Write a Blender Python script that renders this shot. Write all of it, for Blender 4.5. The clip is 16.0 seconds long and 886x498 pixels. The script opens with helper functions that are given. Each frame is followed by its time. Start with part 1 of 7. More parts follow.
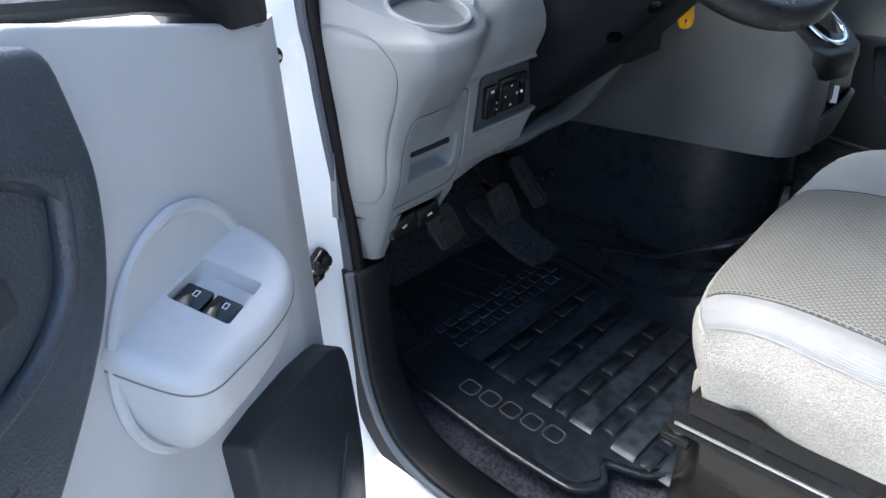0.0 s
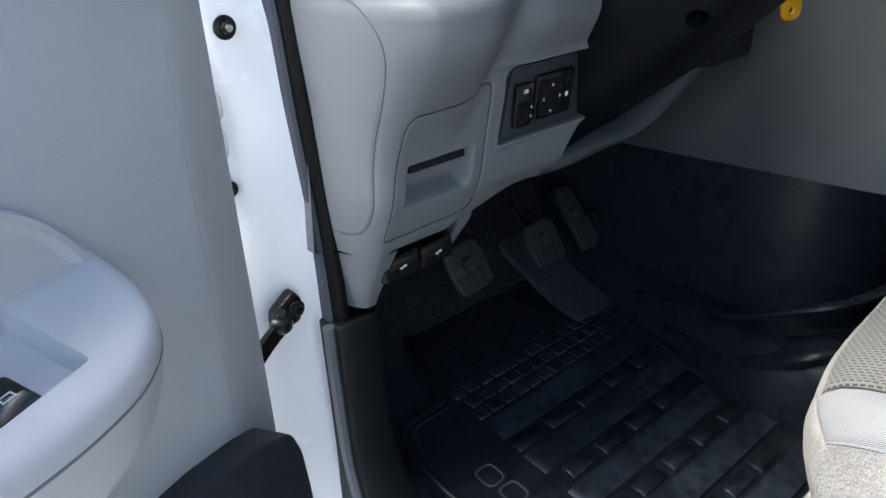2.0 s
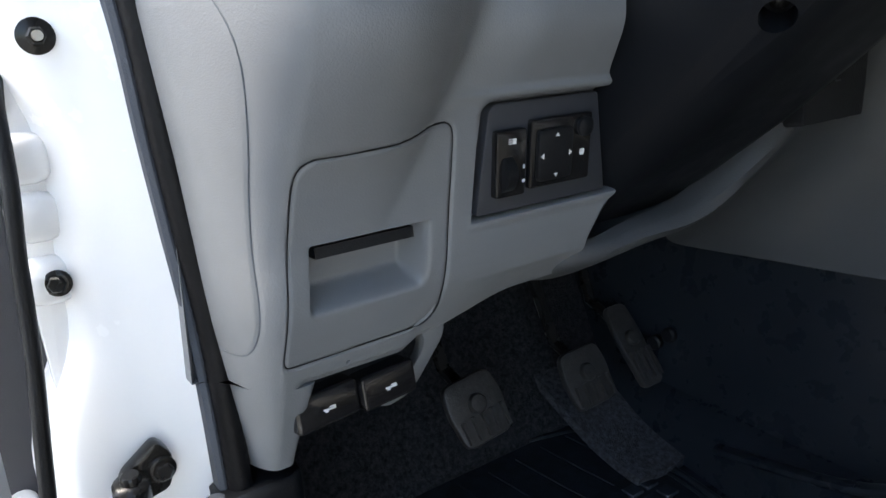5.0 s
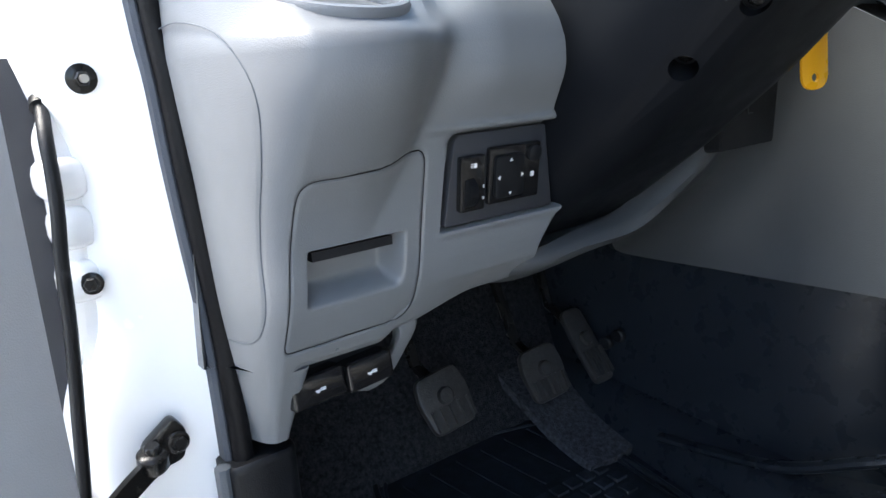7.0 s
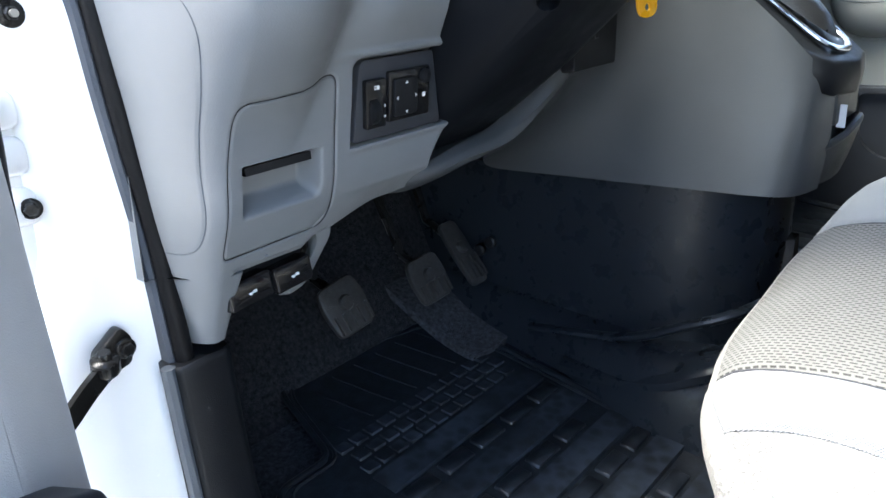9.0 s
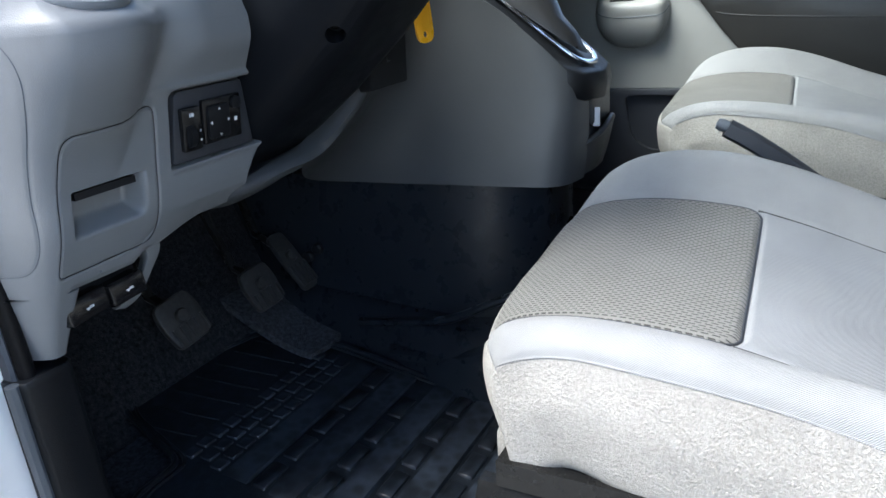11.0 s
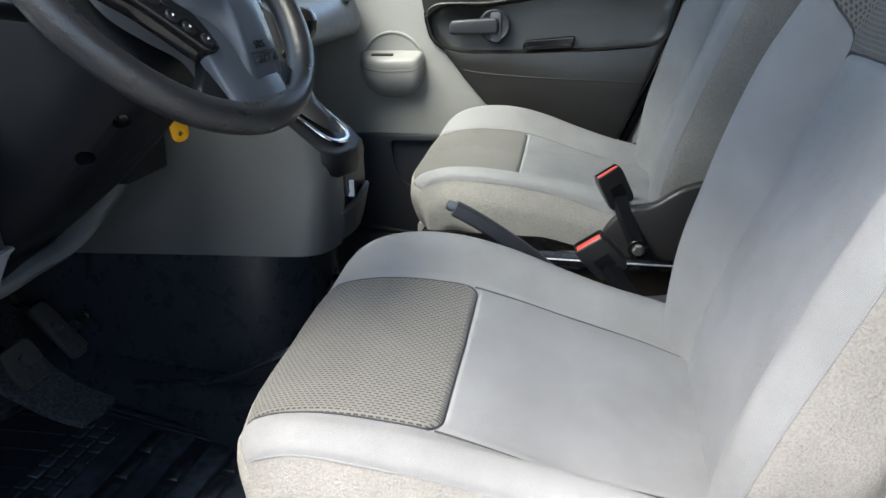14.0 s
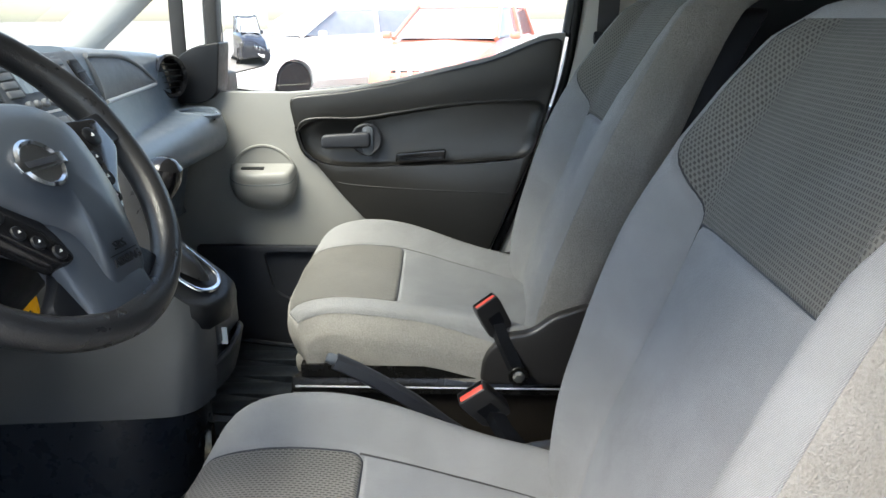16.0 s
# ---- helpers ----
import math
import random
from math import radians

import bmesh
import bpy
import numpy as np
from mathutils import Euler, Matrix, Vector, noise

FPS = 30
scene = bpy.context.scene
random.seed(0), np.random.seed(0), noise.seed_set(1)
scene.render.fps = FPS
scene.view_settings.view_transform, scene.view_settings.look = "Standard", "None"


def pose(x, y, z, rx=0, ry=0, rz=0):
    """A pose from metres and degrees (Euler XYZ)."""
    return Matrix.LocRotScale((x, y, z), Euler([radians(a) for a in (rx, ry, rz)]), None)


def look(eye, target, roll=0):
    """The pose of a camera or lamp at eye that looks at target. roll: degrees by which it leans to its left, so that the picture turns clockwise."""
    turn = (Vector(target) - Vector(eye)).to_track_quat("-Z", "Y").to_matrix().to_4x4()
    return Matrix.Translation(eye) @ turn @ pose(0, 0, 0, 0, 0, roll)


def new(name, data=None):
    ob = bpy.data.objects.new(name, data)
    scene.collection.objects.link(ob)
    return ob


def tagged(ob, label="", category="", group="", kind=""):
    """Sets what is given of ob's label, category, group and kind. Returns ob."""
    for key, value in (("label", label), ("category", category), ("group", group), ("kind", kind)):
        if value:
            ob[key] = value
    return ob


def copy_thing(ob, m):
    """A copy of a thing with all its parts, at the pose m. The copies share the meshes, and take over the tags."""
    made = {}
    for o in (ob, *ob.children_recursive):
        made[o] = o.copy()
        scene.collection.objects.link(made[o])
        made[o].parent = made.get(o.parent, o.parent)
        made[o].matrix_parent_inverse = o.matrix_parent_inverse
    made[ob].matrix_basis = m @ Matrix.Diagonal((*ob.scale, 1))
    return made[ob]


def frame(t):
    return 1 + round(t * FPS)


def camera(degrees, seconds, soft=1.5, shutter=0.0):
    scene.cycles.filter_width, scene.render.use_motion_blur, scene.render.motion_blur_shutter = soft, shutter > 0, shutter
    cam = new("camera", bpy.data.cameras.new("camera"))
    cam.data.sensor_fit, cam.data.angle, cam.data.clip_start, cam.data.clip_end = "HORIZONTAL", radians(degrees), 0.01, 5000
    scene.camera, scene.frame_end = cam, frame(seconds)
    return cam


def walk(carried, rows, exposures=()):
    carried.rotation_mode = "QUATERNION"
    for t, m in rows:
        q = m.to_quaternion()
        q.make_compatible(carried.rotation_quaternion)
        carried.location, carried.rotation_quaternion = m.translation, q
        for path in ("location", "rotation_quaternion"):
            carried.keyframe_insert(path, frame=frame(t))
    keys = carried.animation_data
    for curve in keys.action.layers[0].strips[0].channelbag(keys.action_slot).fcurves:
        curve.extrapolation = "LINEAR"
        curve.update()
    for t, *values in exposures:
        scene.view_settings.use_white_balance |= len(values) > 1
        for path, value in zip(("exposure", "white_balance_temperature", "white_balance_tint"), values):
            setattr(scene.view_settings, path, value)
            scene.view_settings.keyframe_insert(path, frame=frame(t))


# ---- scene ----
# ---- camera ----
cam = camera(62.39, 16.0, soft=1.5)
PATH = [
    (0, (-1.1183, 0.0142, 1.1963), (-0.5020, 0.6339, 0.7104), -3.13),
    (0.5, (-1.0862, 0.0406, 1.1752), (-0.4815, 0.6722, 0.6898), -2.84),
    (1, (-1.0431, 0.0656, 1.1469), (-0.4446, 0.7127, 0.6745), -2.35),
    (1.5, (-0.9996, 0.0906, 1.1253), (-0.4057, 0.7560, 0.6730), -2.98),
    (2, (-0.9522, 0.1277, 1.0976), (-0.3692, 0.8125, 0.6604), -2.70),
    (2.5, (-0.8994, 0.1548, 1.0769), (-0.3277, 0.8574, 0.6531), -2.91),
    (3, (-0.8547, 0.1771, 1.0542), (-0.2963, 0.8982, 0.6441), -3.55),
    (3.5, (-0.8130, 0.2039, 1.0377), (-0.2634, 0.9477, 0.6574), -3.94),
    (4, (-0.7823, 0.2207, 1.0128), (-0.2385, 0.9875, 0.6719), -3.90),
    (4.5, (-0.7624, 0.2311, 0.9992), (-0.2202, 1.0181, 0.7050), -3.89),
    (4.7, (-0.7560, 0.2350, 0.9960), (-0.2184, 1.0311, 0.7180), -3.90),
    (6.8, (-0.8000, 0.1740, 1.0060), (-0.2335, 0.9631, 0.7685), -3.70),
    (7, (-0.8066, 0.1664, 1.0133), (-0.2293, 0.9437, 0.7629), -3.52),
    (7.5, (-0.8354, 0.1448, 1.0203), (-0.2217, 0.8892, 0.7571), -3.73),
    (8, (-0.8688, 0.1242, 1.0290), (-0.2264, 0.8350, 0.7427), -3.87),
    (8.5, (-0.8860, 0.1278, 1.0186), (-0.2208, 0.8023, 0.6982), -4.03),
    (9, (-0.8958, 0.1288, 1.0199), (-0.1971, 0.7543, 0.6726), -3.64),
    (9.2, (-0.9010, 0.1180, 1.0130), (-0.1829, 0.7241, 0.6710), -3.40),
    (11.3, (-0.9660, 0.0390, 1.0430), (-0.1313, 0.4681, 0.6979), -4.60),
    (11.5, (-0.9640, 0.0313, 1.0459), (-0.1211, 0.4456, 0.7026), -4.59),
    (12, (-0.9696, 0.0081, 1.0625), (-0.1081, 0.3793, 0.7161), -4.28),
    (12.5, (-0.9757, -0.0045, 1.0848), (-0.0998, 0.3274, 0.7344), -3.14),
    (13, (-0.9906, -0.0144, 1.1103), (-0.1036, 0.2785, 0.7532), -2.57),
    (13.5, (-0.9980, -0.0211, 1.1361), (-0.1018, 0.2313, 0.7712), -2.02),
    (14, (-1.0043, -0.0320, 1.1703), (-0.0953, 0.1642, 0.8026), -1.15),
    (14.5, (-1.0088, -0.0394, 1.1972), (-0.0819, 0.1052, 0.8510), -0.66),
    (15, (-1.0093, -0.0373, 1.2302), (-0.0677, 0.0569, 0.9068), -0.59),
    (15.5, (-0.9843, -0.0344, 1.2602), (-0.0354, 0.0335, 0.9518), -0.64),
    (16, (-0.9512, -0.0243, 1.2883), (0.0022, 0.0095, 0.9886), -0.28),
]
EXPOSURES = [(0.0, 2.35, 6250, 9), (1.0, 2.35, 6350, 9), (2.3, 2.12, 6500, 9), (3.5, 2.2, 6800, 9), (4.0, 2.35, 6900, 9), (4.5, 2.5, 6950, 9), (7.0, 2.92, 6600, 9), (8.0, 3.03, 6450, 8), (9.0, 3.14, 6380, 8), (11.5, 2.27, 6130, 8), (12.5, 2.25, 6330, 8), (14.0, 2.20, 6720, 9), (16.0, 2.20, 6960, 9)]
walk(cam, [(t, look(eye, target, roll)) for t, eye, target, roll in PATH], EXPOSURES)

# ---- daylight ----
SUN_FROM = Vector((-0.38, 0.36, 0.86)).normalized()
world = bpy.data.worlds.new("sky")
scene.world = world
world.use_nodes = True
wn = world.node_tree
sky = wn.nodes.new("ShaderNodeTexSky")
sky.sky_type = "NISHITA"
sky.sun_disc = False
sky.sun_elevation = math.asin(SUN_FROM.z)
sky.sun_rotation = math.atan2(SUN_FROM.x, SUN_FROM.y)
sky.air_density, sky.dust_density, sky.ozone_density = 1.0, 1.8, 1.0
wn.links.new(sky.outputs[0], wn.nodes["Background"].inputs[0])
wn.nodes["Background"].inputs[1].default_value = 0.135
sun_data = bpy.data.lights.new("sun", "SUN")
sun_data.energy, sun_data.angle, sun_data.color = 3.0, radians(44), (1.0, 0.955, 0.90)
sun = new("sun", sun_data)
sun.matrix_world = look(SUN_FROM * 20, (0, 0, 0))


# ---- materials ----
def nodes_of(name):
    m = bpy.data.materials.new(name)
    m.use_nodes = True
    return m, m.node_tree, m.node_tree.nodes["Principled BSDF"]


def link(nt, a, b):
    nt.links.new(a, b)


def coords(nt, scale=(1, 1, 1), turn=(0, 0, 0)):
    tc = nt.nodes.new("ShaderNodeTexCoord")
    mp = nt.nodes.new("ShaderNodeMapping")
    mp.inputs["Scale"].default_value = scale
    mp.inputs["Rotation"].default_value = turn
    link(nt, tc.outputs["Object"], mp.inputs["Vector"])
    return mp.outputs["Vector"]


def noise_of(nt, vec, scale, detail=4.0, rough=0.55):
    n = nt.nodes.new("ShaderNodeTexNoise")
    n.inputs["Scale"].default_value, n.inputs["Detail"].default_value, n.inputs["Roughness"].default_value = scale, detail, rough
    link(nt, vec, n.inputs["Vector"])
    return n.outputs["Fac"]


def ramp(nt, fac, stops):
    r = nt.nodes.new("ShaderNodeValToRGB")
    els = r.color_ramp.elements
    while len(els) < len(stops):
        els.new(0.5)
    for e, (p, c) in zip(els, stops):
        e.position, e.color = p, (*c, 1)
    link(nt, fac, r.inputs["Fac"])
    return r.outputs["Color"]


def span(nt, fac, lo, hi, a=0.3, b=0.7):
    r = nt.nodes.new("ShaderNodeMapRange")
    for k, v in (("From Min", a), ("From Max", b), ("To Min", lo), ("To Max", hi)):
        r.inputs[k].default_value = v
    link(nt, fac, r.inputs["Value"])
    return r.outputs["Result"]


def bump(nt, bsdf, height, strength, distance, after=None):
    b = nt.nodes.new("ShaderNodeBump")
    b.inputs["Strength"].default_value, b.inputs["Distance"].default_value = strength, distance
    link(nt, height, b.inputs["Height"])
    if after:
        link(nt, after, b.inputs["Normal"])
    link(nt, b.outputs["Normal"], bsdf.inputs["Normal"])
    return b.outputs["Normal"]


def shade(c, k):
    return tuple(min(1.0, v * k) for v in c)


def plastic(name, colour, rough=0.5, grain=0.25, scale=900, spec=0.5, wear=0.0, dust=0.0, film=(0.30, 0.29, 0.27), spots=130):
    """Moulded plastic with a fine leather grain, faint stains and uneven gloss."""
    m, nt, b = nodes_of(name)
    v = coords(nt)
    big, mid = noise_of(nt, v, 6, 5), noise_of(nt, v, 45, 4)
    col = ramp(nt, big, [(0.3, shade(colour, 0.92)), (0.7, shade(colour, 1.07))])
    if dust:
        mix = nt.nodes.new("ShaderNodeMix")
        mix.data_type = "RGBA"
        link(nt, span(nt, noise_of(nt, v, spots, 6, 0.7), 0, dust, 0.42, 0.72), mix.inputs["Factor"])
        link(nt, col, mix.inputs["A"])
        mix.inputs["B"].default_value = (*film, 1)
        col = mix.outputs["Result"]
    link(nt, col, b.inputs["Base Color"])
    link(nt, span(nt, mid, rough - 0.06, rough + 0.06), b.inputs["Roughness"])
    b.inputs["Specular IOR Level"].default_value = spec
    if grain:
        vo = nt.nodes.new("ShaderNodeTexVoronoi")
        vo.inputs["Scale"].default_value = scale
        link(nt, v, vo.inputs["Vector"])
        n = bump(nt, b, vo.outputs["Distance"], grain, 0.0006)
        bump(nt, b, mid, 0.02 + wear * 0.6, 0.0015, n)
    return m


def fabric(name, colour, kind, rough=0.9):
    """Seat cloth: a fine diagonal twill, a brushed plush, or a mesh with staggered dark slots."""
    m, nt, b = nodes_of(name)
    v = coords(nt)
    stain = noise_of(nt, v, 9, 5, 0.6)
    b.inputs["Roughness"].default_value = rough
    b.inputs["Specular IOR Level"].default_value = 0.25
    b.inputs["Sheen Weight"].default_value = 0.08
    b.inputs["Sheen Roughness"].default_value = 0.5
    base = ramp(nt, stain, [(0.25, shade(colour, 0.82)), (0.75, shade(colour, 1.14))])
    if kind == "plush":
        tuft = noise_of(nt, v, 460, 5, 0.65)
        lump = noise_of(nt, v, 60, 3, 0.6)
        mul = nt.nodes.new("ShaderNodeMix")
        mul.data_type, mul.blend_type = "RGBA", "MULTIPLY"
        mul.inputs["Factor"].default_value = 1.0
        link(nt, base, mul.inputs["A"])
        link(nt, ramp(nt, tuft, [(0.34, (0.78, 0.775, 0.765)), (0.60, (1.03, 1.03, 1.03))]), mul.inputs["B"])
        link(nt, mul.outputs["Result"], b.inputs["Base Color"])
        n = bump(nt, b, tuft, 0.9, 0.0032)
        bump(nt, b, lump, 0.35, 0.005, n)
    elif kind == "twill":
        w = nt.nodes.new("ShaderNodeTexWave")
        w.inputs["Scale"].default_value, w.inputs["Distortion"].default_value = 330, 0.7
        w.bands_direction = "DIAGONAL"
        link(nt, v, w.inputs["Vector"])
        mul = nt.nodes.new("ShaderNodeMix")
        mul.data_type, mul.blend_type = "RGBA", "MULTIPLY"
        mul.inputs["Factor"].default_value = 1.0
        link(nt, base, mul.inputs["A"])
        link(nt, ramp(nt, w.outputs["Fac"], [(0.0, (0.76, 0.76, 0.77)), (1.0, (1.08, 1.08, 1.08))]), mul.inputs["B"])
        link(nt, mul.outputs["Result"], b.inputs["Base Color"])
        n = bump(nt, b, w.outputs["Fac"], 0.7, 0.0014)
        bump(nt, b, noise_of(nt, v, 14, 3), 0.22, 0.012, n)
    else:
        # the cloth runs over the edge: unroll it along y - z
        sep = nt.nodes.new("ShaderNodeSeparateXYZ")
        link(nt, v, sep.inputs[0])
        sub = nt.nodes.new("ShaderNodeMath")
        sub.operation = "SUBTRACT"
        link(nt, sep.outputs["Y"], sub.inputs[0])
        link(nt, sep.outputs["Z"], sub.inputs[1])
        com = nt.nodes.new("ShaderNodeCombineXYZ")
        link(nt, sep.outputs["X"], com.inputs["Y" if kind == "mesh_cross" else "X"])
        link(nt, sub.outputs[0], com.inputs["X" if kind == "mesh_cross" else "Y"])
        br = nt.nodes.new("ShaderNodeTexBrick")
        br.inputs["Scale"].default_value = 1.0
        br.inputs["Brick Width"].default_value, br.inputs["Row Height"].default_value = 0.0068, 0.0038
        br.inputs["Mortar Size"].default_value, br.inputs["Mortar Smooth"].default_value = 0.0015, 0.5
        if kind == "rib":
            br.inputs["Brick Width"].default_value, br.inputs["Row Height"].default_value = 0.0040, 0.0060
            br.inputs["Mortar Size"].default_value = 0.0013
        lo, hi = (0.50, 1.18) if kind == "rib" else (0.34, 1.45)
        br.inputs["Color1"].default_value = (*shade(colour, lo), 1)
        br.inputs["Color2"].default_value = (*shade(colour, lo + 0.12), 1)
        br.inputs["Mortar"].default_value = (*shade(colour, hi), 1)
        link(nt, com.outputs[0], br.inputs["Vector"])
        mul = nt.nodes.new("ShaderNodeMix")
        mul.data_type, mul.blend_type = "RGBA", "MULTIPLY"
        mul.inputs["Factor"].default_value = 1.0
        link(nt, br.outputs["Color"], mul.inputs["A"])
        link(nt, ramp(nt, stain, [(0.25, (0.88, 0.87, 0.85)), (0.75, (1.1, 1.1, 1.1))]), mul.inputs["B"])
        link(nt, mul.outputs["Result"], b.inputs["Base Color"])
        n = bump(nt, b, br.outputs["Fac"], 0.6, 0.0012)
        bump(nt, b, noise_of(nt, v, 14, 3), 0.2, 0.012, n)
    return m


def carpet_mat(name, colour):
    m, nt, b = nodes_of(name)
    v = coords(nt)
    f = noise_of(nt, v, 160, 6, 0.75)
    link(nt, ramp(nt, f, [(0.36, shade(colour, 0.4)), (0.5, colour), (0.66, shade(colour, 1.8))]), b.inputs["Base Color"])
    b.inputs["Roughness"].default_value = 0.95
    b.inputs["Specular IOR Level"].default_value = 0.1
    bump(nt, b, f, 0.9, 0.006)
    return m


def worn_rubber(name, colour, film):
    """Black rubber polished blue-grey in a net of wear round darker spots."""
    m, nt, b = nodes_of(name)
    v = coords(nt)
    vo = nt.nodes.new("ShaderNodeTexVoronoi")
    vo.inputs["Scale"].default_value = 58
    link(nt, v, vo.inputs["Vector"])
    net = span(nt, vo.outputs["Distance"], 0.12, 1.0, 0.25, 0.62)
    mul = nt.nodes.new("ShaderNodeMath")
    mul.operation = "MULTIPLY"
    link(nt, net, mul.inputs[0])
    link(nt, span(nt, noise_of(nt, v, 16, 5, 0.65), 0.15, 1.0, 0.35, 0.62), mul.inputs[1])
    link(nt, ramp(nt, mul.outputs[0], [(0.0, colour), (1.0, film)]), b.inputs["Base Color"])
    link(nt, span(nt, noise_of(nt, v, 70, 4), 0.36, 0.52), b.inputs["Roughness"])
    bump(nt, b, noise_of(nt, v, 420, 4), 0.12, 0.001)
    return m


def paint(name, colour, rough=0.25, coat=0.4):
    m, nt, b = nodes_of(name)
    v = coords(nt)
    link(nt, ramp(nt, noise_of(nt, v, 5, 3), [(0.3, shade(colour, 0.96)), (0.7, shade(colour, 1.02))]), b.inputs["Base Color"])
    link(nt, span(nt, noise_of(nt, v, 30), rough - 0.02, rough + 0.03), b.inputs["Roughness"])
    b.inputs["Coat Weight"].default_value, b.inputs["Coat Roughness"].default_value = coat, 0.08
    bump(nt, b, noise_of(nt, v, 180, 2), 0.04, 0.001)
    return m


def metal(name, colour, rough):
    m, nt, b = nodes_of(name)
    v = coords(nt)
    b.inputs["Base Color"].default_value = (*colour, 1)
    b.inputs["Metallic"].default_value = 1.0
    link(nt, span(nt, noise_of(nt, v, 60), max(0.03, rough - 0.06), rough + 0.1), b.inputs["Roughness"])
    return m


def glass_mat(name, tint=(1, 1, 1)):
    m, nt, b = nodes_of(name)
    b.inputs["Base Color"].default_value = (*tint, 1)
    b.inputs["Transmission Weight"].default_value = 1.0
    b.inputs["Roughness"].default_value = 0.0
    b.inputs["IOR"].default_value = 1.15
    return m


def tinted_glass(name, tint, gloss):
    """Thin green-tinted laminated glass that dims the daylight."""
    m, nt, b = nodes_of(name)
    clear = nt.nodes.new("ShaderNodeBsdfTransparent")
    clear.inputs["Color"].default_value = (*tint, 1)
    sheen = nt.nodes.new("ShaderNodeBsdfGlossy")
    sheen.inputs["Roughness"].default_value = 0.02
    mix = nt.nodes.new("ShaderNodeMixShader")
    mix.inputs[0].default_value = gloss
    link(nt, clear.outputs[0], mix.inputs[1])
    link(nt, sheen.outputs[0], mix.inputs[2])
    link(nt, mix.outputs[0], nt.nodes["Material Output"].inputs["Surface"])
    return m


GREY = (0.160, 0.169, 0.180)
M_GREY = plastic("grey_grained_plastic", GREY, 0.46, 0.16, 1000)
# same plastic as the dashboard, darkened to put the console's shade into the colour
M_CONSOLE_SHADED = plastic("shaded_console_grey_plastic", (0.036, 0.039, 0.043), 0.40, 0.3, 850, spec=0.6)
M_SLATE = plastic("slate_blue_plastic", (0.120, 0.150, 0.186), 0.36, 0.15, 1000)
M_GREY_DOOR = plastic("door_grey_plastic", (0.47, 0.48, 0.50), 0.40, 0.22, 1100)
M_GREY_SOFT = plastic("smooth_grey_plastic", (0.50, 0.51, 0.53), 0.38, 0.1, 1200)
# door grey darkened for the passenger side: the cab's shade is in the colour
M_PDOOR_SHADED = plastic("shaded_passenger_door_grey_plastic", (0.255, 0.256, 0.245), 0.45, 0.3, 800)
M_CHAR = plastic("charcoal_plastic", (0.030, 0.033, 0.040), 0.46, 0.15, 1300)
M_CHAR_DUSTY = plastic("dusty_charcoal_plastic", (0.019, 0.0185, 0.017), 0.38, 0.12, 1100, spec=0.6, dust=0.015, film=(0.16, 0.155, 0.14), spots=90)
M_DARKGREY = plastic("dark_grey_plastic", (0.088, 0.100, 0.116), 0.5, 0.35, 800)
M_HUB = plastic("slate_black_airbag_cover", (0.050, 0.060, 0.074), 0.36, 0.12, 900, spec=0.45)
M_BLACK = plastic("black_plastic", (0.007, 0.008, 0.010), 0.44, 0.25, 900, spec=0.28)
M_GLOSS = plastic("gloss_black_plastic", (0.010, 0.010, 0.011), 0.14, 0.0)
M_TUNNEL = plastic("black_tunnel_plastic", (0.012, 0.016, 0.022), 0.30, 0.0, spec=0.35)
M_DOORIN = plastic("slate_black_grained_plastic", (0.044, 0.053, 0.067), 0.38, 0.5, 480)
M_PEDAL = plastic("worn_pedal_rubber", (0.026, 0.026, 0.027), 0.4, 0.3, 500, wear=0.1, dust=0.24, film=(0.12, 0.117, 0.11), spots=170)
M_RUBBER = plastic("black_rubber", (0.016, 0.016, 0.017), 0.55, 0.3, 500, wear=0.1)
M_SEAL = plastic("black_door_seal_rubber", (0.004, 0.004, 0.005), 0.5, 0.45, 260, spec=0.2, wear=0.1)
M_FELT = plastic("grey_blue_felt", (0.075, 0.083, 0.098), 0.9, 0.4, 700, spec=0.1)
M_MAT = plastic("worn_black_rubber_mat", (0.006, 0.008, 0.011), 0.36, 0.25, 520, wear=0.12, dust=0.35, film=(0.055, 0.072, 0.095), spots=60)
M_MAT_WORN = worn_rubber("worn_slat_rubber", (0.006, 0.008, 0.011), (0.038, 0.049, 0.065))
M_BUCKLE = plastic("buckle_grey_black_plastic", (0.026, 0.025, 0.025), 0.34, 0.1, 900)
M_POCKET = plastic("slate_black_pocket_plastic", (0.016, 0.019, 0.025), 0.48, 0.2, 1200)
M_COLUMN = plastic("column_black_plastic", (0.006, 0.007, 0.009), 0.42, 0.0, spec=0.1)
# dashboard grey again, with the knee panel's shade put into the colour
M_KNEE_SHADED = plastic("shaded_knee_grey_plastic", (0.056, 0.060, 0.065), 0.46, 0.2, 900)
M_LEATHER = plastic("worn_black_leatherette", (0.020, 0.0205, 0.022), 0.32, 0.35, 650, wear=0.15)
M_TWILL = fabric("grey_twill_cloth", (0.325, 0.336, 0.343), "twill")
M_BOLSTER = fabric("light_grey_twill_cloth", (0.335, 0.340, 0.340), "twill")
M_PLUSH = fabric("beige_grey_plush_cloth", (0.335, 0.324, 0.300), "plush")
M_RIB = fabric("ribbed_grey_mesh_cloth", (0.125, 0.123, 0.113), "rib")
M_MESH = fabric("slotted_grey_mesh_cloth", (0.118, 0.117, 0.109), "mesh_cross")
# charcoal for the thin shadow lines painted along the cloth seams
M_SEAM_SHADE = plastic("charcoal_seam_shade", (0.05, 0.05, 0.052), 0.8, 0.0)
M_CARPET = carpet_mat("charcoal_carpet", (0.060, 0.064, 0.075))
# the floor carpet again, with the shadow under the dashboard in its colour
M_TOE_SHADED = carpet_mat("shaded_toe_board_carpet", (0.028, 0.030, 0.035))
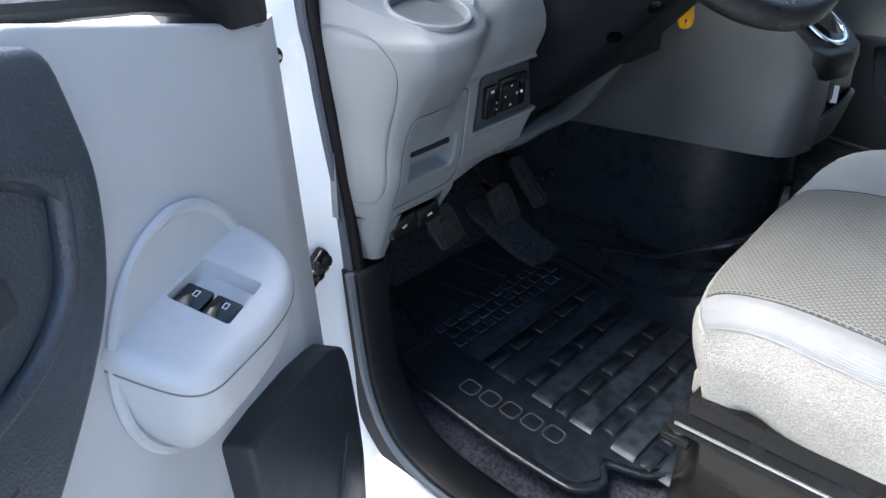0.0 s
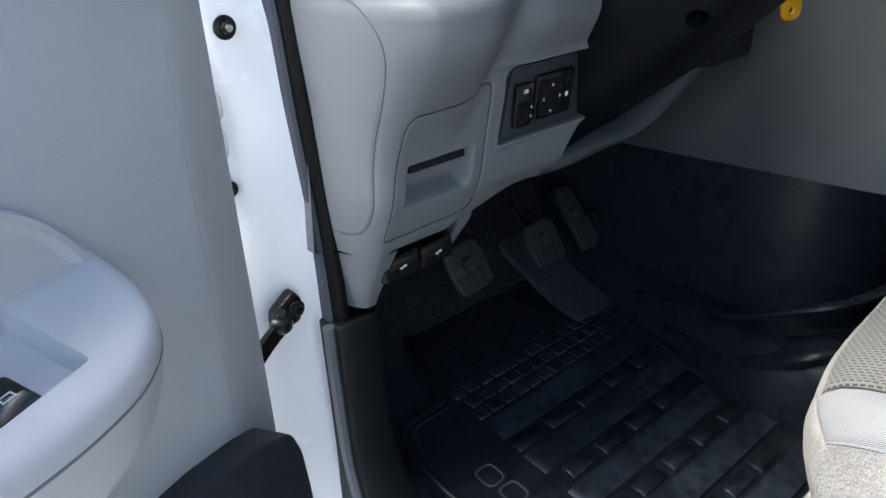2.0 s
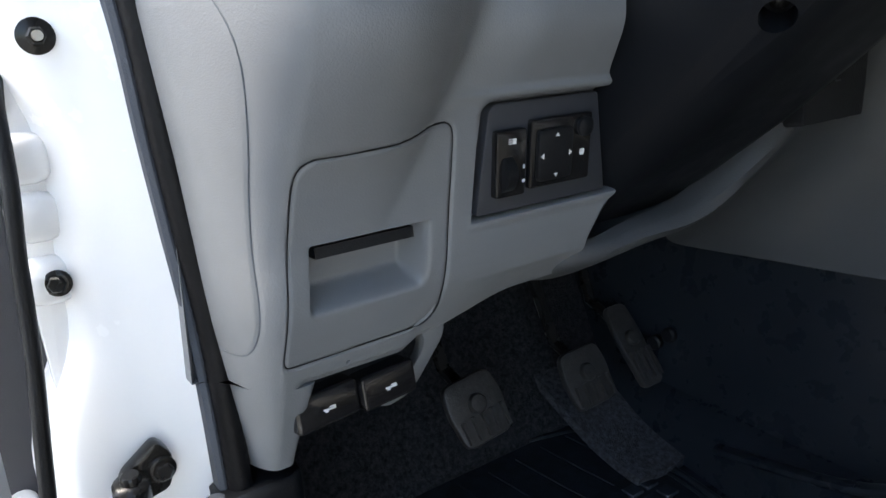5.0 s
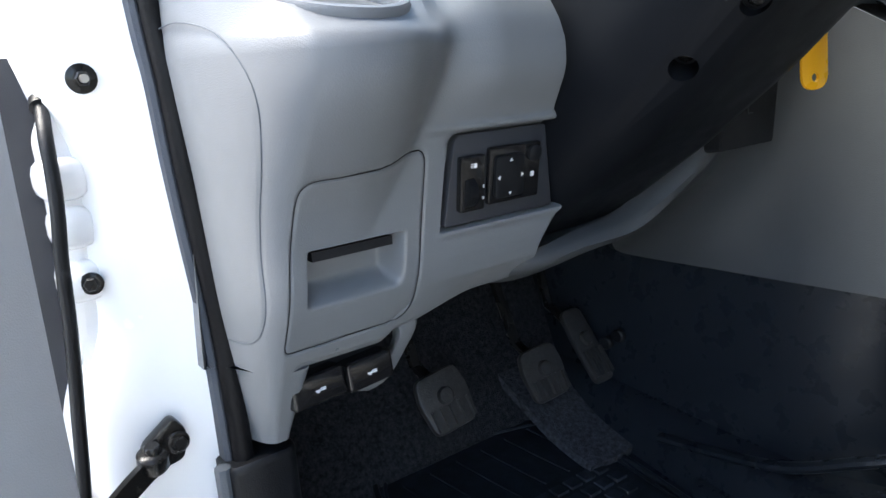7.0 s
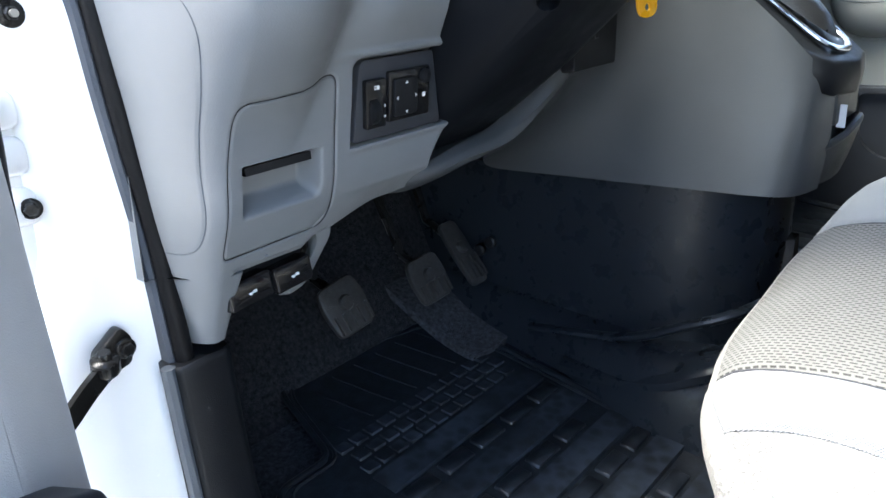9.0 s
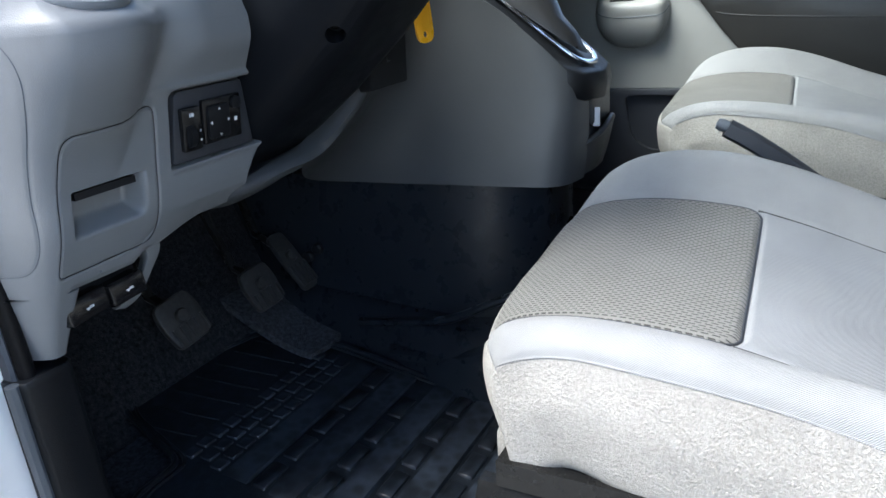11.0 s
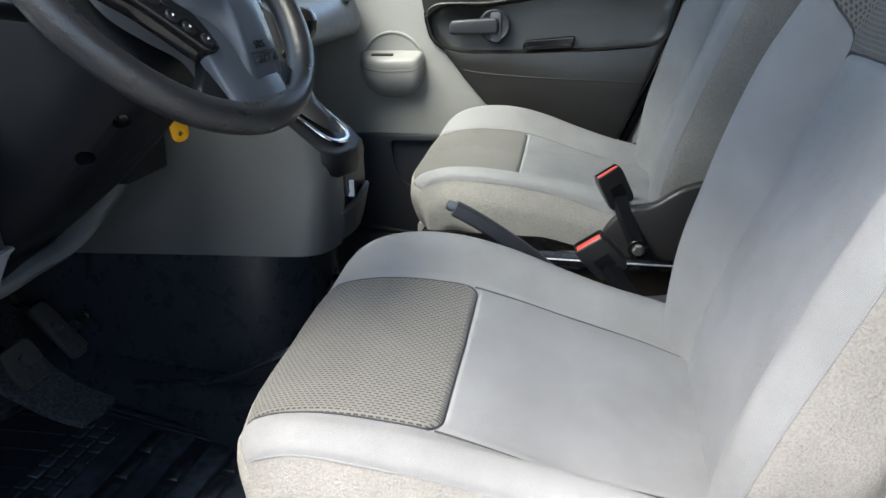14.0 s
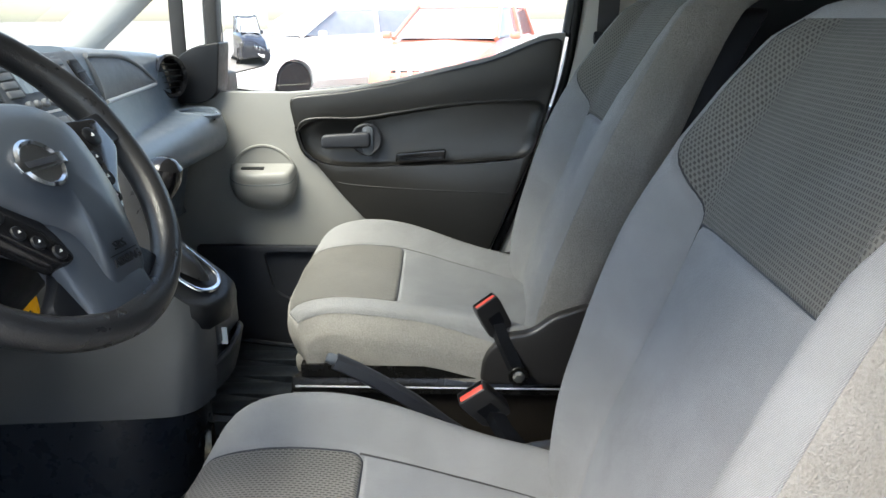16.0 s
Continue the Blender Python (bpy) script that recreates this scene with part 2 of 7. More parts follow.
M_WHITE = paint("white_body_paint", (0.89, 0.895, 0.90))
M_RED = paint("red_car_paint", (0.62, 0.21, 0.145), 0.2, 1.0)
M_DARKCAR = paint("black_car_paint", (0.02, 0.022, 0.028), 0.2)
M_STEEL = metal("zinc_plated_steel", (0.62, 0.61, 0.58), 0.35)
M_CHROME = metal("satin_chrome", (0.75, 0.76, 0.78), 0.16)
M_BLACKMETAL = plastic("black_enamelled_steel", (0.008, 0.008, 0.008), 0.26, 0.0, spec=0.35, wear=0.02)
M_BASE = plastic("glossy_black_seat_pedestal", (0.022, 0.019, 0.016), 0.2, 0.06, 300, wear=0.05)
M_GLASS = glass_mat("clear_window_glass")
M_SCREENGLASS = tinted_glass("tinted_windscreen_glass", (0.895, 0.925, 0.912), 0.04)
M_CARGLASS = plastic("dark_reflective_car_glass", (0.28, 0.31, 0.34), 0.06, 0.0, spec=1.0)
M_MIRROR = metal("mirror_silver", (0.92, 0.93, 0.94), 0.0)
M_MIRROR.node_tree.nodes["Principled BSDF"].inputs["Roughness"].default_value = 0.01
for l in list(M_MIRROR.node_tree.links):
    if l.to_socket.name == "Roughness":
        M_MIRROR.node_tree.links.remove(l)
M_RED_PLASTIC = plastic("red_button_plastic", (0.62, 0.06, 0.035), 0.35, 0.0)
M_TAG = plastic("orange_yellow_key_tag", (0.85, 0.42, 0.01), 0.3, 0.1, 400)
M_PRINT = plastic("white_printed_mark", (0.75, 0.75, 0.75), 0.5, 0.0)
M_PRINT_GREY = plastic("grey_printed_mark", (0.055, 0.06, 0.065), 0.5, 0.0)
M_PAPER = plastic("white_paper", (0.75, 0.76, 0.78), 0.7, 0.0)
M_HEAD = plastic("grey_headlining", (0.15, 0.15, 0.147), 0.9, 0.3, 500)
M_PILLAR = plastic("light_grey_pillar_trim", (0.50, 0.50, 0.48), 0.55, 0.25, 700)
M_ASPHALT = carpet_mat("pale_worn_asphalt", (0.20, 0.20, 0.19))
M_TYRE = plastic("tyre_rubber", (0.02, 0.02, 0.02), 0.8, 0.0)
M_SCREEN = plastic("pale_blue_radio_display", (0.30, 0.36, 0.40), 0.25, 0.0)


# ---- mesh helpers ----
def thing(name, at, label, category, group="", kind=""):
    ob = new(name)
    ob.location = at
    ob.empty_display_size = 0.05
    tagged(ob, label, category, group, kind)
    return ob


def origin_of(ob):
    p = Vector((0, 0, 0))
    while ob:
        p += ob.location
        ob = ob.parent
    return p


def part(name, bm, material, parent, label="", sharp=38):
    """Links a bmesh, given in world coordinates, as one mesh object under a thing or a part."""
    base = origin_of(parent) if parent else Vector((0, 0, 0))
    bmesh.ops.translate(bm, verts=bm.verts, vec=-base)
    bmesh.ops.recalc_face_normals(bm, faces=bm.faces)
    for f in bm.faces:
        f.smooth = True
    me = bpy.data.meshes.new(name)
    bm.to_mesh(me)
    bm.free()
    me.set_sharp_from_angle(angle=radians(sharp))
    me.materials.append(material)
    ob = new(name, me)
    ob.parent = parent
    if label:
        ob["label"] = label
    return ob


def solo(name, bm, material, label, category, group="", kind="", sharp=38):
    return tagged(part(name, bm, material, None, sharp=sharp), label, category, group, kind)


def add(bm, other):
    """Joins another bmesh into bm."""
    me = bpy.data.meshes.new("join")
    other.to_mesh(me)
    other.free()
    bm.from_mesh(me)
    bpy.data.meshes.remove(me)
    return bm


def bevelled(bm, width, seg=2, angle=30):
    if width > 0:
        edges = [e for e in bm.edges if len(e.link_faces) == 2 and e.calc_face_angle(0) > radians(angle)]
        bmesh.ops.bevel(bm, geom=edges, offset=width, segments=seg, affect="EDGES", profile=0.5, clamp_overlap=True)
    return bm


def box(x0, x1, y0, y1, z0, z1, r=0.0, seg=2):
    bm = bmesh.new()
    bmesh.ops.create_cube(bm, size=1)
    bmesh.ops.scale(bm, verts=bm.verts, vec=(x1 - x0, y1 - y0, z1 - z0))
    bmesh.ops.translate(bm, verts=bm.verts, vec=((x0 + x1) / 2, (y0 + y1) / 2, (z0 + z1) / 2))
    return bevelled(bm, r, seg)


def turned(bm, m):
    bmesh.ops.transform(bm, matrix=m, verts=bm.verts)
    return bm


def axes(o, u, v):
    """A matrix that takes (a, b, c) to o + a u + b v + c (u x v)."""
    u, v = Vector(u).normalized(), Vector(v)
    v = (v - v.dot(u) * u).normalized()
    n = u.cross(v)
    return Matrix((( u.x, v.x, n.x, o[0]), (u.y, v.y, n.y, o[1]), (u.z, v.z, n.z, o[2]), (0, 0, 0, 1)))


def rounded(pts, r, seg=5):
    """A closed outline with its corners rounded by r (one radius, or one for each corner)."""
    out, n = [], len(pts)
    for i, p in enumerate(pts):
        ri = r[i] if isinstance(r, (list, tuple)) else r
        p, a, b = Vector(p), Vector(pts[i - 1]), Vector(pts[(i + 1) % n])
        da, db = (a - p), (b - p)
        d = min(ri, da.length * 0.49, db.length * 0.49)
        if d < 1e-5:
            out.append(p)
            continue
        s, e = p + da.normalized() * d, p + db.normalized() * d
        for k in range(seg + 1):
            t = k / seg
            out.append((1 - t) ** 2 * s + 2 * t * (1 - t) * p + t * t * e)
    return out


def smooth_loop(pts, seg=6, closed=True):
    """Catmull-Rom through points."""
    pts = [Vector(p) for p in pts]
    n, out = len(pts), []
    for i in range(n if closed else n - 1):
        if closed:
            a, b, c, d = pts[i - 1], pts[i], pts[(i + 1) % n], pts[(i + 2) % n]
        else:
            a, b, c, d = pts[max(i - 1, 0)], pts[i], pts[i + 1], pts[min(i + 2, n - 1)]
        for k in range(seg):
            t = k / seg
            out.append(0.5 * (2 * b + (c - a) * t + (2 * a - 5 * b + 4 * c - d) * t * t + (3 * b - a - 3 * c + d) * t ** 3))
    if not closed:
        out.append(pts[-1])
    return out


def prism(outline, m, d0, d1, r=0.0, seg=2):
    """A flat outline in the frame m, drawn out from d0 to d1 along its normal, its edges rounded by r."""
    bm = bmesh.new()
    lo = [bm.verts.new(m @ Vector((p[0], p[1], d0))) for p in outline]
    hi = [bm.verts.new(m @ Vector((p[0], p[1], d1))) for p in outline]
    n = len(outline)
    for i in range(n):
        bm.faces.new((lo[i], lo[(i + 1) % n], hi[(i + 1) % n], hi[i]))
    bm.faces.new(lo[::-1])
    bm.faces.new(hi)
    bmesh.ops.recalc_face_normals(bm, faces=bm.faces)
    if r:
        edges = [e for e in bm.edges if e.calc_face_angle(0) > radians(50)]
        bmesh.ops.bevel(bm, geom=edges, offset=r, segments=seg, affect="EDGES", profile=0.5, clamp_overlap=True)
    return bm


def loft(rings, closed=True, caps=True):
    """A skin through rings of points, all of one count."""
    bm = bmesh.new()
    vs = [[bm.verts.new(p) for p in ring] for ring in rings]
    n = len(rings[0])
    for a, b in zip(vs, vs[1:]):
        for i in range(n if closed else n - 1):
            bm.faces.new((a[i], a[(i + 1) % n], b[(i + 1) % n], b[i]))
    if caps and closed:
        bm.faces.new(vs[0][::-1])
        bm.faces.new(vs[-1])
    bmesh.ops.recalc_face_normals(bm, faces=bm.faces)
    return bm


def frames_along(path):
    """Points with a side and an up for each, turned as little as can be."""
    path = [Vector(p) for p in path]
    out, side = [], None
    for i, p in enumerate(path):
        d = (path[min(i + 1, len(path) - 1)] - path[max(i - 1, 0)]).normalized()
        if side is None:
            side = d.cross(Vector((0, 0, 1)))
            side = (side if side.length > 0.1 else d.cross(Vector((0, 1, 0)))).normalized()
        side = (side - side.dot(d) * d).normalized()
        out.append((p, side, side.cross(d)))
    return out


def sweep(path, profile, caps=True):
    """A profile of (side, up) pairs swept along a path."""
    return loft([[p + a * s + b * u for a, b in profile] for p, s, u in frames_along(path)], True, caps)


def circle(r, n=12, ry=None):
    return [(r * math.cos(2 * math.pi * k / n), (ry or r) * math.sin(2 * math.pi * k / n)) for k in range(n)]


def tube(path, r, n=10, ry=None, seg=0):
    return sweep(smooth_loop(path, seg, False) if seg else path, circle(r, n, ry))


def lathe(profile, o, axis, n=32, up=(0, 0, 1)):
    """Profile of (radius, height) pairs spun round an axis through o."""
    ax = Vector(axis).normalized()
    u = Vector(up).cross(ax)
    u = (u if u.length > 0.05 else Vector((1, 0, 0)).cross(ax)).normalized()
    w = ax.cross(u)
    o = Vector(o)
    rings = [[o + ax * h + (u * math.cos(2 * math.pi * k / n) + w * math.sin(2 * math.pi * k / n)) * max(r, 1e-4) for k in range(n)] for r, h in profile]
    return loft(rings)


def disc(o, axis, r, depth, bev=0.0, n=24):
    return lathe([(r - bev, 0), (r, bev), (r, depth - bev), (r - bev, depth)] if bev else [(r, 0), (r, depth)], o, axis, n)


def bolt(o, axis, r, parent, name="bolt", washer=1.7, material=None):
    """A hexagon bolt head on a washer."""
    bm = lathe([(r * washer, 0), (r * washer, r * 0.25), (r * 1.25, r * 0.4), (r * 1.1, r * 0.45)], o, axis, 24)
    o2 = Vector(o) + Vector(axis).normalized() * r * 0.4
    add(bm, lathe([(r, 0), (r, r * 0.55), (r * 0.8, r * 0.75)], o2, axis, 6))
    return part(name, bm, material or M_STEEL, parent, sharp=25)


def patch(rows, nu, nv, thick=0.0):
    """A smooth sheet through rows of control points (all of one count), with a thickness behind it."""
    wide = [smooth_loop(r, nu, False) for r in rows]
    cols = [smooth_loop([w[i] for w in wide], nv, False) for i in range(len(wide[0]))]
    grid = [[c[j] for c in cols] for j in range(len(cols[0]))]
    bm = bmesh.new()
    vs = [[bm.verts.new(p) for p in row] for row in grid]
    for a, b in zip(vs, vs[1:]):
        for i in range(len(a) - 1):
            bm.faces.new((a[i], a[i + 1], b[i + 1], b[i]))
    if thick:
        bmesh.ops.recalc_face_normals(bm, faces=bm.faces)
        bm.normal_update()
        bmesh.ops.solidify(bm, geom=bm.faces[:], thickness=thick)
    return bm


def cut(bm, *cutters):
    """bm less the cutters, by an exact boolean."""
    def mesh_of(b):
        me = bpy.data.meshes.new("cut")
        bmesh.ops.recalc_face_normals(b, faces=b.faces)
        b.to_mesh(me)
        b.free()
        return me
    ob = new("cut_body", mesh_of(bm))
    tools = []
    for c in cutters:
        t = new("cut_tool", mesh_of(c))
        tools.append(t)
        mod = ob.modifiers.new("cut", "BOOLEAN")
        mod.operation, mod.solver, mod.object = "DIFFERENCE", "EXACT", t
    dg = bpy.context.evaluated_depsgraph_get()
    me = bpy.data.meshes.new_from_object(ob.evaluated_get(dg))
    out = bmesh.new()
    out.from_mesh(me)
    bpy.data.meshes.remove(me)
    for o in (ob, *tools):
        d = o.data
        bpy.data.objects.remove(o)
        bpy.data.meshes.remove(d)
    return out


def lerp(a, b, t):
    return a + (b - a) * t


def curve_at(xs, ys, x):
    return float(np.interp(x, xs, ys))


def curve_soft(xs, ys, x, d):
    """The same curve with its corners rounded over a length d."""
    return sum(w * curve_at(xs, ys, x + k * d / 2) for k, w in ((-1, 0.15), (-0.5, 0.22), (0, 0.26), (0.5, 0.22), (1, 0.15)))


def step(a, b, x):
    t = min(1.0, max(0.0, (x - a) / (b - a)))
    return t * t * (3 - 2 * t)


def level(y, u, v, z):
    """A frame whose origin lies at height z, for outlines given in world heights."""
    m = axes((0, y, z), u, v)
    return m @ Matrix.Translation((0, -z, 0))


def bars(o, u, v, cells, d, parent, name, material, depth=0.0006):
    """Plain marks in place of print: each cell is (a, b, width, height) on the plane o, u, v."""
    m = axes(o, u, v)
    bm = bmesh.new()
    for a, b, w, h in cells:
        add(bm, prism([(a - w / 2, b - h / 2), (a + w / 2, b - h / 2), (a + w / 2, b + h / 2), (a - w / 2, b + h / 2)], m, d, d + depth))
    return part(name, bm, material, parent)


def fine_steps(n):
    return [k / n for k in range(n + 1)]


def dense(path, size=0.004):
    out = []
    for a, b in zip(path, path[1:]):
        n = max(1, int((b - a).length / size))
        out += [a.lerp(b, k / n) for k in range(n)]
    return out + [path[-1]]


# ---- setting: ground, van shell ----
def ground_sheet():
    bm = bmesh.new()
    n = 14
    ring = [0.0, 3.0, 8.0, 20.0, 60.0, 300.0, 1500.0]
    rows = [[bm.verts.new((r * math.cos(2 * math.pi * k / n), r * math.sin(2 * math.pi * k / n), 0)) for k in range(n)] for r in ring[1:]]
    c = bm.verts.new((0, 0, 0))
    for k in range(n):
        bm.faces.new((c, rows[0][k], rows[0][(k + 1) % n]))
    for a, b in zip(rows, rows[1:]):
        for k in range(n):
            bm.faces.new((a[k], b[k], b[(k + 1) % n], a[(k + 1) % n]))
    return bm


solo("ground", ground_sheet(), M_ASPHALT, "grey asphalt car park under and round the van", "ground", kind="structure")


def floor_z(y):
    return 0.438 + 0.13 * max(0.0, y - 0.40)


# cab floor: carpet that climbs towards the bulkhead
rows = []
for y in (-1.0, -0.3, 0.1, 0.4, 0.6, 0.76, 0.845):
    z = floor_z(y)
    rows.append([(x, y, z + (-0.022 if x < -0.58 and y > 0.0 else 0)) for x in (-0.63, -0.5, -0.3, -0.1, 0.1, 0.3, 0.5, 0.70)])
solo("floor", patch(rows, 4, 4, 0.02), M_CARPET, "charcoal speckled carpet on the van's cab floor", "floor", kind="structure")

# toe board that climbs to the bulkhead, its carpet darkened by the dashboard's painted shade
rows = [[(x, y, floor_z(0.84) + (y - 0.84) * 2.2) for x in (-0.66, -0.4, 0.0, 0.4, 0.70)] for y in (0.838, 0.87, 0.90, 0.95)]
solo("toe_board", patch(rows, 3, 3, 0.02), M_TOE_SHADED, "charcoal carpeted toe board behind the pedals", "floor", kind="structure")
# bulkhead ahead of the footwell
solo("wall_front", box(-0.80, 0.80, 0.95, 1.0, 0.30, 1.02), M_BLACK, "black bulkhead behind the dashboard", "wall", kind="structure")
solo("wall_kick", box(-0.705, -0.662, 0.742, 0.955, 0.40, 1.03, 0.004), M_CHAR, "dark kick wall beside the driver's footwell", "wall", kind="structure")
# partition behind the seats, in deep shade
solo("wall_rear", box(-0.80, 0.80, -1.06, -1.0, 0.40, 1.72, 0.004), M_CHAR, "dark load-space partition behind the seats", "wall", kind="structure")
rows = []
for y in (-1.06, -0.6, -0.1, 0.40):
    rows.append([(x, y, 1.72 - 0.10 * (abs(x) / 0.72) ** 3 - (0.05 if y > 0.3 else 0)) for x in (-0.72, -0.6, -0.3, 0.0, 0.3, 0.6, 0.72)])
solo("ceiling", patch(rows, 3, 3, 0.04), M_HEAD, "light fabric headlining under the van roof", "ceiling", kind="structure")
rows = [[(r[0][0] - 0.115, r[0][1], r[0][2] - 0.02)] + [(x, y, z + 0.045) for x, y, z in r] + [(r[-1][0] + 0.115, r[-1][1], r[-1][2] - 0.02)] for r in rows]
solo("roof", patch(rows, 3, 3, 0.02), M_WHITE, "white painted van roof", "roof", kind="structure")

solo("load_floor", box(-0.82, 0.82, -1.06, -0.42, 0.395, 0.425), M_CHAR, "dark load-space floor behind the seats", "floor", kind="structure")

# left body side: pillar face behind the open door, fender, sill
jamb = thing("wall_left", (-0.70, 0.68, 0.45), "white painted door pillar with hinge pocket and check strap", "wall", kind="structure")
prof = []
for z, xl, xr in ((0.30, -0.70, -0.640), (0.40, -0.705, -0.652), (0.50, -0.715, -0.657), (0.60, -0.735, -0.659), (0.75, -0.742, -0.657), (0.80, -0.736, -0.658), (0.85, -0.716, -0.659), (0.90, -0.714, -0.662), (0.96, -0.711, -0.664), (1.01, -0.724, -0.666), (1.05, -0.730, -0.667), (1.15, -0.720, -0.669), (1.30, -0.71, -0.675), (1.50, -0.68, -0.660), (1.66, -0.64, -0.630)):
    yo = 0.0 if z < 1.12 else (z - 1.12) * -0.75
    if z < 0.5:
        yo = (0.5 - z) * -0.35
    ring = []
    for px, py in ((xr + 0.010, 0.658), (xr + 0.004, 0.648), (xr - 0.010, 0.653), ((xl + xr) / 2, 0.659), (xl + 0.014, 0.664), (xl + 0.003, 0.674), (xl - 0.006, 0.70), (xl - 0.008, 0.78), (xr + 0.012, 0.78)):
        ring.append((px, py + yo, z))
    prof.append(ring)
rings = [smooth_loop([Vector(r[i]) for r in prof], 4, False) for i in range(len(prof[0]))]
part("pillar", loft([[rings[i][k] for i in range(len(rings))] for k in range(len(rings[0]))]), M_WHITE, jamb)
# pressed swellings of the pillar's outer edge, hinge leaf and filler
# flat charcoal sheet that paints the shade of the hinge pocket
part("hinge_shade", box(-0.80, -0.700, 0.705, 0.712, 0.70, 1.03), M_CHAR, jamb, "charcoal sheet for the shade behind the door hinge")
for z0, z1, x0 in ((0.940, 0.968, -0.737), (0.908, 0.936, -0.734), (0.872, 0.900, -0.735)):
    part("hinge_knuckle", bevelled(box(x0, -0.706, 0.672, 0.704, z0, z1), 0.010, 3), M_WHITE, jamb, "white painted door hinge knuckle")
part("hinge_leaf", prism(rounded([(-0.728, 0.80), (-0.712, 0.815), (-0.709, 0.985), (-0.724, 1.0), (-0.733, 0.98)], 0.006), axes((0, 0.690, 0), (1, 0, 0), (0, 0, 1)), -0.006, 0.006, 0.003), M_WHITE, jamb)
part("lower_hinge", prism(rounded([(-0.765, 0.60), (-0.742, 0.62), (-0.740, 0.72), (-0.752, 0.76), (-0.775, 0.75)], 0.012), axes((0, 0.70, 0), (1, 0, 0), (0, 0, 1)), -0.012, 0.03, 0.006), M_WHITE, jamb, "white bulging door hinge casting")
bolt((-0.717, 0.672, 0.886), (-0.3, -0.95, 0), 0.005, jamb, "hinge_bolt", 1.5, M_BLACKMETAL)
bolt((-0.705, 0.656, 1.015), (0, -1, 0), 0.0048, jamb, "pillar_bolt", 1.9, M_BLACKMETAL)
part("bolt_socket", disc((-0.705, 0.6500, 1.015), (0, -1, 0), 0.0026, 0.003), M_STEEL, jamb)
part("fender", box(-0.845, -0.82, 0.70, 1.6, 0.35, 1.08, 0.01), M_WHITE, jamb)
part("cowl", box(-0.83, -0.72, 0.80, 0.86, 0.3, 1.05, 0.004), M_WHITE, jamb)
part("sill", loft([[(-0.70, y, 0.24), (-0.70, y, 0.43), (-0.690, y, 0.452), (-0.672, y, 0.46), (-0.60, y, 0.46), (-0.60, y, 0.24)] for y in (0.62, 0.2, -0.6, -1.1)]), M_WHITE, jamb)
part("rear_pillar", loft([[(-0.69, y0, z), (-0.71, y0 + 0.012, z), (-0.80, y0 + 0.012, z), (-0.80, y1, z), (-0.69, y1, z)] for z, y0, y1 in ((0.40, -0.29, -0.42), (1.0, -0.30, -0.42), (1.26, -0.31, -0.42), (1.70, -0.33, -0.44))]), M_WHITE, jamb)
part("cargo_side", box(-0.82, -0.79, -1.06, -0.40, 0.40, 1.70), M_CHAR, jamb)
part("roof_rail", loft([[(-0.72, y, 1.60), (-0.64, y, 1.60), (-0.64, y, 1.74), (-0.72, y, 1.72)] for y in (0.36, -0.2, -1.06)]), M_WHITE, jamb)
part("cargo_side", box(-0.82, -0.79, -1.06, -0.78, 0.40, 1.70), M_WHITE, jamb)

# check strap of the door
strap = thing("door_check_strap", (-0.69, 0.66, 0.755), "black steel door check strap bolted to the white pillar", "door stop")
part("bracket", prism(rounded([(-0.712, 0.752), (-0.684, 0.758), (-0.680, 0.778), (-0.688, 0.790), (-0.710, 0.774)], 0.005), axes((0, 0.655, 0), (1, 0, 0), (0, 0, 1)), 0.0, 0.012, 0.002), M_BLACKMETAL, strap)
bolt((-0.688, 0.643, 0.772), (0, -1, 0), 0.0058, strap, washer=1.4, material=M_BLACKMETAL)
part("pivot", lathe([(0.0085, -0.010), (0.0105, -0.007), (0.0105, 0.003), (0.0085, 0.005), (0.006, 0.0055), (0.0055, 0.009), (0.0045, 0.010)], (-0.706, 0.639, 0.769), (0, -0.25, 1), 18), M_BLACKMETAL, strap)
part("arm", sweep(smooth_loop([(-0.706, 0.638, 0.764), (-0.714, 0.637, 0.760), (-0.727, 0.635, 0.752), (-0.745, 0.630, 0.741), (-0.785, 0.616, 0.722)], 6, False), [(-0.0030, -0.007), (0.0030, -0.007), (0.0030, 0.007), (-0.0030, 0.007)]), M_BLACKMETAL, strap)
# wire boot between pillar and door
boot_path = smooth_loop([(-0.722, 0.700, 1.006), (-0.7275, 0.672, 0.982), (-0.7295, 0.664, 0.945), (-0.7335, 0.662, 0.905), (-0.7365, 0.660, 0.860), (-0.742, 0.655, 0.81), (-0.752, 0.645, 0.74), (-0.775, 0.63, 0.66)], 10, False)
boot = thing("wiring_boot", (-0.73, 0.67, 0.80), "black rubber wiring boot between pillar and door", "cable boot")
part("tube", tube(boot_path, 0.0044, 10), M_BLACK, boot)
part("collar", tube(boot_path[2:5], 0.0070, 12), M_BLACK, boot)

# door seal round the opening
seal_path = smooth_loop([(-0.6470, 0.636, 0.742), (-0.6472, 0.638, 0.79), (-0.6485, 0.640, 0.85), (-0.6530, 0.640, 0.91), (-0.6565, 0.640, 0.96), (-0.6590, 0.640, 1.01), (-0.6635, 0.638, 1.06), (-0.669, 0.622, 1.13), (-0.674, 0.56, 1.24), (-0.664, 0.44, 1.40), (-0.638, 0.24, 1.61)], 14, False)
seal = thing("door_seal", (-0.655, 0.646, 0.742), "black ribbed rubber door seal with grey cloth lip", "door seal")
rings = []
for k, (p, a_, b_) in enumerate(frames_along(dense(seal_path, 0.0022))):
    r = 0.0076 + 0.0003 * (k % 2)
    rings.append([p + a_ * u * r + b_ * w * r for u, w in circle(1.0, 14)])
part("bulb", loft(rings), M_SEAL, seal)
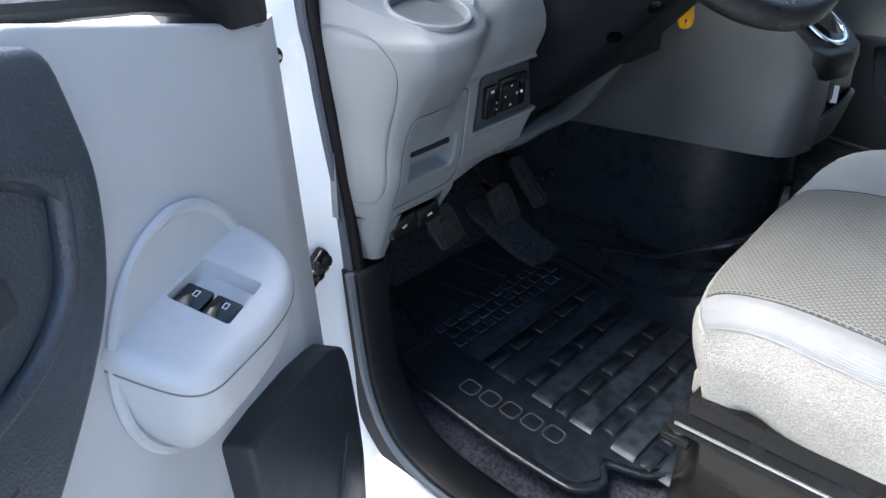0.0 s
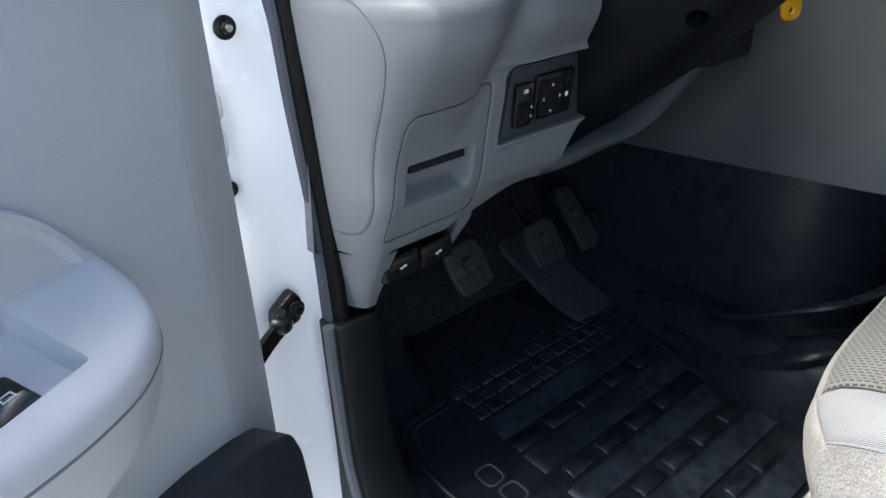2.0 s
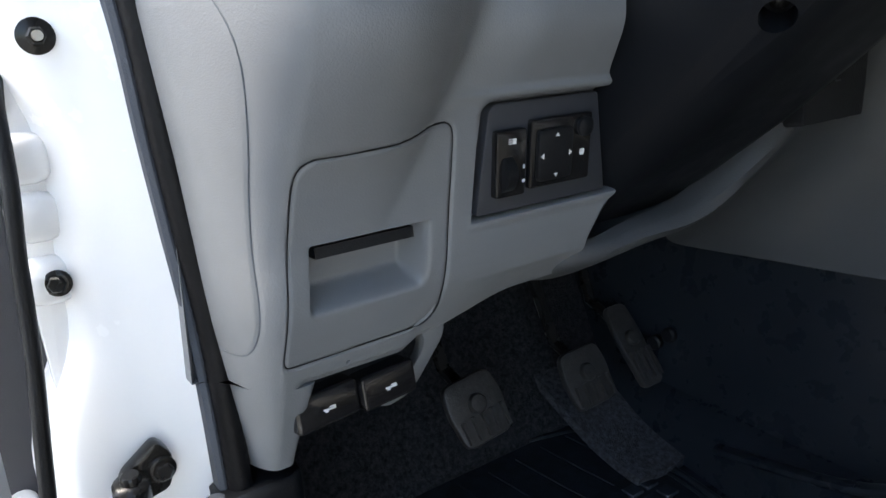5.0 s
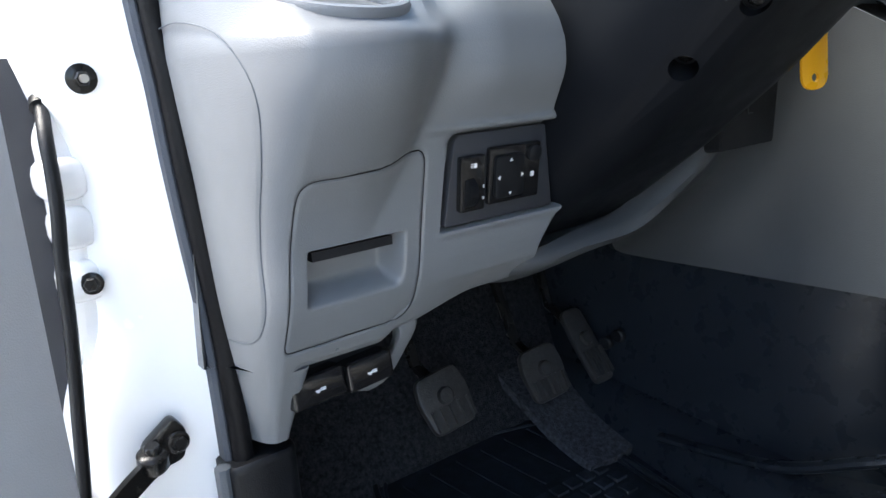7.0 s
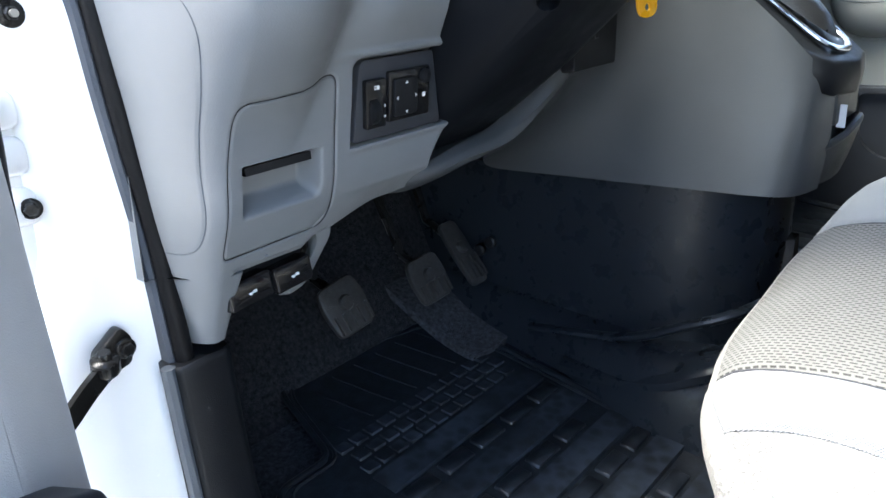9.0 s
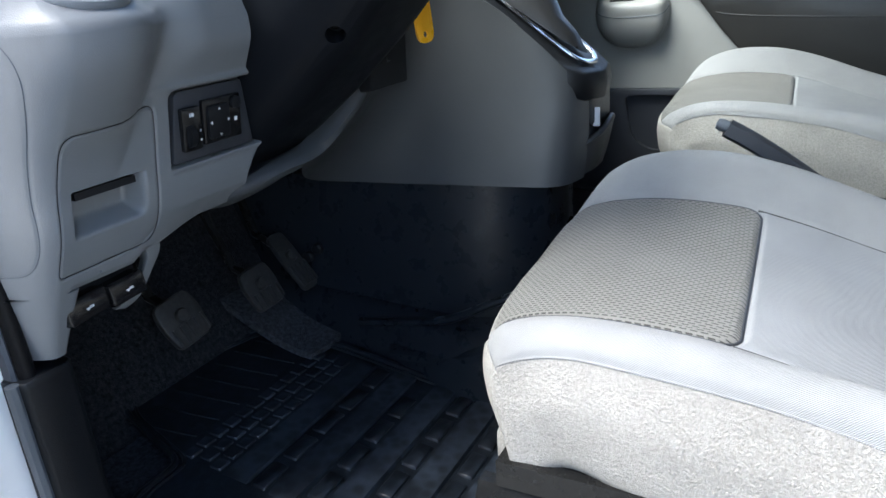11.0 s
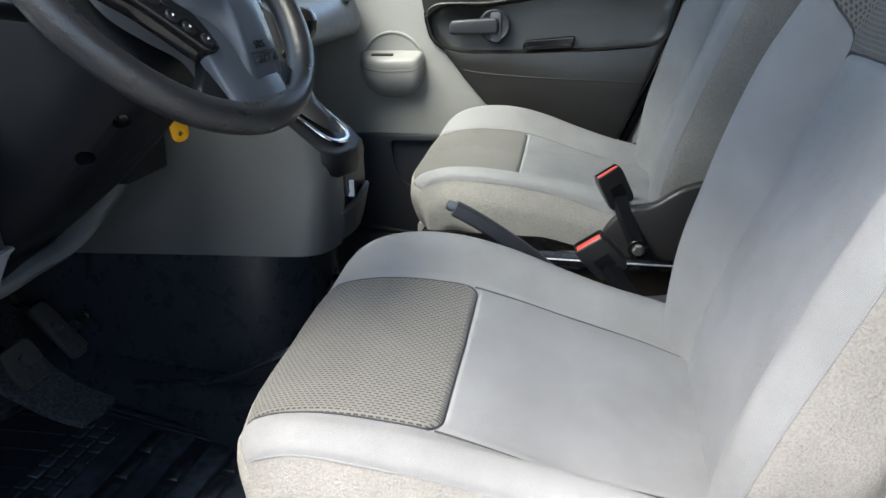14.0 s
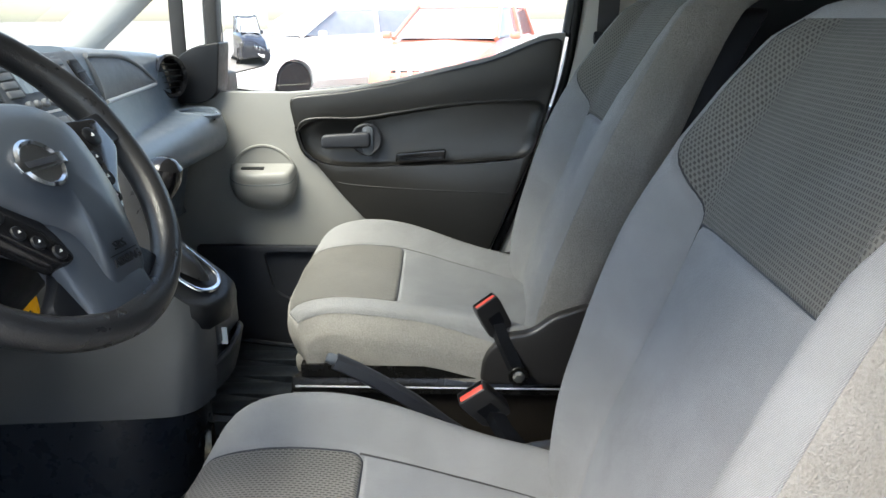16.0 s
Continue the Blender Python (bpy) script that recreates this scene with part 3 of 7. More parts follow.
lip_prof = [(-0.0030, -0.014), (0.0040, -0.014), (0.0040, 0.002), (0.0, 0.004), (-0.0030, 0.002)]
part("lip", loft([[p + Vector((-0.0092, 0.004, 0)) + Vector((a, -b, 0)) for a, b in lip_prof] for k, p in enumerate(seal_path)]), M_FELT, seal, "dark grey cloth edge lip")

# black kick and sill trim
trim_path = smooth_loop([(-0.636, 0.632, 0.747), (-0.636, 0.630, 0.66), (-0.636, 0.624, 0.58), (-0.636, 0.600, 0.515), (-0.636, 0.55, 0.478), (-0.636, 0.45, 0.466), (-0.636, 0.2, 0.464), (-0.636, -0.7, 0.464)], 8, False)
prof = [(-0.026, 0.004), (-0.022, 0.010), (0.018, 0.010), (0.026, 0.004), (0.034, -0.05), (-0.026, -0.05)]
rings = []
for i, p in enumerate(trim_path):
    d = (trim_path[min(i + 1, len(trim_path) - 1)] - trim_path[max(i - 1, 0)]).normalized()
    up = Vector((1, 0, 0)).cross(d).normalized()
    up = -up if up.y > 0.01 or up.z < -0.5 else up
    w = 1.0 + 0.35 * step(0.62, 0.50, p.z)
    rings.append([p + Vector((a * (w if a > 0 else 1), 0, 0)) + up * b for a, b in prof])
trim = thing("sill_trim", (-0.636, 0.45, 0.45), "smooth black plastic kick panel and sill trim", "trim", kind="structure")
part("panel", bevelled(loft(rings), 0.002, 1), M_BLACK, trim)
part("edge_strip", sweep([p + Vector((-0.028, 0.0, 0.0)) for p in trim_path], circle(0.006, 8)), M_DARKGREY, trim, "dark grey rubber edge strip")

# ---- windscreen, right body side ----
ws = thing("window_1", (0, 0.8, 1.1), "clear raked windscreen", "windscreen", kind="structure")
part("pane", loft([[(x, 1.28 - 0.12 * abs(x) ** 2, 1.08), (x, 1.284 - 0.12 * abs(x) ** 2, 1.084), (x * 0.92, 0.424 - 0.1 * abs(x) ** 2, 1.664), (x * 0.92, 0.42 - 0.1 * abs(x) ** 2, 1.66)] for x in np.linspace(-0.70, 0.70, 9)]), M_SCREENGLASS, ws)
right = thing("wall_right", (0.75, 0.2, 0.45), "light grey trimmed pillars and white body side", "wall", kind="structure")
part("front_pillar", tube([(0.735, 1.10, 1.13), (0.735, 0.95, 1.18), (0.72, 0.70, 1.37), (0.69, 0.40, 1.62)], 0.030, 12, 0.05, 6), M_PILLAR, right, "light grey windscreen pillar trim")
for name, y0, y1, mat_, text in (("quarter_seal", 0.612, 0.645, M_RUBBER, "black quarter window seal"), ("quarter_post", 0.567, 0.612, M_WHITE, "white painted quarter window post"), ("window_channel", 0.538, 0.567, M_RUBBER, "black window channel")):
    part(name, bevelled(loft([[(x - 0.02 * k, y - 0.020 * k, z) for x, y in ((0.722, y0), (0.722, y1), (0.765, y1), (0.765, y0))] for z, k in ((1.06, 0.0), (1.25, 0.35), (1.58, 1.0))]), 0.005, 2), mat_, right, text)
part("centre_pillar", loft([[(0.70, y0, z), (0.72, y0 + 0.012, z), (0.80, y0 + 0.012, z), (0.80, y1, z), (0.70, y1, z)] for z, y0, y1 in ((0.45, -0.09, -0.3), (0.77, -0.115, -0.32), (1.0, -0.205, -0.36), (1.26, -0.268, -0.40), (1.5, -0.30, -0.42), (1.70, -0.31, -0.44))]), M_PILLAR, right, "light grey centre pillar trim")
part("cargo_side", box(0.79, 0.82, -1.06, -0.40, 0.40, 1.70), M_CHAR, right)
part("roof_rail", loft([[(0.72, y, 1.58), (0.64, y, 1.60), (0.64, y, 1.74), (0.72, y, 1.72)] for y in (0.36, -0.2, -1.06)]), M_WHITE, right)
part("fender", box(0.80, 0.84, 0.62, 1.6, 0.35, 1.06, 0.01), M_WHITE, right)
part("lower_side", box(0.74, 0.80, -1.0, 0.95, 0.25, 0.60, 0.01), M_WHITE, right)
part("kick_panel", box(0.706, 0.745, 0.56, 0.95, 0.45, 1.08, 0.004), M_SLATE, right)
solo("door_seal", tube([(0.702, 0.05, 0.52), (0.705, -0.03, 0.62), (0.705, -0.082, 0.75), (0.705, -0.128, 0.86), (0.705, -0.185, 1.0), (0.705, -0.232, 1.15), (0.705, -0.252, 1.27), (0.70, -0.262, 1.40), (0.68, -0.26, 1.60)], 0.010, 10, 0.010, 8), M_SEAL, "black rubber seal round the passenger door opening", "door seal")

# seat belt hanging on the centre pillar
belt = thing("seat_belt", (0.69, -0.30, 1.3), "black seat belt webbing with latch tongue on the pillar", "seat belt")
part("webbing", sweep([(0.688, -0.325, 1.62), (0.685, -0.320, 1.35), (0.682, -0.315, 1.10), (0.680, -0.30, 0.80)], [(-0.0015, -0.022), (0.0015, -0.022), (0.0015, 0.022), (-0.0015, 0.022)]), M_CHAR, belt)
part("tongue_grip", box(0.672, 0.690, -0.345, -0.290, 1.235, 1.262, 0.004), M_BLACK, belt)
part("tongue", cut(box(0.677, 0.681, -0.330, -0.305, 1.195, 1.238, 0.001), box(0.66, 0.70, -0.324, -0.311, 1.203, 1.220)), M_STEEL, belt, "bright steel latch tongue")


# ---- doors ----
def build_door(door, m, s, driver):
    """A front door with its inner panel in the frame m: s * distance from the front edge, height, inward."""
    grey = M_GREY_DOOR if driver else M_PDOOR_SHADED
    P = lambda pts: [(s * u, z) for u, z in pts]
    # the painted shell behind the trim
    shell = [(-0.020, 0.40), (-0.022, 0.80), (-0.018, 1.05), (0.05, 1.085), (0.30, 1.10), (0.88, 1.10), (0.875, 0.9), (0.80, 0.62), (0.78, 0.40)]
    part("shell", prism(rounded(P(shell), 0.02), m, -0.085, -0.027, 0.006), M_WHITE, door, "white painted door shell")
    # inner panel
    top = [(0.0, 1.072), (0.02, 1.080), (0.09, 1.092), (0.27, 1.131), (0.40, 1.145), (0.51, 1.163), (0.72, 1.211), (0.83, 1.255), (0.879, 1.261)]
    rear = [(0.862, 1.151), (0.818, 1.0), (0.764, 0.87), (0.72, 0.767), (0.69, 0.70), (0.66, 0.60), (0.62, 0.50)]
    low = [(0.0, 0.50)]
    if not driver:
        top = [(-0.03, 1.140), (0.27, 1.135)] + top[4:]
        low = [(-0.03, 0.50)]
    if driver:
        top = [(0.030, 1.080)] + top[2:]
        low = [(0.045, 0.50)]
        facet = [[m @ Vector((s * u, z, w)) for u, w in ((0.040 + q, -0.0006), (0.026 + q, -0.0010), (0.022 + q, -0.0025), (-0.015, -0.0095), (-0.020, -0.0125), (-0.0215, -0.018), (-0.0215, -0.0265), (0.04, -0.0265))] for z, q in ((0.50, 0.014), (0.76, 0.010), (0.90, 0.004), (1.03, 0.0), (1.066, -0.003), (1.076, -0.004))]
        part("edge_facet", loft(facet), grey, door)
    base = prism(rounded(P(top + rear + low), 0.006, 3), m, -0.02, 0.0, 0.013 if driver else 0.006, 4)
    well = smooth_loop([Vector((s * u, z, 0)) for u, z in ((0.291, 1.045), (0.302, 1.007), (0.34, 0.982), (0.385, 0.976), (0.408, 1.02), (0.395, 1.068), (0.33, 1.070))], 5)
    rec = [(0.288, 1.045), (0.300, 1.005), (0.34, 0.978), (0.42, 0.970), (0.60, 0.975), (0.79, 0.990), (0.825, 1.06), (0.82, 1.118), (0.64, 1.108), (0.43, 1.076), (0.33, 1.076)]
    rec_loop = smooth_loop([Vector((a, b, 0)) for a, b in P(rec)], 4)
    base = cut(base, prism(well if driver else rec_loop, m, -0.03, 0.05))
    part("panel", base, grey, door)
    mid_w = Vector((s * 0.352, 1.024, 0))
    bowl = loft([[m @ ((p - mid_w) * k + mid_w + Vector((0, 0, w))) for p in well] for k, w in ((1.004, 0.004), (0.97, -0.004), (0.88, -0.011), (0.72, -0.017), (0.5, -0.0205), (0.25, -0.022), (0.02, -0.0225))])
    if driver:
        part("handle_well", bowl, M_DOORIN, door, "smooth concave hollow behind the pull handle")
    # dark insert that sweeps down from the window
    ins = [(0.268, 1.122), (0.262, 1.09), (0.257, 1.055), (0.266, 1.01), (0.283, 0.974), (0.312, 0.941), (0.357, 0.90), (0.45, 0.825), (0.55, 0.74), (0.62, 0.70), (0.69, 0.705), (0.722, 0.775), (0.764, 0.875), (0.816, 1.0), (0.858, 1.148), (0.874, 1.25), (0.83, 1.247), (0.72, 1.203), (0.51, 1.156), (0.40, 1.138)]
    if not driver:
        ins = [(0.270, 1.126), (0.277, 1.08), (0.290, 1.02), (0.336, 0.962), (0.38, 0.905), (0.449, 0.828), (0.52, 0.75)] + ins[9:]
    body = prism(rounded(P(ins), 0.03, 4), m, -0.006 if driver else -0.019, 0.013, 0.006, 3)
    if driver:
        body = cut(body, prism(rec_loop, m, 0.0025, 0.05), prism(well, m, -0.03, 0.05))
    else:
        # the hollow shelves in from its rim
        mid_r = Vector((s * 0.56, 1.03, 0))
        body = cut(body, loft([[m @ ((p - mid_r) * q + mid_r + Vector((0, 0, w))) for p in rec_loop] for q, w in ((0.90, -0.013), (0.955, -0.009), (0.985, -0.001), (1.0, 0.009), (1.015, 0.03))]))
    part("insert", bevelled(body, 0.0018, 2, 60), M_CHAR_DUSTY if not driver else M_DOORIN, door, "dark dusty insert panel" if not driver else "charcoal insert panel")
    # flowing lip round the handle hollow, and the lower crease
    lip = [m @ Vector((s * u, z, 0.0075)) for u, z in ((0.286, 1.06), (0.289, 1.035), (0.303, 1.0), (0.345, 0.974), (0.42, 0.966), (0.60, 0.971), (0.79, 0.985))]
    part("lip", tube(lip, 0.0062 if driver else 0.0055, 12, None, 6), M_DOORIN if driver else M_GLOSS, door)
    if not driver:
        brow = [m @ Vector((s * u, z, 0.0115)) for u, z in ((0.286, 1.05), (0.300, 1.071), (0.335, 1.079), (0.43, 1.080), (0.53, 1.095), (0.64, 1.111), (0.82, 1.121))]
        part("brow", tube(brow, 0.0034, 10, None, 6), M_CHAR_DUSTY, door)
    crease = [m @ Vector((s * u, z, 0.0112)) for u, z in ((0.372, 0.9345), (0.41, 0.928), (0.50, 0.921), (0.65, 0.914), (0.772, 0.910))]
    part("crease", tube(crease, 0.0026, 10, None, 6), M_CHAR_DUSTY, door)
    # pull handle in its bezel
    pull = part("handle_bezel", lathe([(0.020, 0.0), (0.034, 0.0), (0.036, 0.006), (0.032, 0.010), (0.027, 0.007), (0.0, 0.004)], m @ Vector((s * 0.442, 1.032, 0.002)), m.to_3x3() @ Vector((0, 0, 1)), 28), M_CHAR, door)
    part("handle", prism(rounded(P([(0.338, 1.013), (0.342, 1.043), (0.452, 1.050), (0.452, 1.014)]), 0.012), m, 0.008, 0.022, 0.006, 3), M_CHAR, pull, "satin dark grey pull handle")
    part("catch", prism(rounded(P([(0.432, 0.995), (0.432, 1.062), (0.458, 1.062), (0.458, 0.995)]), 0.012), m, 0.002, 0.012, 0.004), M_DARKGREY, pull)
    grip = cut(prism(rounded(P([(0.505, 0.978), (0.507, 1.000), (0.621, 1.010), (0.618, 0.984)]), 0.008), m, -0.006, 0.0085, 0.003),
               prism(rounded(P([(0.512, 0.984), (0.514, 0.996), (0.614, 1.004), (0.612, 0.988)]), 0.004), m, -0.002, 0.03))
    part("grip_slot", grip, M_GLOSS, door)
    # half-round armrest pod
    disc_o = m @ Vector((s * 0.203, 0.913 if driver else 0.9415, -0.002))
    inward = m.to_3x3() @ Vector((0, 0, 1))
    kr = 1.0 if driver else 0.90
    arch = lathe([(r_ * kr, d_) for r_, d_ in ((0.0855, 0.0), (0.0875, 0.005), (0.0860, 0.0088), (0.0825, 0.0088), (0.0785, 0.0055), (0.0, 0.004))], disc_o, inward, 48)
    part("arch", arch, M_GREY_SOFT if driver else M_PDOOR_SHADED, door)
    plan = smooth_loop([Vector(p + (0,)) for p in ((0.286, -0.004), (0.284, 0.024), (0.279, 0.045), (0.266, 0.0555), (0.238, 0.0595), (0.200, 0.0625), (0.165, 0.060), (0.138, 0.048), (0.122, 0.026), (0.116, -0.004))], 5, False)
    zt = lambda u, w: 0.951 - 0.40 * w
    levels = [(0.90, 0.90, -0.0008), (0.96, 0.96, 0.0), (1.0, 1.0, 0.003), (1.012, 1.012, 0.007), (1.012, 1.012, 0.012), (1.0, 1.0, 0.0145), (1.0, 0.985, 0.022), (0.985, 0.93, 0.036), (0.95, 0.83, 0.052), (0.88, 0.68, 0.069), (0.77, 0.50, 0.085), (0.60, 0.31, 0.099), (0.36, 0.14, 0.110), (0.1, 0.03, 0.116)]
    if not driver:
        zt = lambda u, w: 0.976 - 0.34 * w
        levels = [(0.93 * k, 0.80 * kw, d) for k, kw, d in ((0.84, 0.88, -0.0012), (0.90, 0.95, 0.0), (0.94, 1.0, 0.0035), (0.965, 1.02, 0.010), (0.975, 1.0, 0.018), (0.985, 0.985, 0.021), (1.0, 0.98, 0.032), (0.985, 0.93, 0.045), (0.93, 0.84, 0.060), (0.83, 0.70, 0.075), (0.68, 0.53, 0.088), (0.48, 0.34, 0.098), (0.25, 0.16, 0.104), (0.06, 0.03, 0.1065))]
    rings = [[m @ Vector((s * (0.203 + (p.x - 0.203) * k), zt(0.2, max(p.y, 0) * kw) - d, max(p.y, -0.004) * (kw if p.y > 0 else 1))) for p in plan] for k, kw, d in levels]
    pod = loft(rings)
    if driver:
        hole = prism(rounded([(-0.0255, -0.0225), (0.0245, -0.0225), (0.0255, 0.0225), (-0.0245, 0.0225)], 0.003), sw_frame, -0.012, 0.02)
        pod = cut(pod, hole)
    ar = part("armrest", pod, M_GREY_SOFT if driver else M_PDOOR_SHADED, door, sharp=35)
    kx, ky, kd = (1.004, 1.004, 0.0135) if driver else (0.912, 0.795, 0.0205)
    ridge = [m @ Vector((s * (0.203 + (p.x - 0.203) * kx), zt(p.x, max(p.y, 0)) - kd, max(p.y, 0.0) * ky)) for p in plan]
    part("seam", tube(ridge, 0.0010, 6), M_GREY if driver else M_DARKGREY, ar)
    if not driver:
        # uncut: a flush black plate paints the shade inside the slot
        part("slot", prism(rounded([(-0.026, -0.0052), (0.026, -0.0052), (0.026, 0.0052), (-0.026, 0.0052)], 0.0015), axes((0.6635, 0.462, 0.9693), (0, -1, 0), (1, 0, 0.34)), -0.006, 0.0007), M_BLACK, ar, "black plate for the shade in the armrest slot")
    if driver:
        for k, a in enumerate((-0.0108, 0.0108)):
            sw = part("window_switch", prism(rounded([(-0.0240, a - 0.0102), (0.003, a - 0.0102), (0.003, a + 0.0102), (-0.0240, a + 0.0102)], 0.003), sw_frame, -0.013, -0.004, 0.002), M_GLOSS, ar, "gloss black window switch")
            bars(sw_frame @ Vector((-0.006, a, 0)), sw_frame.to_3x3() @ Vector((1, 0, 0)), sw_frame.to_3x3() @ Vector((0, 1, 0)), [(0, 0.0012, 0.005, 0.0005), (0, -0.0016, 0.0068, 0.0005), (-0.0028, -0.0002, 0.0005, 0.003), (0.0028, -0.0002, 0.0005, 0.003)], -0.0039, sw, "mark", M_PRINT)
    # lower pocket
    blk = [(0.004, 0.735), (0.013, 0.757), (0.045, 0.774), (0.093, 0.787), (0.157, 0.797), (0.203, 0.800), (0.203, 0.50), (0.014, 0.50), (0.003, 0.55), (-0.004, 0.60), (-0.004, 0.65), (0.000, 0.70)]
    if driver:
        pocket = part("lower_pocket", prism(rounded(P(blk), 0.006, 3), m, -0.03, 0.026, 0.014, 4), M_POCKET, door, "slate black lower door pocket")
        part("speaker_grille", prism(rounded(P([(0.016, 0.60), (0.022, 0.655), (0.036, 0.660), (0.115, 0.555), (0.13, 0.515), (0.03, 0.515)]), 0.006), m, 0.0255, 0.0275, 0.0008), M_CHAR, pocket, "finely ribbed speaker grille")
    return door


DM = axes((-0.772, 0.543, 0.0), (0.862, 0.507, 0), (0, 0, 1))
along = DM.to_3x3() @ Vector((-1, 0, 0))
inw = (DM.to_3x3() @ Vector((0, 0, 1)) - Vector((0, 0, 0.4))).normalized()
sw_frame = axes(DM @ Vector((-0.200, 0.9408, 0.0255)), -along, -inw)
drv = thing("door_1", (-0.80, 0.60, 0.45), "grey driver's door standing open, white shell, black recessed insert", "door", kind="structure")
build_door(drv, DM, -1, True)
part("window_belt", tube([DM @ Vector((-u, z, -0.020)) for u, z in ((0.075, 1.100), (0.149, 1.117), (0.28, 1.136), (0.45, 1.155))], 0.007, 8), M_RUBBER, drv, "black window belt seal")
part("mirror_cover", prism(rounded([(-0.018, 1.078), (-0.078, 1.084), (-0.150, 1.150), (-0.152, 1.30), (-0.018, 1.20)], 0.008), DM, -0.05, 0.004, 0.006), M_BLACK, drv, "black triangular mirror cover")
part("window_pane", prism([(-0.16, 1.10), (-0.80, 1.20), (-0.75, 1.55), (-0.45, 1.55)], DM, -0.035, -0.031), M_GLASS, drv, "clear door window").visible_shadow = False
part("window_frame", tube([DM @ Vector((-u, z, -0.03)) for u, z in ((0.0, 1.08), (0.05, 1.20), (0.28, 1.48), (0.50, 1.60), (0.80, 1.58), (0.90, 1.26))], 0.018, 10, 0.014, 5), M_WHITE, drv)

PM = axes((0.69, 0.646, 0.0), (0, -1, 0), (0, 0, 1))
psg = thing("door_2", (0.72, 0.3, 0.45), "closed passenger door, grey panel with dusty dark insert", "door", kind="structure")
build_door(psg, PM, 1, False)
part("lower_panel", cut(prism(rounded([(0.03, 0.782), (0.64, 0.782), (0.63, 0.52), (0.03, 0.52)], 0.01), PM, -0.002, 0.016, 0.004), prism(rounded([(0.188, 0.768), (0.50, 0.768), (0.50, 0.652), (0.245, 0.645), (0.205, 0.672)], 0.02), PM, 0.002, 0.05)), M_CHAR, psg, "dark grey lower door panel with map pocket")
part("mirror_cover", prism(rounded([(0.022, 1.113), (0.087, 1.113), (0.120, 1.135), (0.133, 1.243), (0.078, 1.236), (0.040, 1.215), (0.020, 1.17)], [0.012, 0.02, 0.02, 0.006, 0.03, 0.03, 0.03], 5), PM, -0.045, 0.026, 0.014, 4), M_BLACK, psg, "black rounded triangular mirror cover")
part("window_pane", prism([(0.11, 1.14), (0.51, 1.163), (0.88, 1.26), (0.86, 1.56), (0.16, 1.56)], PM, -0.028, -0.024), M_GLASS, psg, "clear passenger window").visible_shadow = False
part("window_frame", tube([PM @ Vector((u, z, -0.026)) for u, z in ((0.885, 1.25), (0.90, 1.40), (0.89, 1.58), (0.5, 1.60), (0.15, 1.56))], 0.016, 10, 0.014, 5), M_BLACK, psg)
mir = thing("wing_mirror", (0.86, 0.56, 1.15), "black wing mirror with clear glass outside the passenger window", "mirror")
mirror_n = Vector((-0.55, -0.83, 0.005)).normalized()
mm = axes((0.945, 0.535, 1.255), Vector((0, 0, 1)).cross(mirror_n), (0, 0, 1))
shape = rounded([(-0.075, -0.095), (0.075, -0.075), (0.075, 0.11), (-0.075, 0.11)], 0.025)
part("housing", prism([(a * 1.10, b * 1.08) for a, b in shape], mm, -0.07, -0.004, 0.012), M_BLACK, mir)
glass_rings = [[mm @ Vector((a * k, b * k, 0.004 - (a * a + b * b) * k * k / 3.0)) for a, b in [(p[0], p[1]) for p in shape]] for k in (1.0, 0.85, 0.7, 0.55, 0.4, 0.25, 0.12, 0.02)]
part("mirror_glass", loft(glass_rings), M_MIRROR, mir, "silvered mirror glass")
part("foot", box(0.74, 0.90, 0.55, 0.60, 1.12, 1.17, 0.012), M_BLACK, mir)
# ---- dashboard, driver's side ----
dash = thing("dashboard", (0.0, 0.70, 0.80), "grey moulded plastic dashboard with drawer, cup holders and black switches", "dashboard")


CUP = Vector((-0.592, 0.5455, 1.0515))


def bulge(x, z):
    """The round swelling under the cup holder, tapering into the drawer, and the hood over the switches."""
    xb = curve_at((0.905, 0.92, 0.955, 0.98, 1.03), (-0.575, -0.566, -0.548, -0.536, -0.520), z)
    u = (x - CUP.x) / (xb - CUP.x) if x > CUP.x else (CUP.x - x) / 0.080
    k = 1 - u * u
    cup = (0.5 * (k + math.sqrt(k * k + 0.05))) ** 0.85 * (0.043 * step(0.930, 1.015, z) + 0.010 * step(0.895, 0.96, z))
    hood = step(-0.562, -0.480, x) * (0.024 * step(0.955, 1.010, z) + 0.004 * math.exp(-((z - 0.9695) / 0.003) ** 2))
    return cup + hood


def dash_y(x, z):
    """The rear face of the driver's side, y for a place across and a height."""
    y = curve_soft((0.75, 0.83, 0.87, 0.905, 0.95, 1.05), (0.622, 0.586, 0.566, 0.560, 0.550, 0.545), z, 0.03)
    y -= bulge(x, z)
    if x < -0.626:
        t = min(1.0, (-0.626 - x) / 0.038)
        y += lerp(0.075, 0.105, step(0.85, 1.03, z)) * (1 - math.sqrt(max(0.0, 1 - t * t)))
    return y


def narrowing(z):
    return curve_at((0.757, 0.84, 0.95, 1.05), (0.50, 0.60, 0.76, 0.97), z)


def dash_x(x, z):
    """The outer corner draws in towards the foot, where the door seal runs."""
    return x if x > -0.626 else -0.626 + (x + 0.626) * narrowing(z)


def undrawn(x, z):
    return x if x > -0.626 else max(-0.664, -0.626 + (x + 0.626) / narrowing(z))


drawer_flat = rounded([(-0.6305, 0.834), (-0.627, 0.951), (-0.600, 0.9512), (-0.568, 0.9525), (-0.548, 0.9575), (-0.531, 0.9585), (-0.5305, 0.846), (-0.538, 0.8365)], [0.008, 0.012, 0.012, 0.012, 0.012, 0.014, 0.010, 0.010], 6)
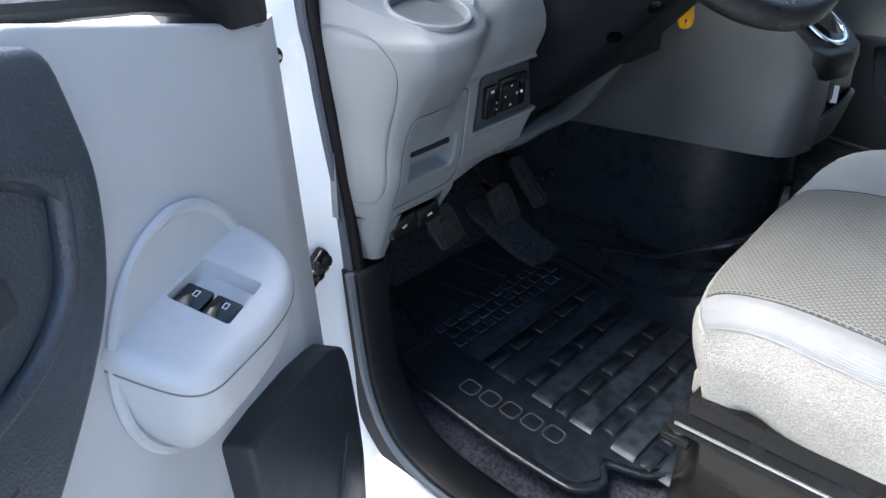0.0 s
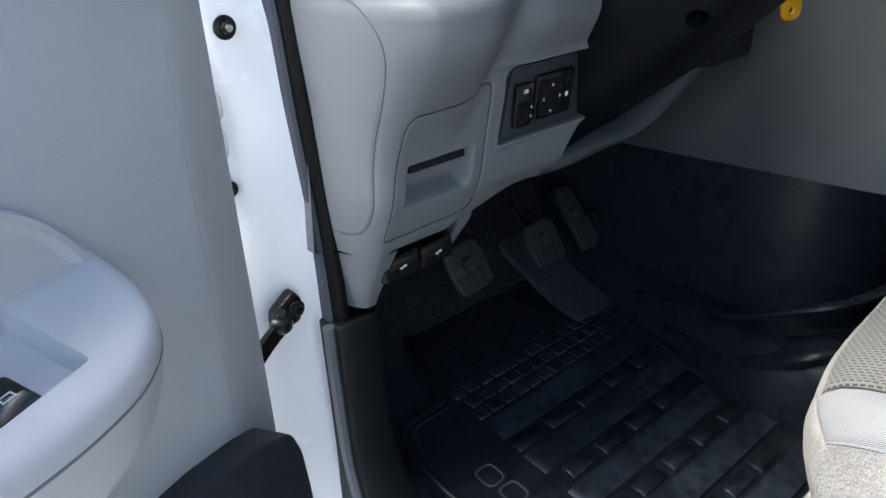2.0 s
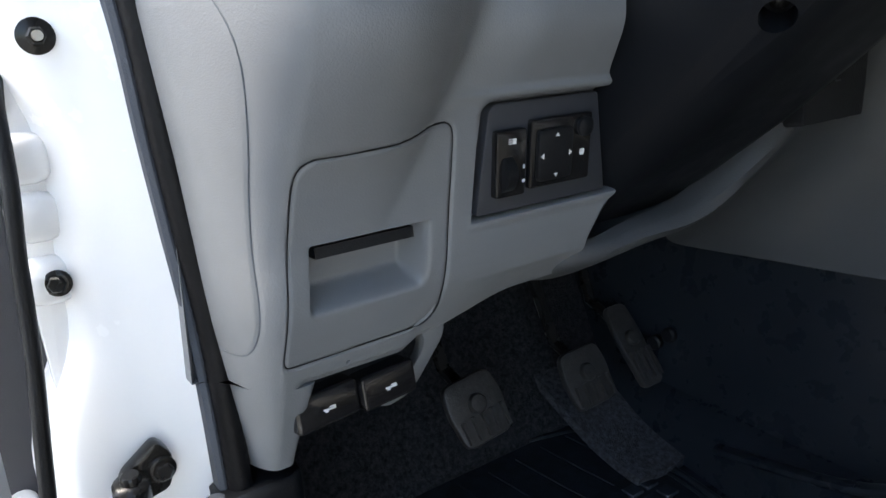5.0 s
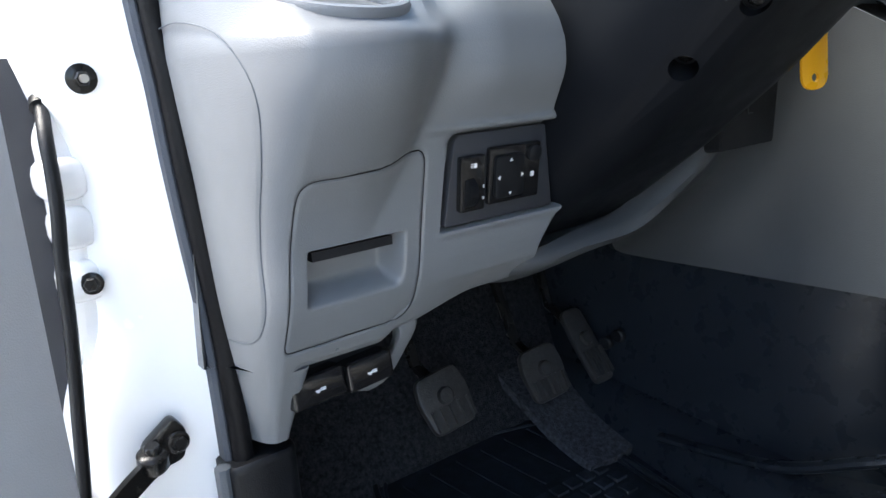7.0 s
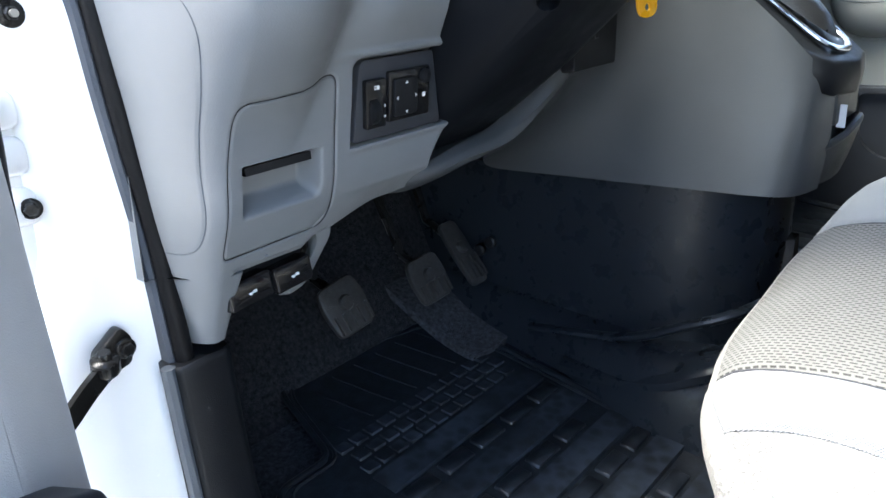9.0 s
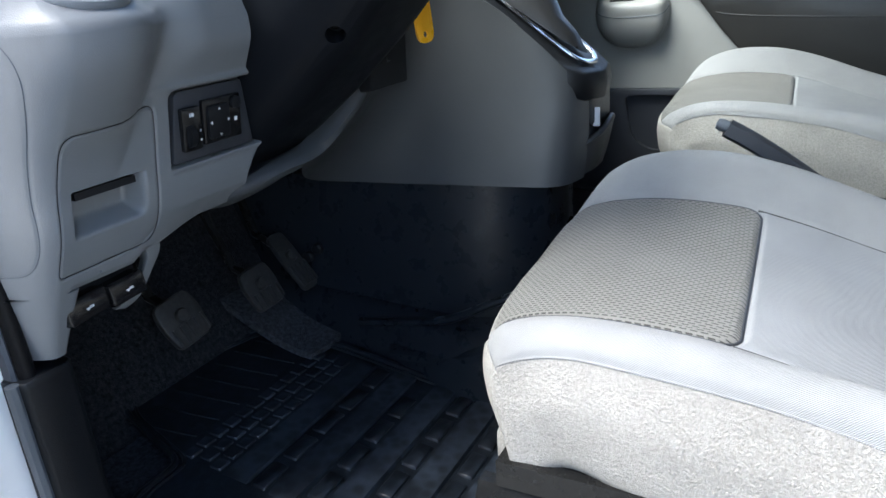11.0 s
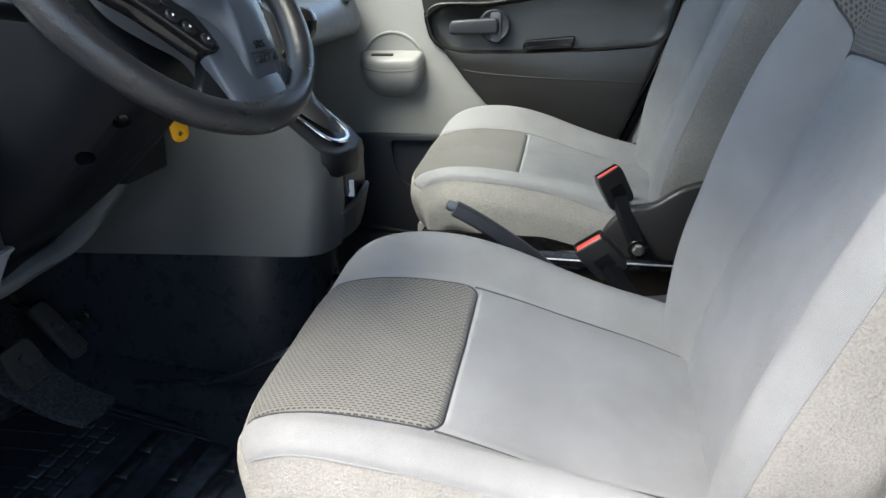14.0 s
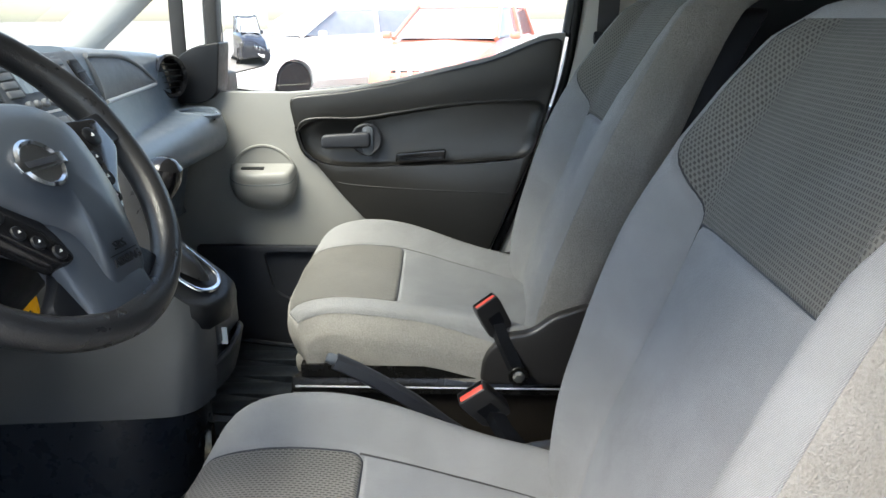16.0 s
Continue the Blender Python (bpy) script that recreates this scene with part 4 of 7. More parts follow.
cover_flat = smooth_loop([Vector((undrawn(a, b), b, 0)) for a, b in ((-0.6635, 1.034), (-0.6625, 1.041), (-0.660, 1.042), (-0.653, 1.031), (-0.646, 1.002), (-0.6425, 0.963), (-0.6405, 0.905), (-0.6390, 0.864), (-0.6415, 0.843), (-0.650, 0.838), (-0.6635, 0.842))], 8, False)


def near_line(pts, closed, X, Z):
    """The distance of each grid point from an outline."""
    pts = [(p[0], p[1]) for p in pts]
    best = np.full(X.shape, 1.0)
    for (ax_, az_), (bx_, bz_) in zip(pts, pts[1:] + pts[:1] if closed else pts[1:]):
        dx, dz = bx_ - ax_, bz_ - az_
        k = np.clip(((X - ax_) * dx + (Z - az_) * dz) / max(dx * dx + dz * dz, 1e-12), 0, 1)
        best = np.minimum(best, np.hypot(X - ax_ - k * dx, Z - az_ - k * dz))
    return best


def relief(x, z):
    """How deep the drawer's pull and the switch opening lie behind the face."""
    pull = step(-0.6170, -0.6135, x) * step(-0.5425, -0.5530, x) * step(0.8650, 0.8800, z) ** 0.8 * step(0.9056, 0.9040, z)
    cx, cz = min(0.0, x + 0.5045), max(0.0, z - 0.9565)
    edge = 0.010 - math.hypot(cx, cz) if cx < 0 and cz > 0 else min(x + 0.5145, 0.9665 - z)
    edge = min(edge, z - 0.8985)
    bead = 0.0016 * math.exp(-((z - 0.8955) / 0.0028) ** 2) * step(-0.520, -0.510, x)
    return 0.022 * pull + 0.010 * step(-0.0008, 0.0012, edge) - bead


def hood_end(x, z):
    """The rounded end of the hood beside the steering column."""
    return step(-0.475, -0.415, x) * curve_at((0.962, 0.970, 0.985, 1.0, 1.02, 1.04, 1.06, 1.08), (0.0, 0.005, 0.010, 0.012, 0.014, 0.019, 0.027, 0.034), z)


zs = [0.818, 0.8190, 0.8205, 0.8225, 0.8245] + [0.827 + 0.00125 * k for k in range(157)] + [1.0235]
xs = [-0.664, -0.6637, -0.6632, -0.6625, -0.6616] + [-0.6605 + 0.00125 * k for k in range(196)] + [-0.4160, -0.415]
GX, GZ = np.meshgrid(np.array(xs), np.array(zs), indexing="ij")
groove = 0.0020 * np.exp(-(near_line(drawer_flat, True, GX, GZ) / 0.0010) ** 2) + 0.0013 * np.exp(-(near_line(cover_flat, False, GX, GZ) / 0.0009) ** 2)
rings = []
for i, x in enumerate(xs):
    zb = 0.818 + 0.007 * step(-0.552, -0.535, x) + 0.013 * step(-0.535, -0.46, x)
    ring = [(x, 0.80, zb + 0.004), (x, 0.64, zb)]
    for k, z in enumerate(zs):
        y = dash_y(x, z) + relief(x, z) + float(groove[i, k])
        x_ = dash_x(x, z) + (0.0125 + 0.007 * math.exp(-((z - 0.8975) / 0.006) ** 2)) * step(-0.450, -0.415, x) * step(0.865, 0.900, z) * step(0.965, 0.902, z) - hood_end(x, z)
        if z < 0.86:
            y += 0.004 * step(0.824, 0.818, z) * step(-0.622, -0.612, x)
            z = zb + (z - 0.818) * (0.86 - zb) / 0.042
        ring.append((x_, y, z))
    y0, x_, up_ = dash_y(x, 1.0235), dash_x(x, 1.0235), step(-0.545, -0.485, x)
    for dy, z in ((lerp(0.0018, 0.002, up_), lerp(1.0285, 1.036, up_)), (lerp(0.005, 0.006, up_), lerp(1.0325, 1.048, up_)), (lerp(0.010, 0.014, up_), lerp(1.0355, 1.058, up_))):
        ring.append((x_ - hood_end(x, z), y0 + dy, z))
    for y, e in ((y0 + lerp(0.018, 0.028, up_), 0.016), (y0 + lerp(0.03, 0.045, up_), 0.015), (max(0.60, y0 + 0.04), 0.012), (max(0.655, y0 + 0.06), 0.006)):
        ring.append((x_ - hood_end(x, 1.075), y, 1.0523 + 0.30 * (y - 0.5455) + e * up_))
    ring += [(x_, 0.74, 1.092), (x_, 0.80, 1.094)]
    rings.append(ring)
body = loft(rings)
cup_axis = Vector((0.0, -0.30, 1.0)).normalized()
body = cut(body, lathe([(0.031, -0.046), (0.034, -0.040), (0.0390, 0.0), (0.0390, 0.03)], CUP, cup_axis, 48))
part("body", body, M_GREY, dash, sharp=50)


def on_dash(x, z, off=0.0):
    return Vector((dash_x(x, z), dash_y(x, z) - off, z))


# panel gaps
drawer_line = [on_dash(p.x, p.y, -0.0016) for p in dense([Vector((p[0], p[1], 0)) for p in drawer_flat + drawer_flat[:1]])]
part("panel_gap", tube(drawer_line, 0.0006, 6), M_BLACK, dash, "thin dark gap round the small drawer")
part("panel_gap", tube([on_dash(p.x, p.y, -0.0010) for p in cover_flat], 0.0005, 6), M_DARKGREY, dash, "thin dark gap round the side cover")
part("drawer_slot", box(-0.6125, -0.5535, 0.5625, 0.592, 0.8975, 0.9036), M_BLACK, dash, "black slot of the drawer pull")
part("cup_rim", lathe([(0.0386, -0.006), (0.0386, 0.0005), (0.0394, 0.0026), (0.0412, 0.0034), (0.0436, 0.0026), (0.0450, 0.0), (0.0440, -0.006)], CUP, cup_axis, 56), M_GREY, dash)
part("cup_floor", disc(CUP - cup_axis * 0.0465, cup_axis, 0.0315, 0.003), M_GREY, dash)
# narrowing leg that meets the black sill trim
leg = []
for k in range(17):
    z = lerp(0.8182, 0.7570, k / 16)
    xr = curve_at((0.757, 0.80, 0.823), (-0.6205, -0.6145, -0.610), z)
    xl = dash_x(-0.664, z)
    row = []
    for q in fine_steps(28):
        x = -0.664 + 0.038 * q ** 0.8
        row.append((dash_x(x, z), dash_y(x, z), z))
    row += [(lerp(-0.626, xr, q), dash_y(-0.62, z), z) for q in (0.35, 0.7, 1.0)]
    row += [(xr + 0.0022, row[-1][1] + 0.0012, z), (xr + 0.0030, row[-1][1] + 0.004, z), (xr + 0.003, row[-1][1] + 0.07, z), (xl, row[0][1] + 0.05, z)]
    leg.append(row)
part("leg", loft(leg), M_GREY, dash, sharp=50)
strut = [[(-0.546, 0.590, 0.8415), (-0.526, 0.588, 0.8465), (-0.518, 0.602, 0.845), (-0.540, 0.612, 0.838)], [(-0.531, 0.597, 0.820), (-0.517, 0.594, 0.824), (-0.510, 0.610, 0.822), (-0.526, 0.617, 0.814)], [(-0.531, 0.612, 0.797), (-0.519, 0.609, 0.800), (-0.513, 0.624, 0.798), (-0.527, 0.628, 0.793)], [(-0.541, 0.626, 0.775), (-0.528, 0.624, 0.773), (-0.524, 0.636, 0.772), (-0.537, 0.638, 0.774)], [(-0.552, 0.634, 0.766), (-0.540, 0.634, 0.7625), (-0.538, 0.643, 0.7625), (-0.550, 0.643, 0.766)]]
part("strut", bevelled(loft([[c[k] for c in [smooth_loop([r[i] for r in strut], 4, False) for i in range(4)]] for k in range(17)]), 0.0025, 2, 50), M_GREY, dash)
# two release levers under the drawer
for x, w in ((-0.5985, 0.0215), (-0.556, 0.0200)):
    lv = part("release_lever", prism(rounded([(x - w, 0.783), (x + w - 0.001, 0.786), (x + w - 0.001, 0.808), (x - w, 0.805)], 0.004), level(0.606, (1, 0, 0), (0, 0.15, 1), 0.81), -0.03, 0.004, 0.003), M_GLOSS, dash, "black release lever with white mark")
    bars((x + 0.000, 0.604, 0.7945), (1, 0, 0), (0, 0.15, 1), [(0, 0, 0.008, 0.0010), (0.002, 0.0012, 0.004, 0.0008), (-0.002, -0.001, 0.002, 0.0012)], 0.0042, lv, "mark", M_PRINT)
part("lever_recess", box(-0.622, -0.534, 0.618, 0.66, 0.790, 0.826, 0.002), M_BLACK, dash)
part("screw", disc((-0.589, 0.5885, 0.8262), (0, -1, -0.2), 0.0012, 0.002), M_GREY, dash)

# switch plate
plate_m = axes((-0.46, 0.5605, 0.931), (1, 0, 0), (0, -0.12, 1))
plate = part("switch_plate", prism(rounded([(-0.0525, -0.030), (-0.045, 0.030), (-0.041, 0.0335), (0.040, 0.0335), (0.052, -0.030)], [0.003, 0.006, 0.006, 0.003, 0.003]), plate_m, -0.004, 0.0045, 0.001), M_CHAR, dash, "charcoal switch plate")


def on_plate(a, b, c=0.0):
    return plate_m @ Vector((a, b, c))


def pad(a0, a1, b0, b1, c0, c1, r=0.002, bev=0.0012):
    return prism(rounded([(a0, b0), (a1, b0), (a1, b1), (a0, b1)], r), plate_m, c0, c1, bev)


lev = part("headlamp_switch", pad(-0.0425, -0.0205, -0.020, 0.019, 0.004, 0.0095), M_GLOSS, plate, "gloss black headlamp level switch")
part("thumb_wheel", lathe([(0.006, -0.004), (0.0115, -0.0035), (0.0115, 0.0035), (0.006, 0.004)], on_plate(-0.0345, -0.0065, 0.004), plate_m.to_3x3() @ Vector((1, 0, 0)), 28), M_BLACK, lev)
mir_sw = part("mirror_switch", pad(-0.0165, 0.0325, -0.0185, 0.0225, 0.004, 0.0085), M_GLOSS, plate, "gloss black mirror adjuster")
part("rocker", pad(-0.0125, 0.0150, -0.0145, 0.0165, 0.008, 0.0115, 0.004), M_BLACK, mir_sw)
part("knob", lathe([(0.006, 0), (0.006, 0.003), (0.004, 0.004)], on_plate(0.0255, 0.0145, 0.008), plate_m.to_3x3() @ Vector((0, 0, 1)), 20), M_BLACK, mir_sw)
pu, pv = plate_m.to_3x3() @ Vector((1, 0, 0)), plate_m.to_3x3() @ Vector((0, 1, 0))
bars(on_plate(0, 0), pu, pv, [(-0.0305, 0.0125, 0.0026, 0.0030), (-0.0334, 0.0125, 0.0018, 0.0006), (-0.0334, 0.0137, 0.0018, 0.0006), (-0.0334, 0.0113, 0.0018, 0.0006), (-0.0225, -0.003, 0.0008, 0.0022), (-0.0225, -0.0115, 0.0016, 0.0018)], 0.0096, lev, "mark", M_PRINT)
tri = bmesh.new()
for a, b, da, db in ((0.0012, 0.0125, 0, 1), (0.0012, -0.0110, 0, -1), (-0.0095, 0.001, -1, 0), (0.0120, 0.001, 1, 0)):
    q = 0.0016
    pts = [(a + da * q, b + db * q), (a - da * q * 0.4 - db * q, b - db * q * 0.4 + da * q), (a - da * q * 0.4 + db * q, b - db * q * 0.4 - da * q)]
    add(tri, prism(pts, plate_m, 0.0114, 0.0120))
add(tri, prism(rounded([(0.0232, -0.0030), (0.0264, -0.0030), (0.0270, 0.0008), (0.0232, 0.0008)], 0.001), plate_m, 0.0084, 0.0090))
part("mark", tri, M_PRINT, mir_sw)

# knee panel that sweeps into the console side, dashboard plastic with shade in its colour
knee = [
    [(-0.445, 0.625, 0.838), (-0.418, 0.602, 0.838), (-0.36, 0.604, 0.839), (-0.30, 0.620, 0.839), (-0.22, 0.66, 0.830), (-0.13, 0.72, 0.782), (-0.098, 0.60, 0.771), (-0.086, 0.48, 0.770), (-0.074, 0.395, 0.769), (-0.060, 0.366, 0.768), (-0.040, 0.354, 0.768), (-0.008, 0.347, 0.768)],
    [(-0.445, 0.605, 0.848), (-0.415, 0.586, 0.846), (-0.36, 0.585, 0.849), (-0.30, 0.588, 0.857), (-0.23, 0.600, 0.868), (-0.15, 0.632, 0.850), (-0.098, 0.580, 0.840), (-0.077, 0.475, 0.830), (-0.064, 0.390, 0.826), (-0.050, 0.362, 0.822), (-0.030, 0.350, 0.821), (0.002, 0.343, 0.821)],
    [(-0.445, 0.598, 0.855), (-0.412, 0.578, 0.852), (-0.36, 0.574, 0.856), (-0.30, 0.562, 0.867), (-0.238, 0.545, 0.910), (-0.165, 0.560, 0.930), (-0.105, 0.540, 0.925), (-0.072, 0.462, 0.905), (-0.054, 0.386, 0.880), (-0.040, 0.359, 0.872), (-0.021, 0.349, 0.870), (0.008, 0.344, 0.868)],
    [(-0.445, 0.600, 0.860), (-0.412, 0.582, 0.858), (-0.36, 0.584, 0.862), (-0.30, 0.578, 0.876), (-0.225, 0.548, 0.945), (-0.165, 0.535, 1.02), (-0.110, 0.505, 1.045), (-0.072, 0.440, 1.004), (-0.050, 0.392, 0.956), (-0.031, 0.360, 0.916), (-0.014, 0.350, 0.906), (0.012, 0.345, 0.900)],
]
part("knee_panel", patch(knee, 6, 6, 0.006), M_KNEE_SHADED, dash)
hollow = [
    [(-0.415, 0.584, 0.856), (-0.36, 0.588, 0.860), (-0.30, 0.585, 0.872), (-0.235, 0.555, 0.925), (-0.20, 0.555, 0.99)],
    [(-0.415, 0.625, 0.866), (-0.36, 0.635, 0.872), (-0.30, 0.640, 0.885), (-0.23, 0.62, 0.935), (-0.19, 0.60, 1.0)],
    [(-0.415, 0.680, 0.90), (-0.36, 0.69, 0.91), (-0.30, 0.69, 0.93), (-0.23, 0.68, 0.97), (-0.18, 0.66, 1.03)],
]
part("knee_hollow", patch(hollow, 5, 5, 0.004), M_CONSOLE_SHADED, dash)
port = part("socket_panel", prism(rounded([(-0.242, 0.922), (-0.156, 0.922), (-0.140, 0.985), (-0.228, 0.985)], 0.004), level(0.524, (1, 0, 0), (0, 0.1, 1), 0.922), -0.05, 0.002, 0.002), M_BLACK, dash, "black diagnostic socket panel")
bars((-0.20, 0.5272, 0.955), (1, 0, 0), (0, 0.1, 1), [(0.004, 0.004, 0.006, 0.0012), (0.004, 0.0, 0.0012, 0.010), (0.008, -0.004, 0.006, 0.0012)], 0.002, port, "mark", M_PRINT_GREY)
part("underside", patch([[(-0.66, 0.66, 0.848), (-0.4, 0.66, 0.855), (-0.16, 0.72, 0.85)], [(-0.66, 0.80, 0.845), (-0.4, 0.80, 0.85), (-0.16, 0.82, 0.83)], [(-0.66, 0.95, 0.82), (-0.4, 0.95, 0.82), (-0.16, 0.95, 0.80)]], 3, 3, 0.004), M_BLACK, dash)
# top of the dashboard
rings = []
for x in np.linspace(-0.694, 0.21, 26):
    e = 0.03 * step(0.60, 0.70, abs(x))
    hump = 0.05 * math.exp(-((x + 0.33) / 0.17) ** 2)
    cen = 0.06 * math.exp(-((x - 0.06) / 0.16) ** 4)
    zt = 1.205 + 0.047 * step(-0.16, 0.0, x)
    ring = [(x, 1.24 - e, 1.05), (x, 0.90, 1.00), (x, 0.80, 1.062), (x, 0.72 - cen + e, 1.068), (x, 0.685 - cen - hump + e, 1.08), (x, 0.672 - cen - hump + e, 1.12), (x, 0.675 - cen - hump + e, 1.16), (x, 0.69 - cen - hump + e, zt - 0.012), (x, 0.715 - cen - hump + e, zt), (x, 0.80, zt + 0.004), (x, 1.0, zt - 0.02), (x, 1.24 - e, 1.09)]
    rings.append(ring)
part("top", loft(rings), M_DARKGREY, dash, "slate grey upper dashboard", sharp=50)
# passenger's side: panel over a rounded ledge with a cup holder at its end
glove = []
for x in np.linspace(0.190, 0.690, 34):
    s_ = min(1.15, (x - 0.20) / 0.40)
    e = 0.05 * step(0.655, 0.695, x)
    yc, zc = 0.535 + 0.065 * s_, 1.092 + 0.016 * s_
    yt, zt = 0.588 + 0.034 * s_, 1.252 - 0.026 * s_ - 0.03 * step(0.62, 0.69, x)
    lf = 0.502 + 0.004 * s_
    glove.append([(x, 1.15, 0.90), (x, 0.72, 0.83), (x, 0.635, 0.86), (x, 0.612 + e, 0.94), (x, 0.600 + e, 0.995), (x, 0.560 + e, 1.006), (x, 0.522 + e, 1.016), (x, lf + 0.004 + e, 1.030), (x, lf + e, 1.050), (x, lf + 0.004 + e, 1.068), (x, lf + 0.014 + e, zc - 0.012), (x, lf + 0.026 + e, zc - 0.004), (x, yc - 0.004 + e * 0.5, zc - 0.001), (x, yc + e * 0.5, zc + 0.002),
                  (x, yc + 0.003 + e * 0.5, zc + 0.010), (x, lerp(yc, yt, 0.45), 1.150), (x, lerp(yc, yt, 0.80), zt - 0.035), (x, yt, zt - 0.012), (x, yt + 0.012, zt - 0.003), (x, yt + 0.03, zt), (x, 0.80, zt + 0.003), (x, 1.0, zt - 0.02), (x, 1.15, 1.08)])
gl = cut(loft(glove), lathe([(0.036, 0.0), (0.040, 0.2)], (0.602, 0.553, 1.03), (0, 0, 1), 32))
part("passenger_side", gl, M_SLATE, dash, "slate grey passenger side with cup holder", sharp=50)
part("cup_rim", lathe([(0.039, -0.002), (0.039, 0.004), (0.043, 0.006), (0.047, 0.003), (0.047, -0.004)], (0.602, 0.551, 1.099), (0, -0.10, 1), 36), M_SLATE, dash)


def panel_y(x, z):
    s_ = (x - 0.20) / 0.40
    yc, yt, zt = 0.535 + 0.065 * s_, 0.588 + 0.034 * s_, 1.252 - 0.026 * s_
    return curve_at((1.10, 1.15, zt - 0.035, zt - 0.012, zt), (yc + 0.003, lerp(yc, yt, 0.45), lerp(yc, yt, 0.80), yt, yt + 0.03), z)


def on_panel(x, z, off):
    return Vector((x, panel_y(x, z) - off, z))


lid = []
for q in fine_steps(5):
    row = []
    for x in np.linspace(0.232, 0.512, 9):
        k = (x - 0.232) / 0.28
        lo = lerp(1.163, 1.168, k)
        hi = 1.232 - 0.012 * k - 0.048 * max(0.0, (k - 0.35) / 0.65) ** 2.2
        z = lerp(lo, hi, q)
        row.append(tuple(on_panel(x, z, 0.004 + 0.004 * math.sin(math.pi * q))))
    lid.append(row)
part("shelf_lid", patch(lid, 3, 3, 0.008), M_DARKGREY, dash, "dark glossy upper glove shelf lid")
low_edge = [on_panel(0.232 + 0.28 * k, lerp(1.163, 1.168, k), 0.006) for k in fine_steps(8)]
top_edge = [on_panel(0.232 + 0.28 * k, 1.232 - 0.012 * k - 0.048 * max(0.0, (k - 0.35) / 0.65) ** 2.2 + 0.004, 0.004) for k in fine_steps(10)]
part("lid_edge", tube(low_edge, 0.0035, 8), M_GREY_SOFT, dash, "bright lower edge of the lid")
part("lid_edge", tube(top_edge + low_edge[-1:], 0.0045, 8), M_GREY, dash)
vent = part("air_vent", lathe([(0.040, -0.03), (0.045, 0.0), (0.046, 0.010), (0.042, 0.015), (0.036, 0.010), (0.035, -0.01)], (0.610, 0.610, 1.176), (-0.35, -0.93, 0.05), 36), M_GLOSS, dash, "round black air vent")
part("vent_core", disc((0.615, 0.622, 1.176), (-0.35, -0.93, 0.05), 0.036, 0.006), M_GLOSS, vent)
vm = axes((0.610, 0.610, 1.176), (0.93, -0.35, 0), (0, 0, 1))
for k in range(-2, 3):
    hw_ = math.sqrt(0.035 ** 2 - (k * 0.012) ** 2)
    part("slat", prism([(-hw_, k * 0.012 - 0.001), (hw_, k * 0.012 - 0.001), (hw_, k * 0.012 + 0.001), (-hw_, k * 0.012 + 0.001)], vm, -0.012, 0.006), M_BLACK, vent)
# centre stack with radio and heater knobs
stk = axes((0.06, 0.510, 1.10), (1, 0, 0), (0, 0.55, 1))
rect = lambda a0, a1, b0, b1, r=0.003: rounded([(a0, b0), (a1, b0), (a1, b1), (a0, b1)], r)
stack = part("radio_console", prism(rounded([(-0.13, -0.055), (0.135, -0.055), (0.142, 0.168), (-0.14, 0.168)], 0.012), stk, -0.10, 0.0, 0.006), M_DARKGREY, dash)
radio = part("radio", prism(rect(-0.098, 0.096, 0.040, 0.158, 0.006), stk, -0.002, 0.004, 0.002), M_DARKGREY, stack, "dark grey car radio with pale display")
part("display", prism(rect(-0.050, 0.040, 0.108, 0.148), stk, 0.0035, 0.0050), M_SCREEN, radio)
for k in range(4):
    for a in (-0.088, 0.050):
        part("side_button", prism(rect(a, a + 0.030, 0.104 + 0.0125 * k, 0.114 + 0.0125 * k, 0.002), stk, 0.003, 0.0075, 0.001), M_GREY, radio)
for k in range(6):
    part("preset_button", lathe([(0.0065, 0), (0.0065, 0.004), (0.004, 0.006)], stk @ Vector((-0.060 + 0.0185 * k, 0.091, 0.003)), stk.to_3x3() @ Vector((0, 0, 1)), 16), M_GREY, radio)
part("disc_slot", prism(rect(-0.07, 0.06, 0.0765, 0.080, 0.001), stk, 0.003, 0.0050), M_PRINT, radio, "pale trim line over the disc slot")
for k in range(6):
    part("lower_button", prism(rect(-0.075 + 0.026 * k, -0.052 + 0.026 * k, 0.050, 0.068, 0.002), stk, 0.003, 0.0070, 0.001), M_GREY, radio)
part("volume_knob", lathe([(0.013, 0), (0.013, 0.012), (0.010, 0.015)], stk @ Vector((-0.072, 0.030, 0)), stk.to_3x3() @ Vector((0, 0, 1)), 24), M_CHROME, stack)
heater = part("heater_panel", prism(rect(-0.095, 0.095, -0.048, 0.032, 0.004), stk, -0.002, 0.003, 0.001), M_GREY_SOFT, stack, "light grey heater panel")
for k in range(3):
    part("heater_knob", lathe([(0.017, 0), (0.017, 0.012), (0.014, 0.015)], stk @ Vector((-0.050 + 0.060 * k, -0.008, 0.002)), stk.to_3x3() @ Vector((0, 0, 1)), 24), M_CHAR, heater)
    part("mark", prism(rect(-0.024 + 0.060 * k, -0.016 + 0.060 * k, -0.030, -0.026, 0.001), stk, 0.0025, 0.0036), M_BLACK, heater)
for k in (-1, 1):
    slot = part("stack_vent", prism(rect(k * 0.118 - 0.014, k * 0.118 + 0.014, 0.0, 0.150, 0.006), stk, -0.002, 0.004, 0.002), M_BLACK, stack)
    for j in range(6):
        part("slat", prism(rect(k * 0.118 - 0.012, k * 0.118 + 0.012, 0.012 + 0.023 * j, 0.0145 + 0.023 * j, 0.001), stk, 0.003, 0.0065), M_CHAR, slot)

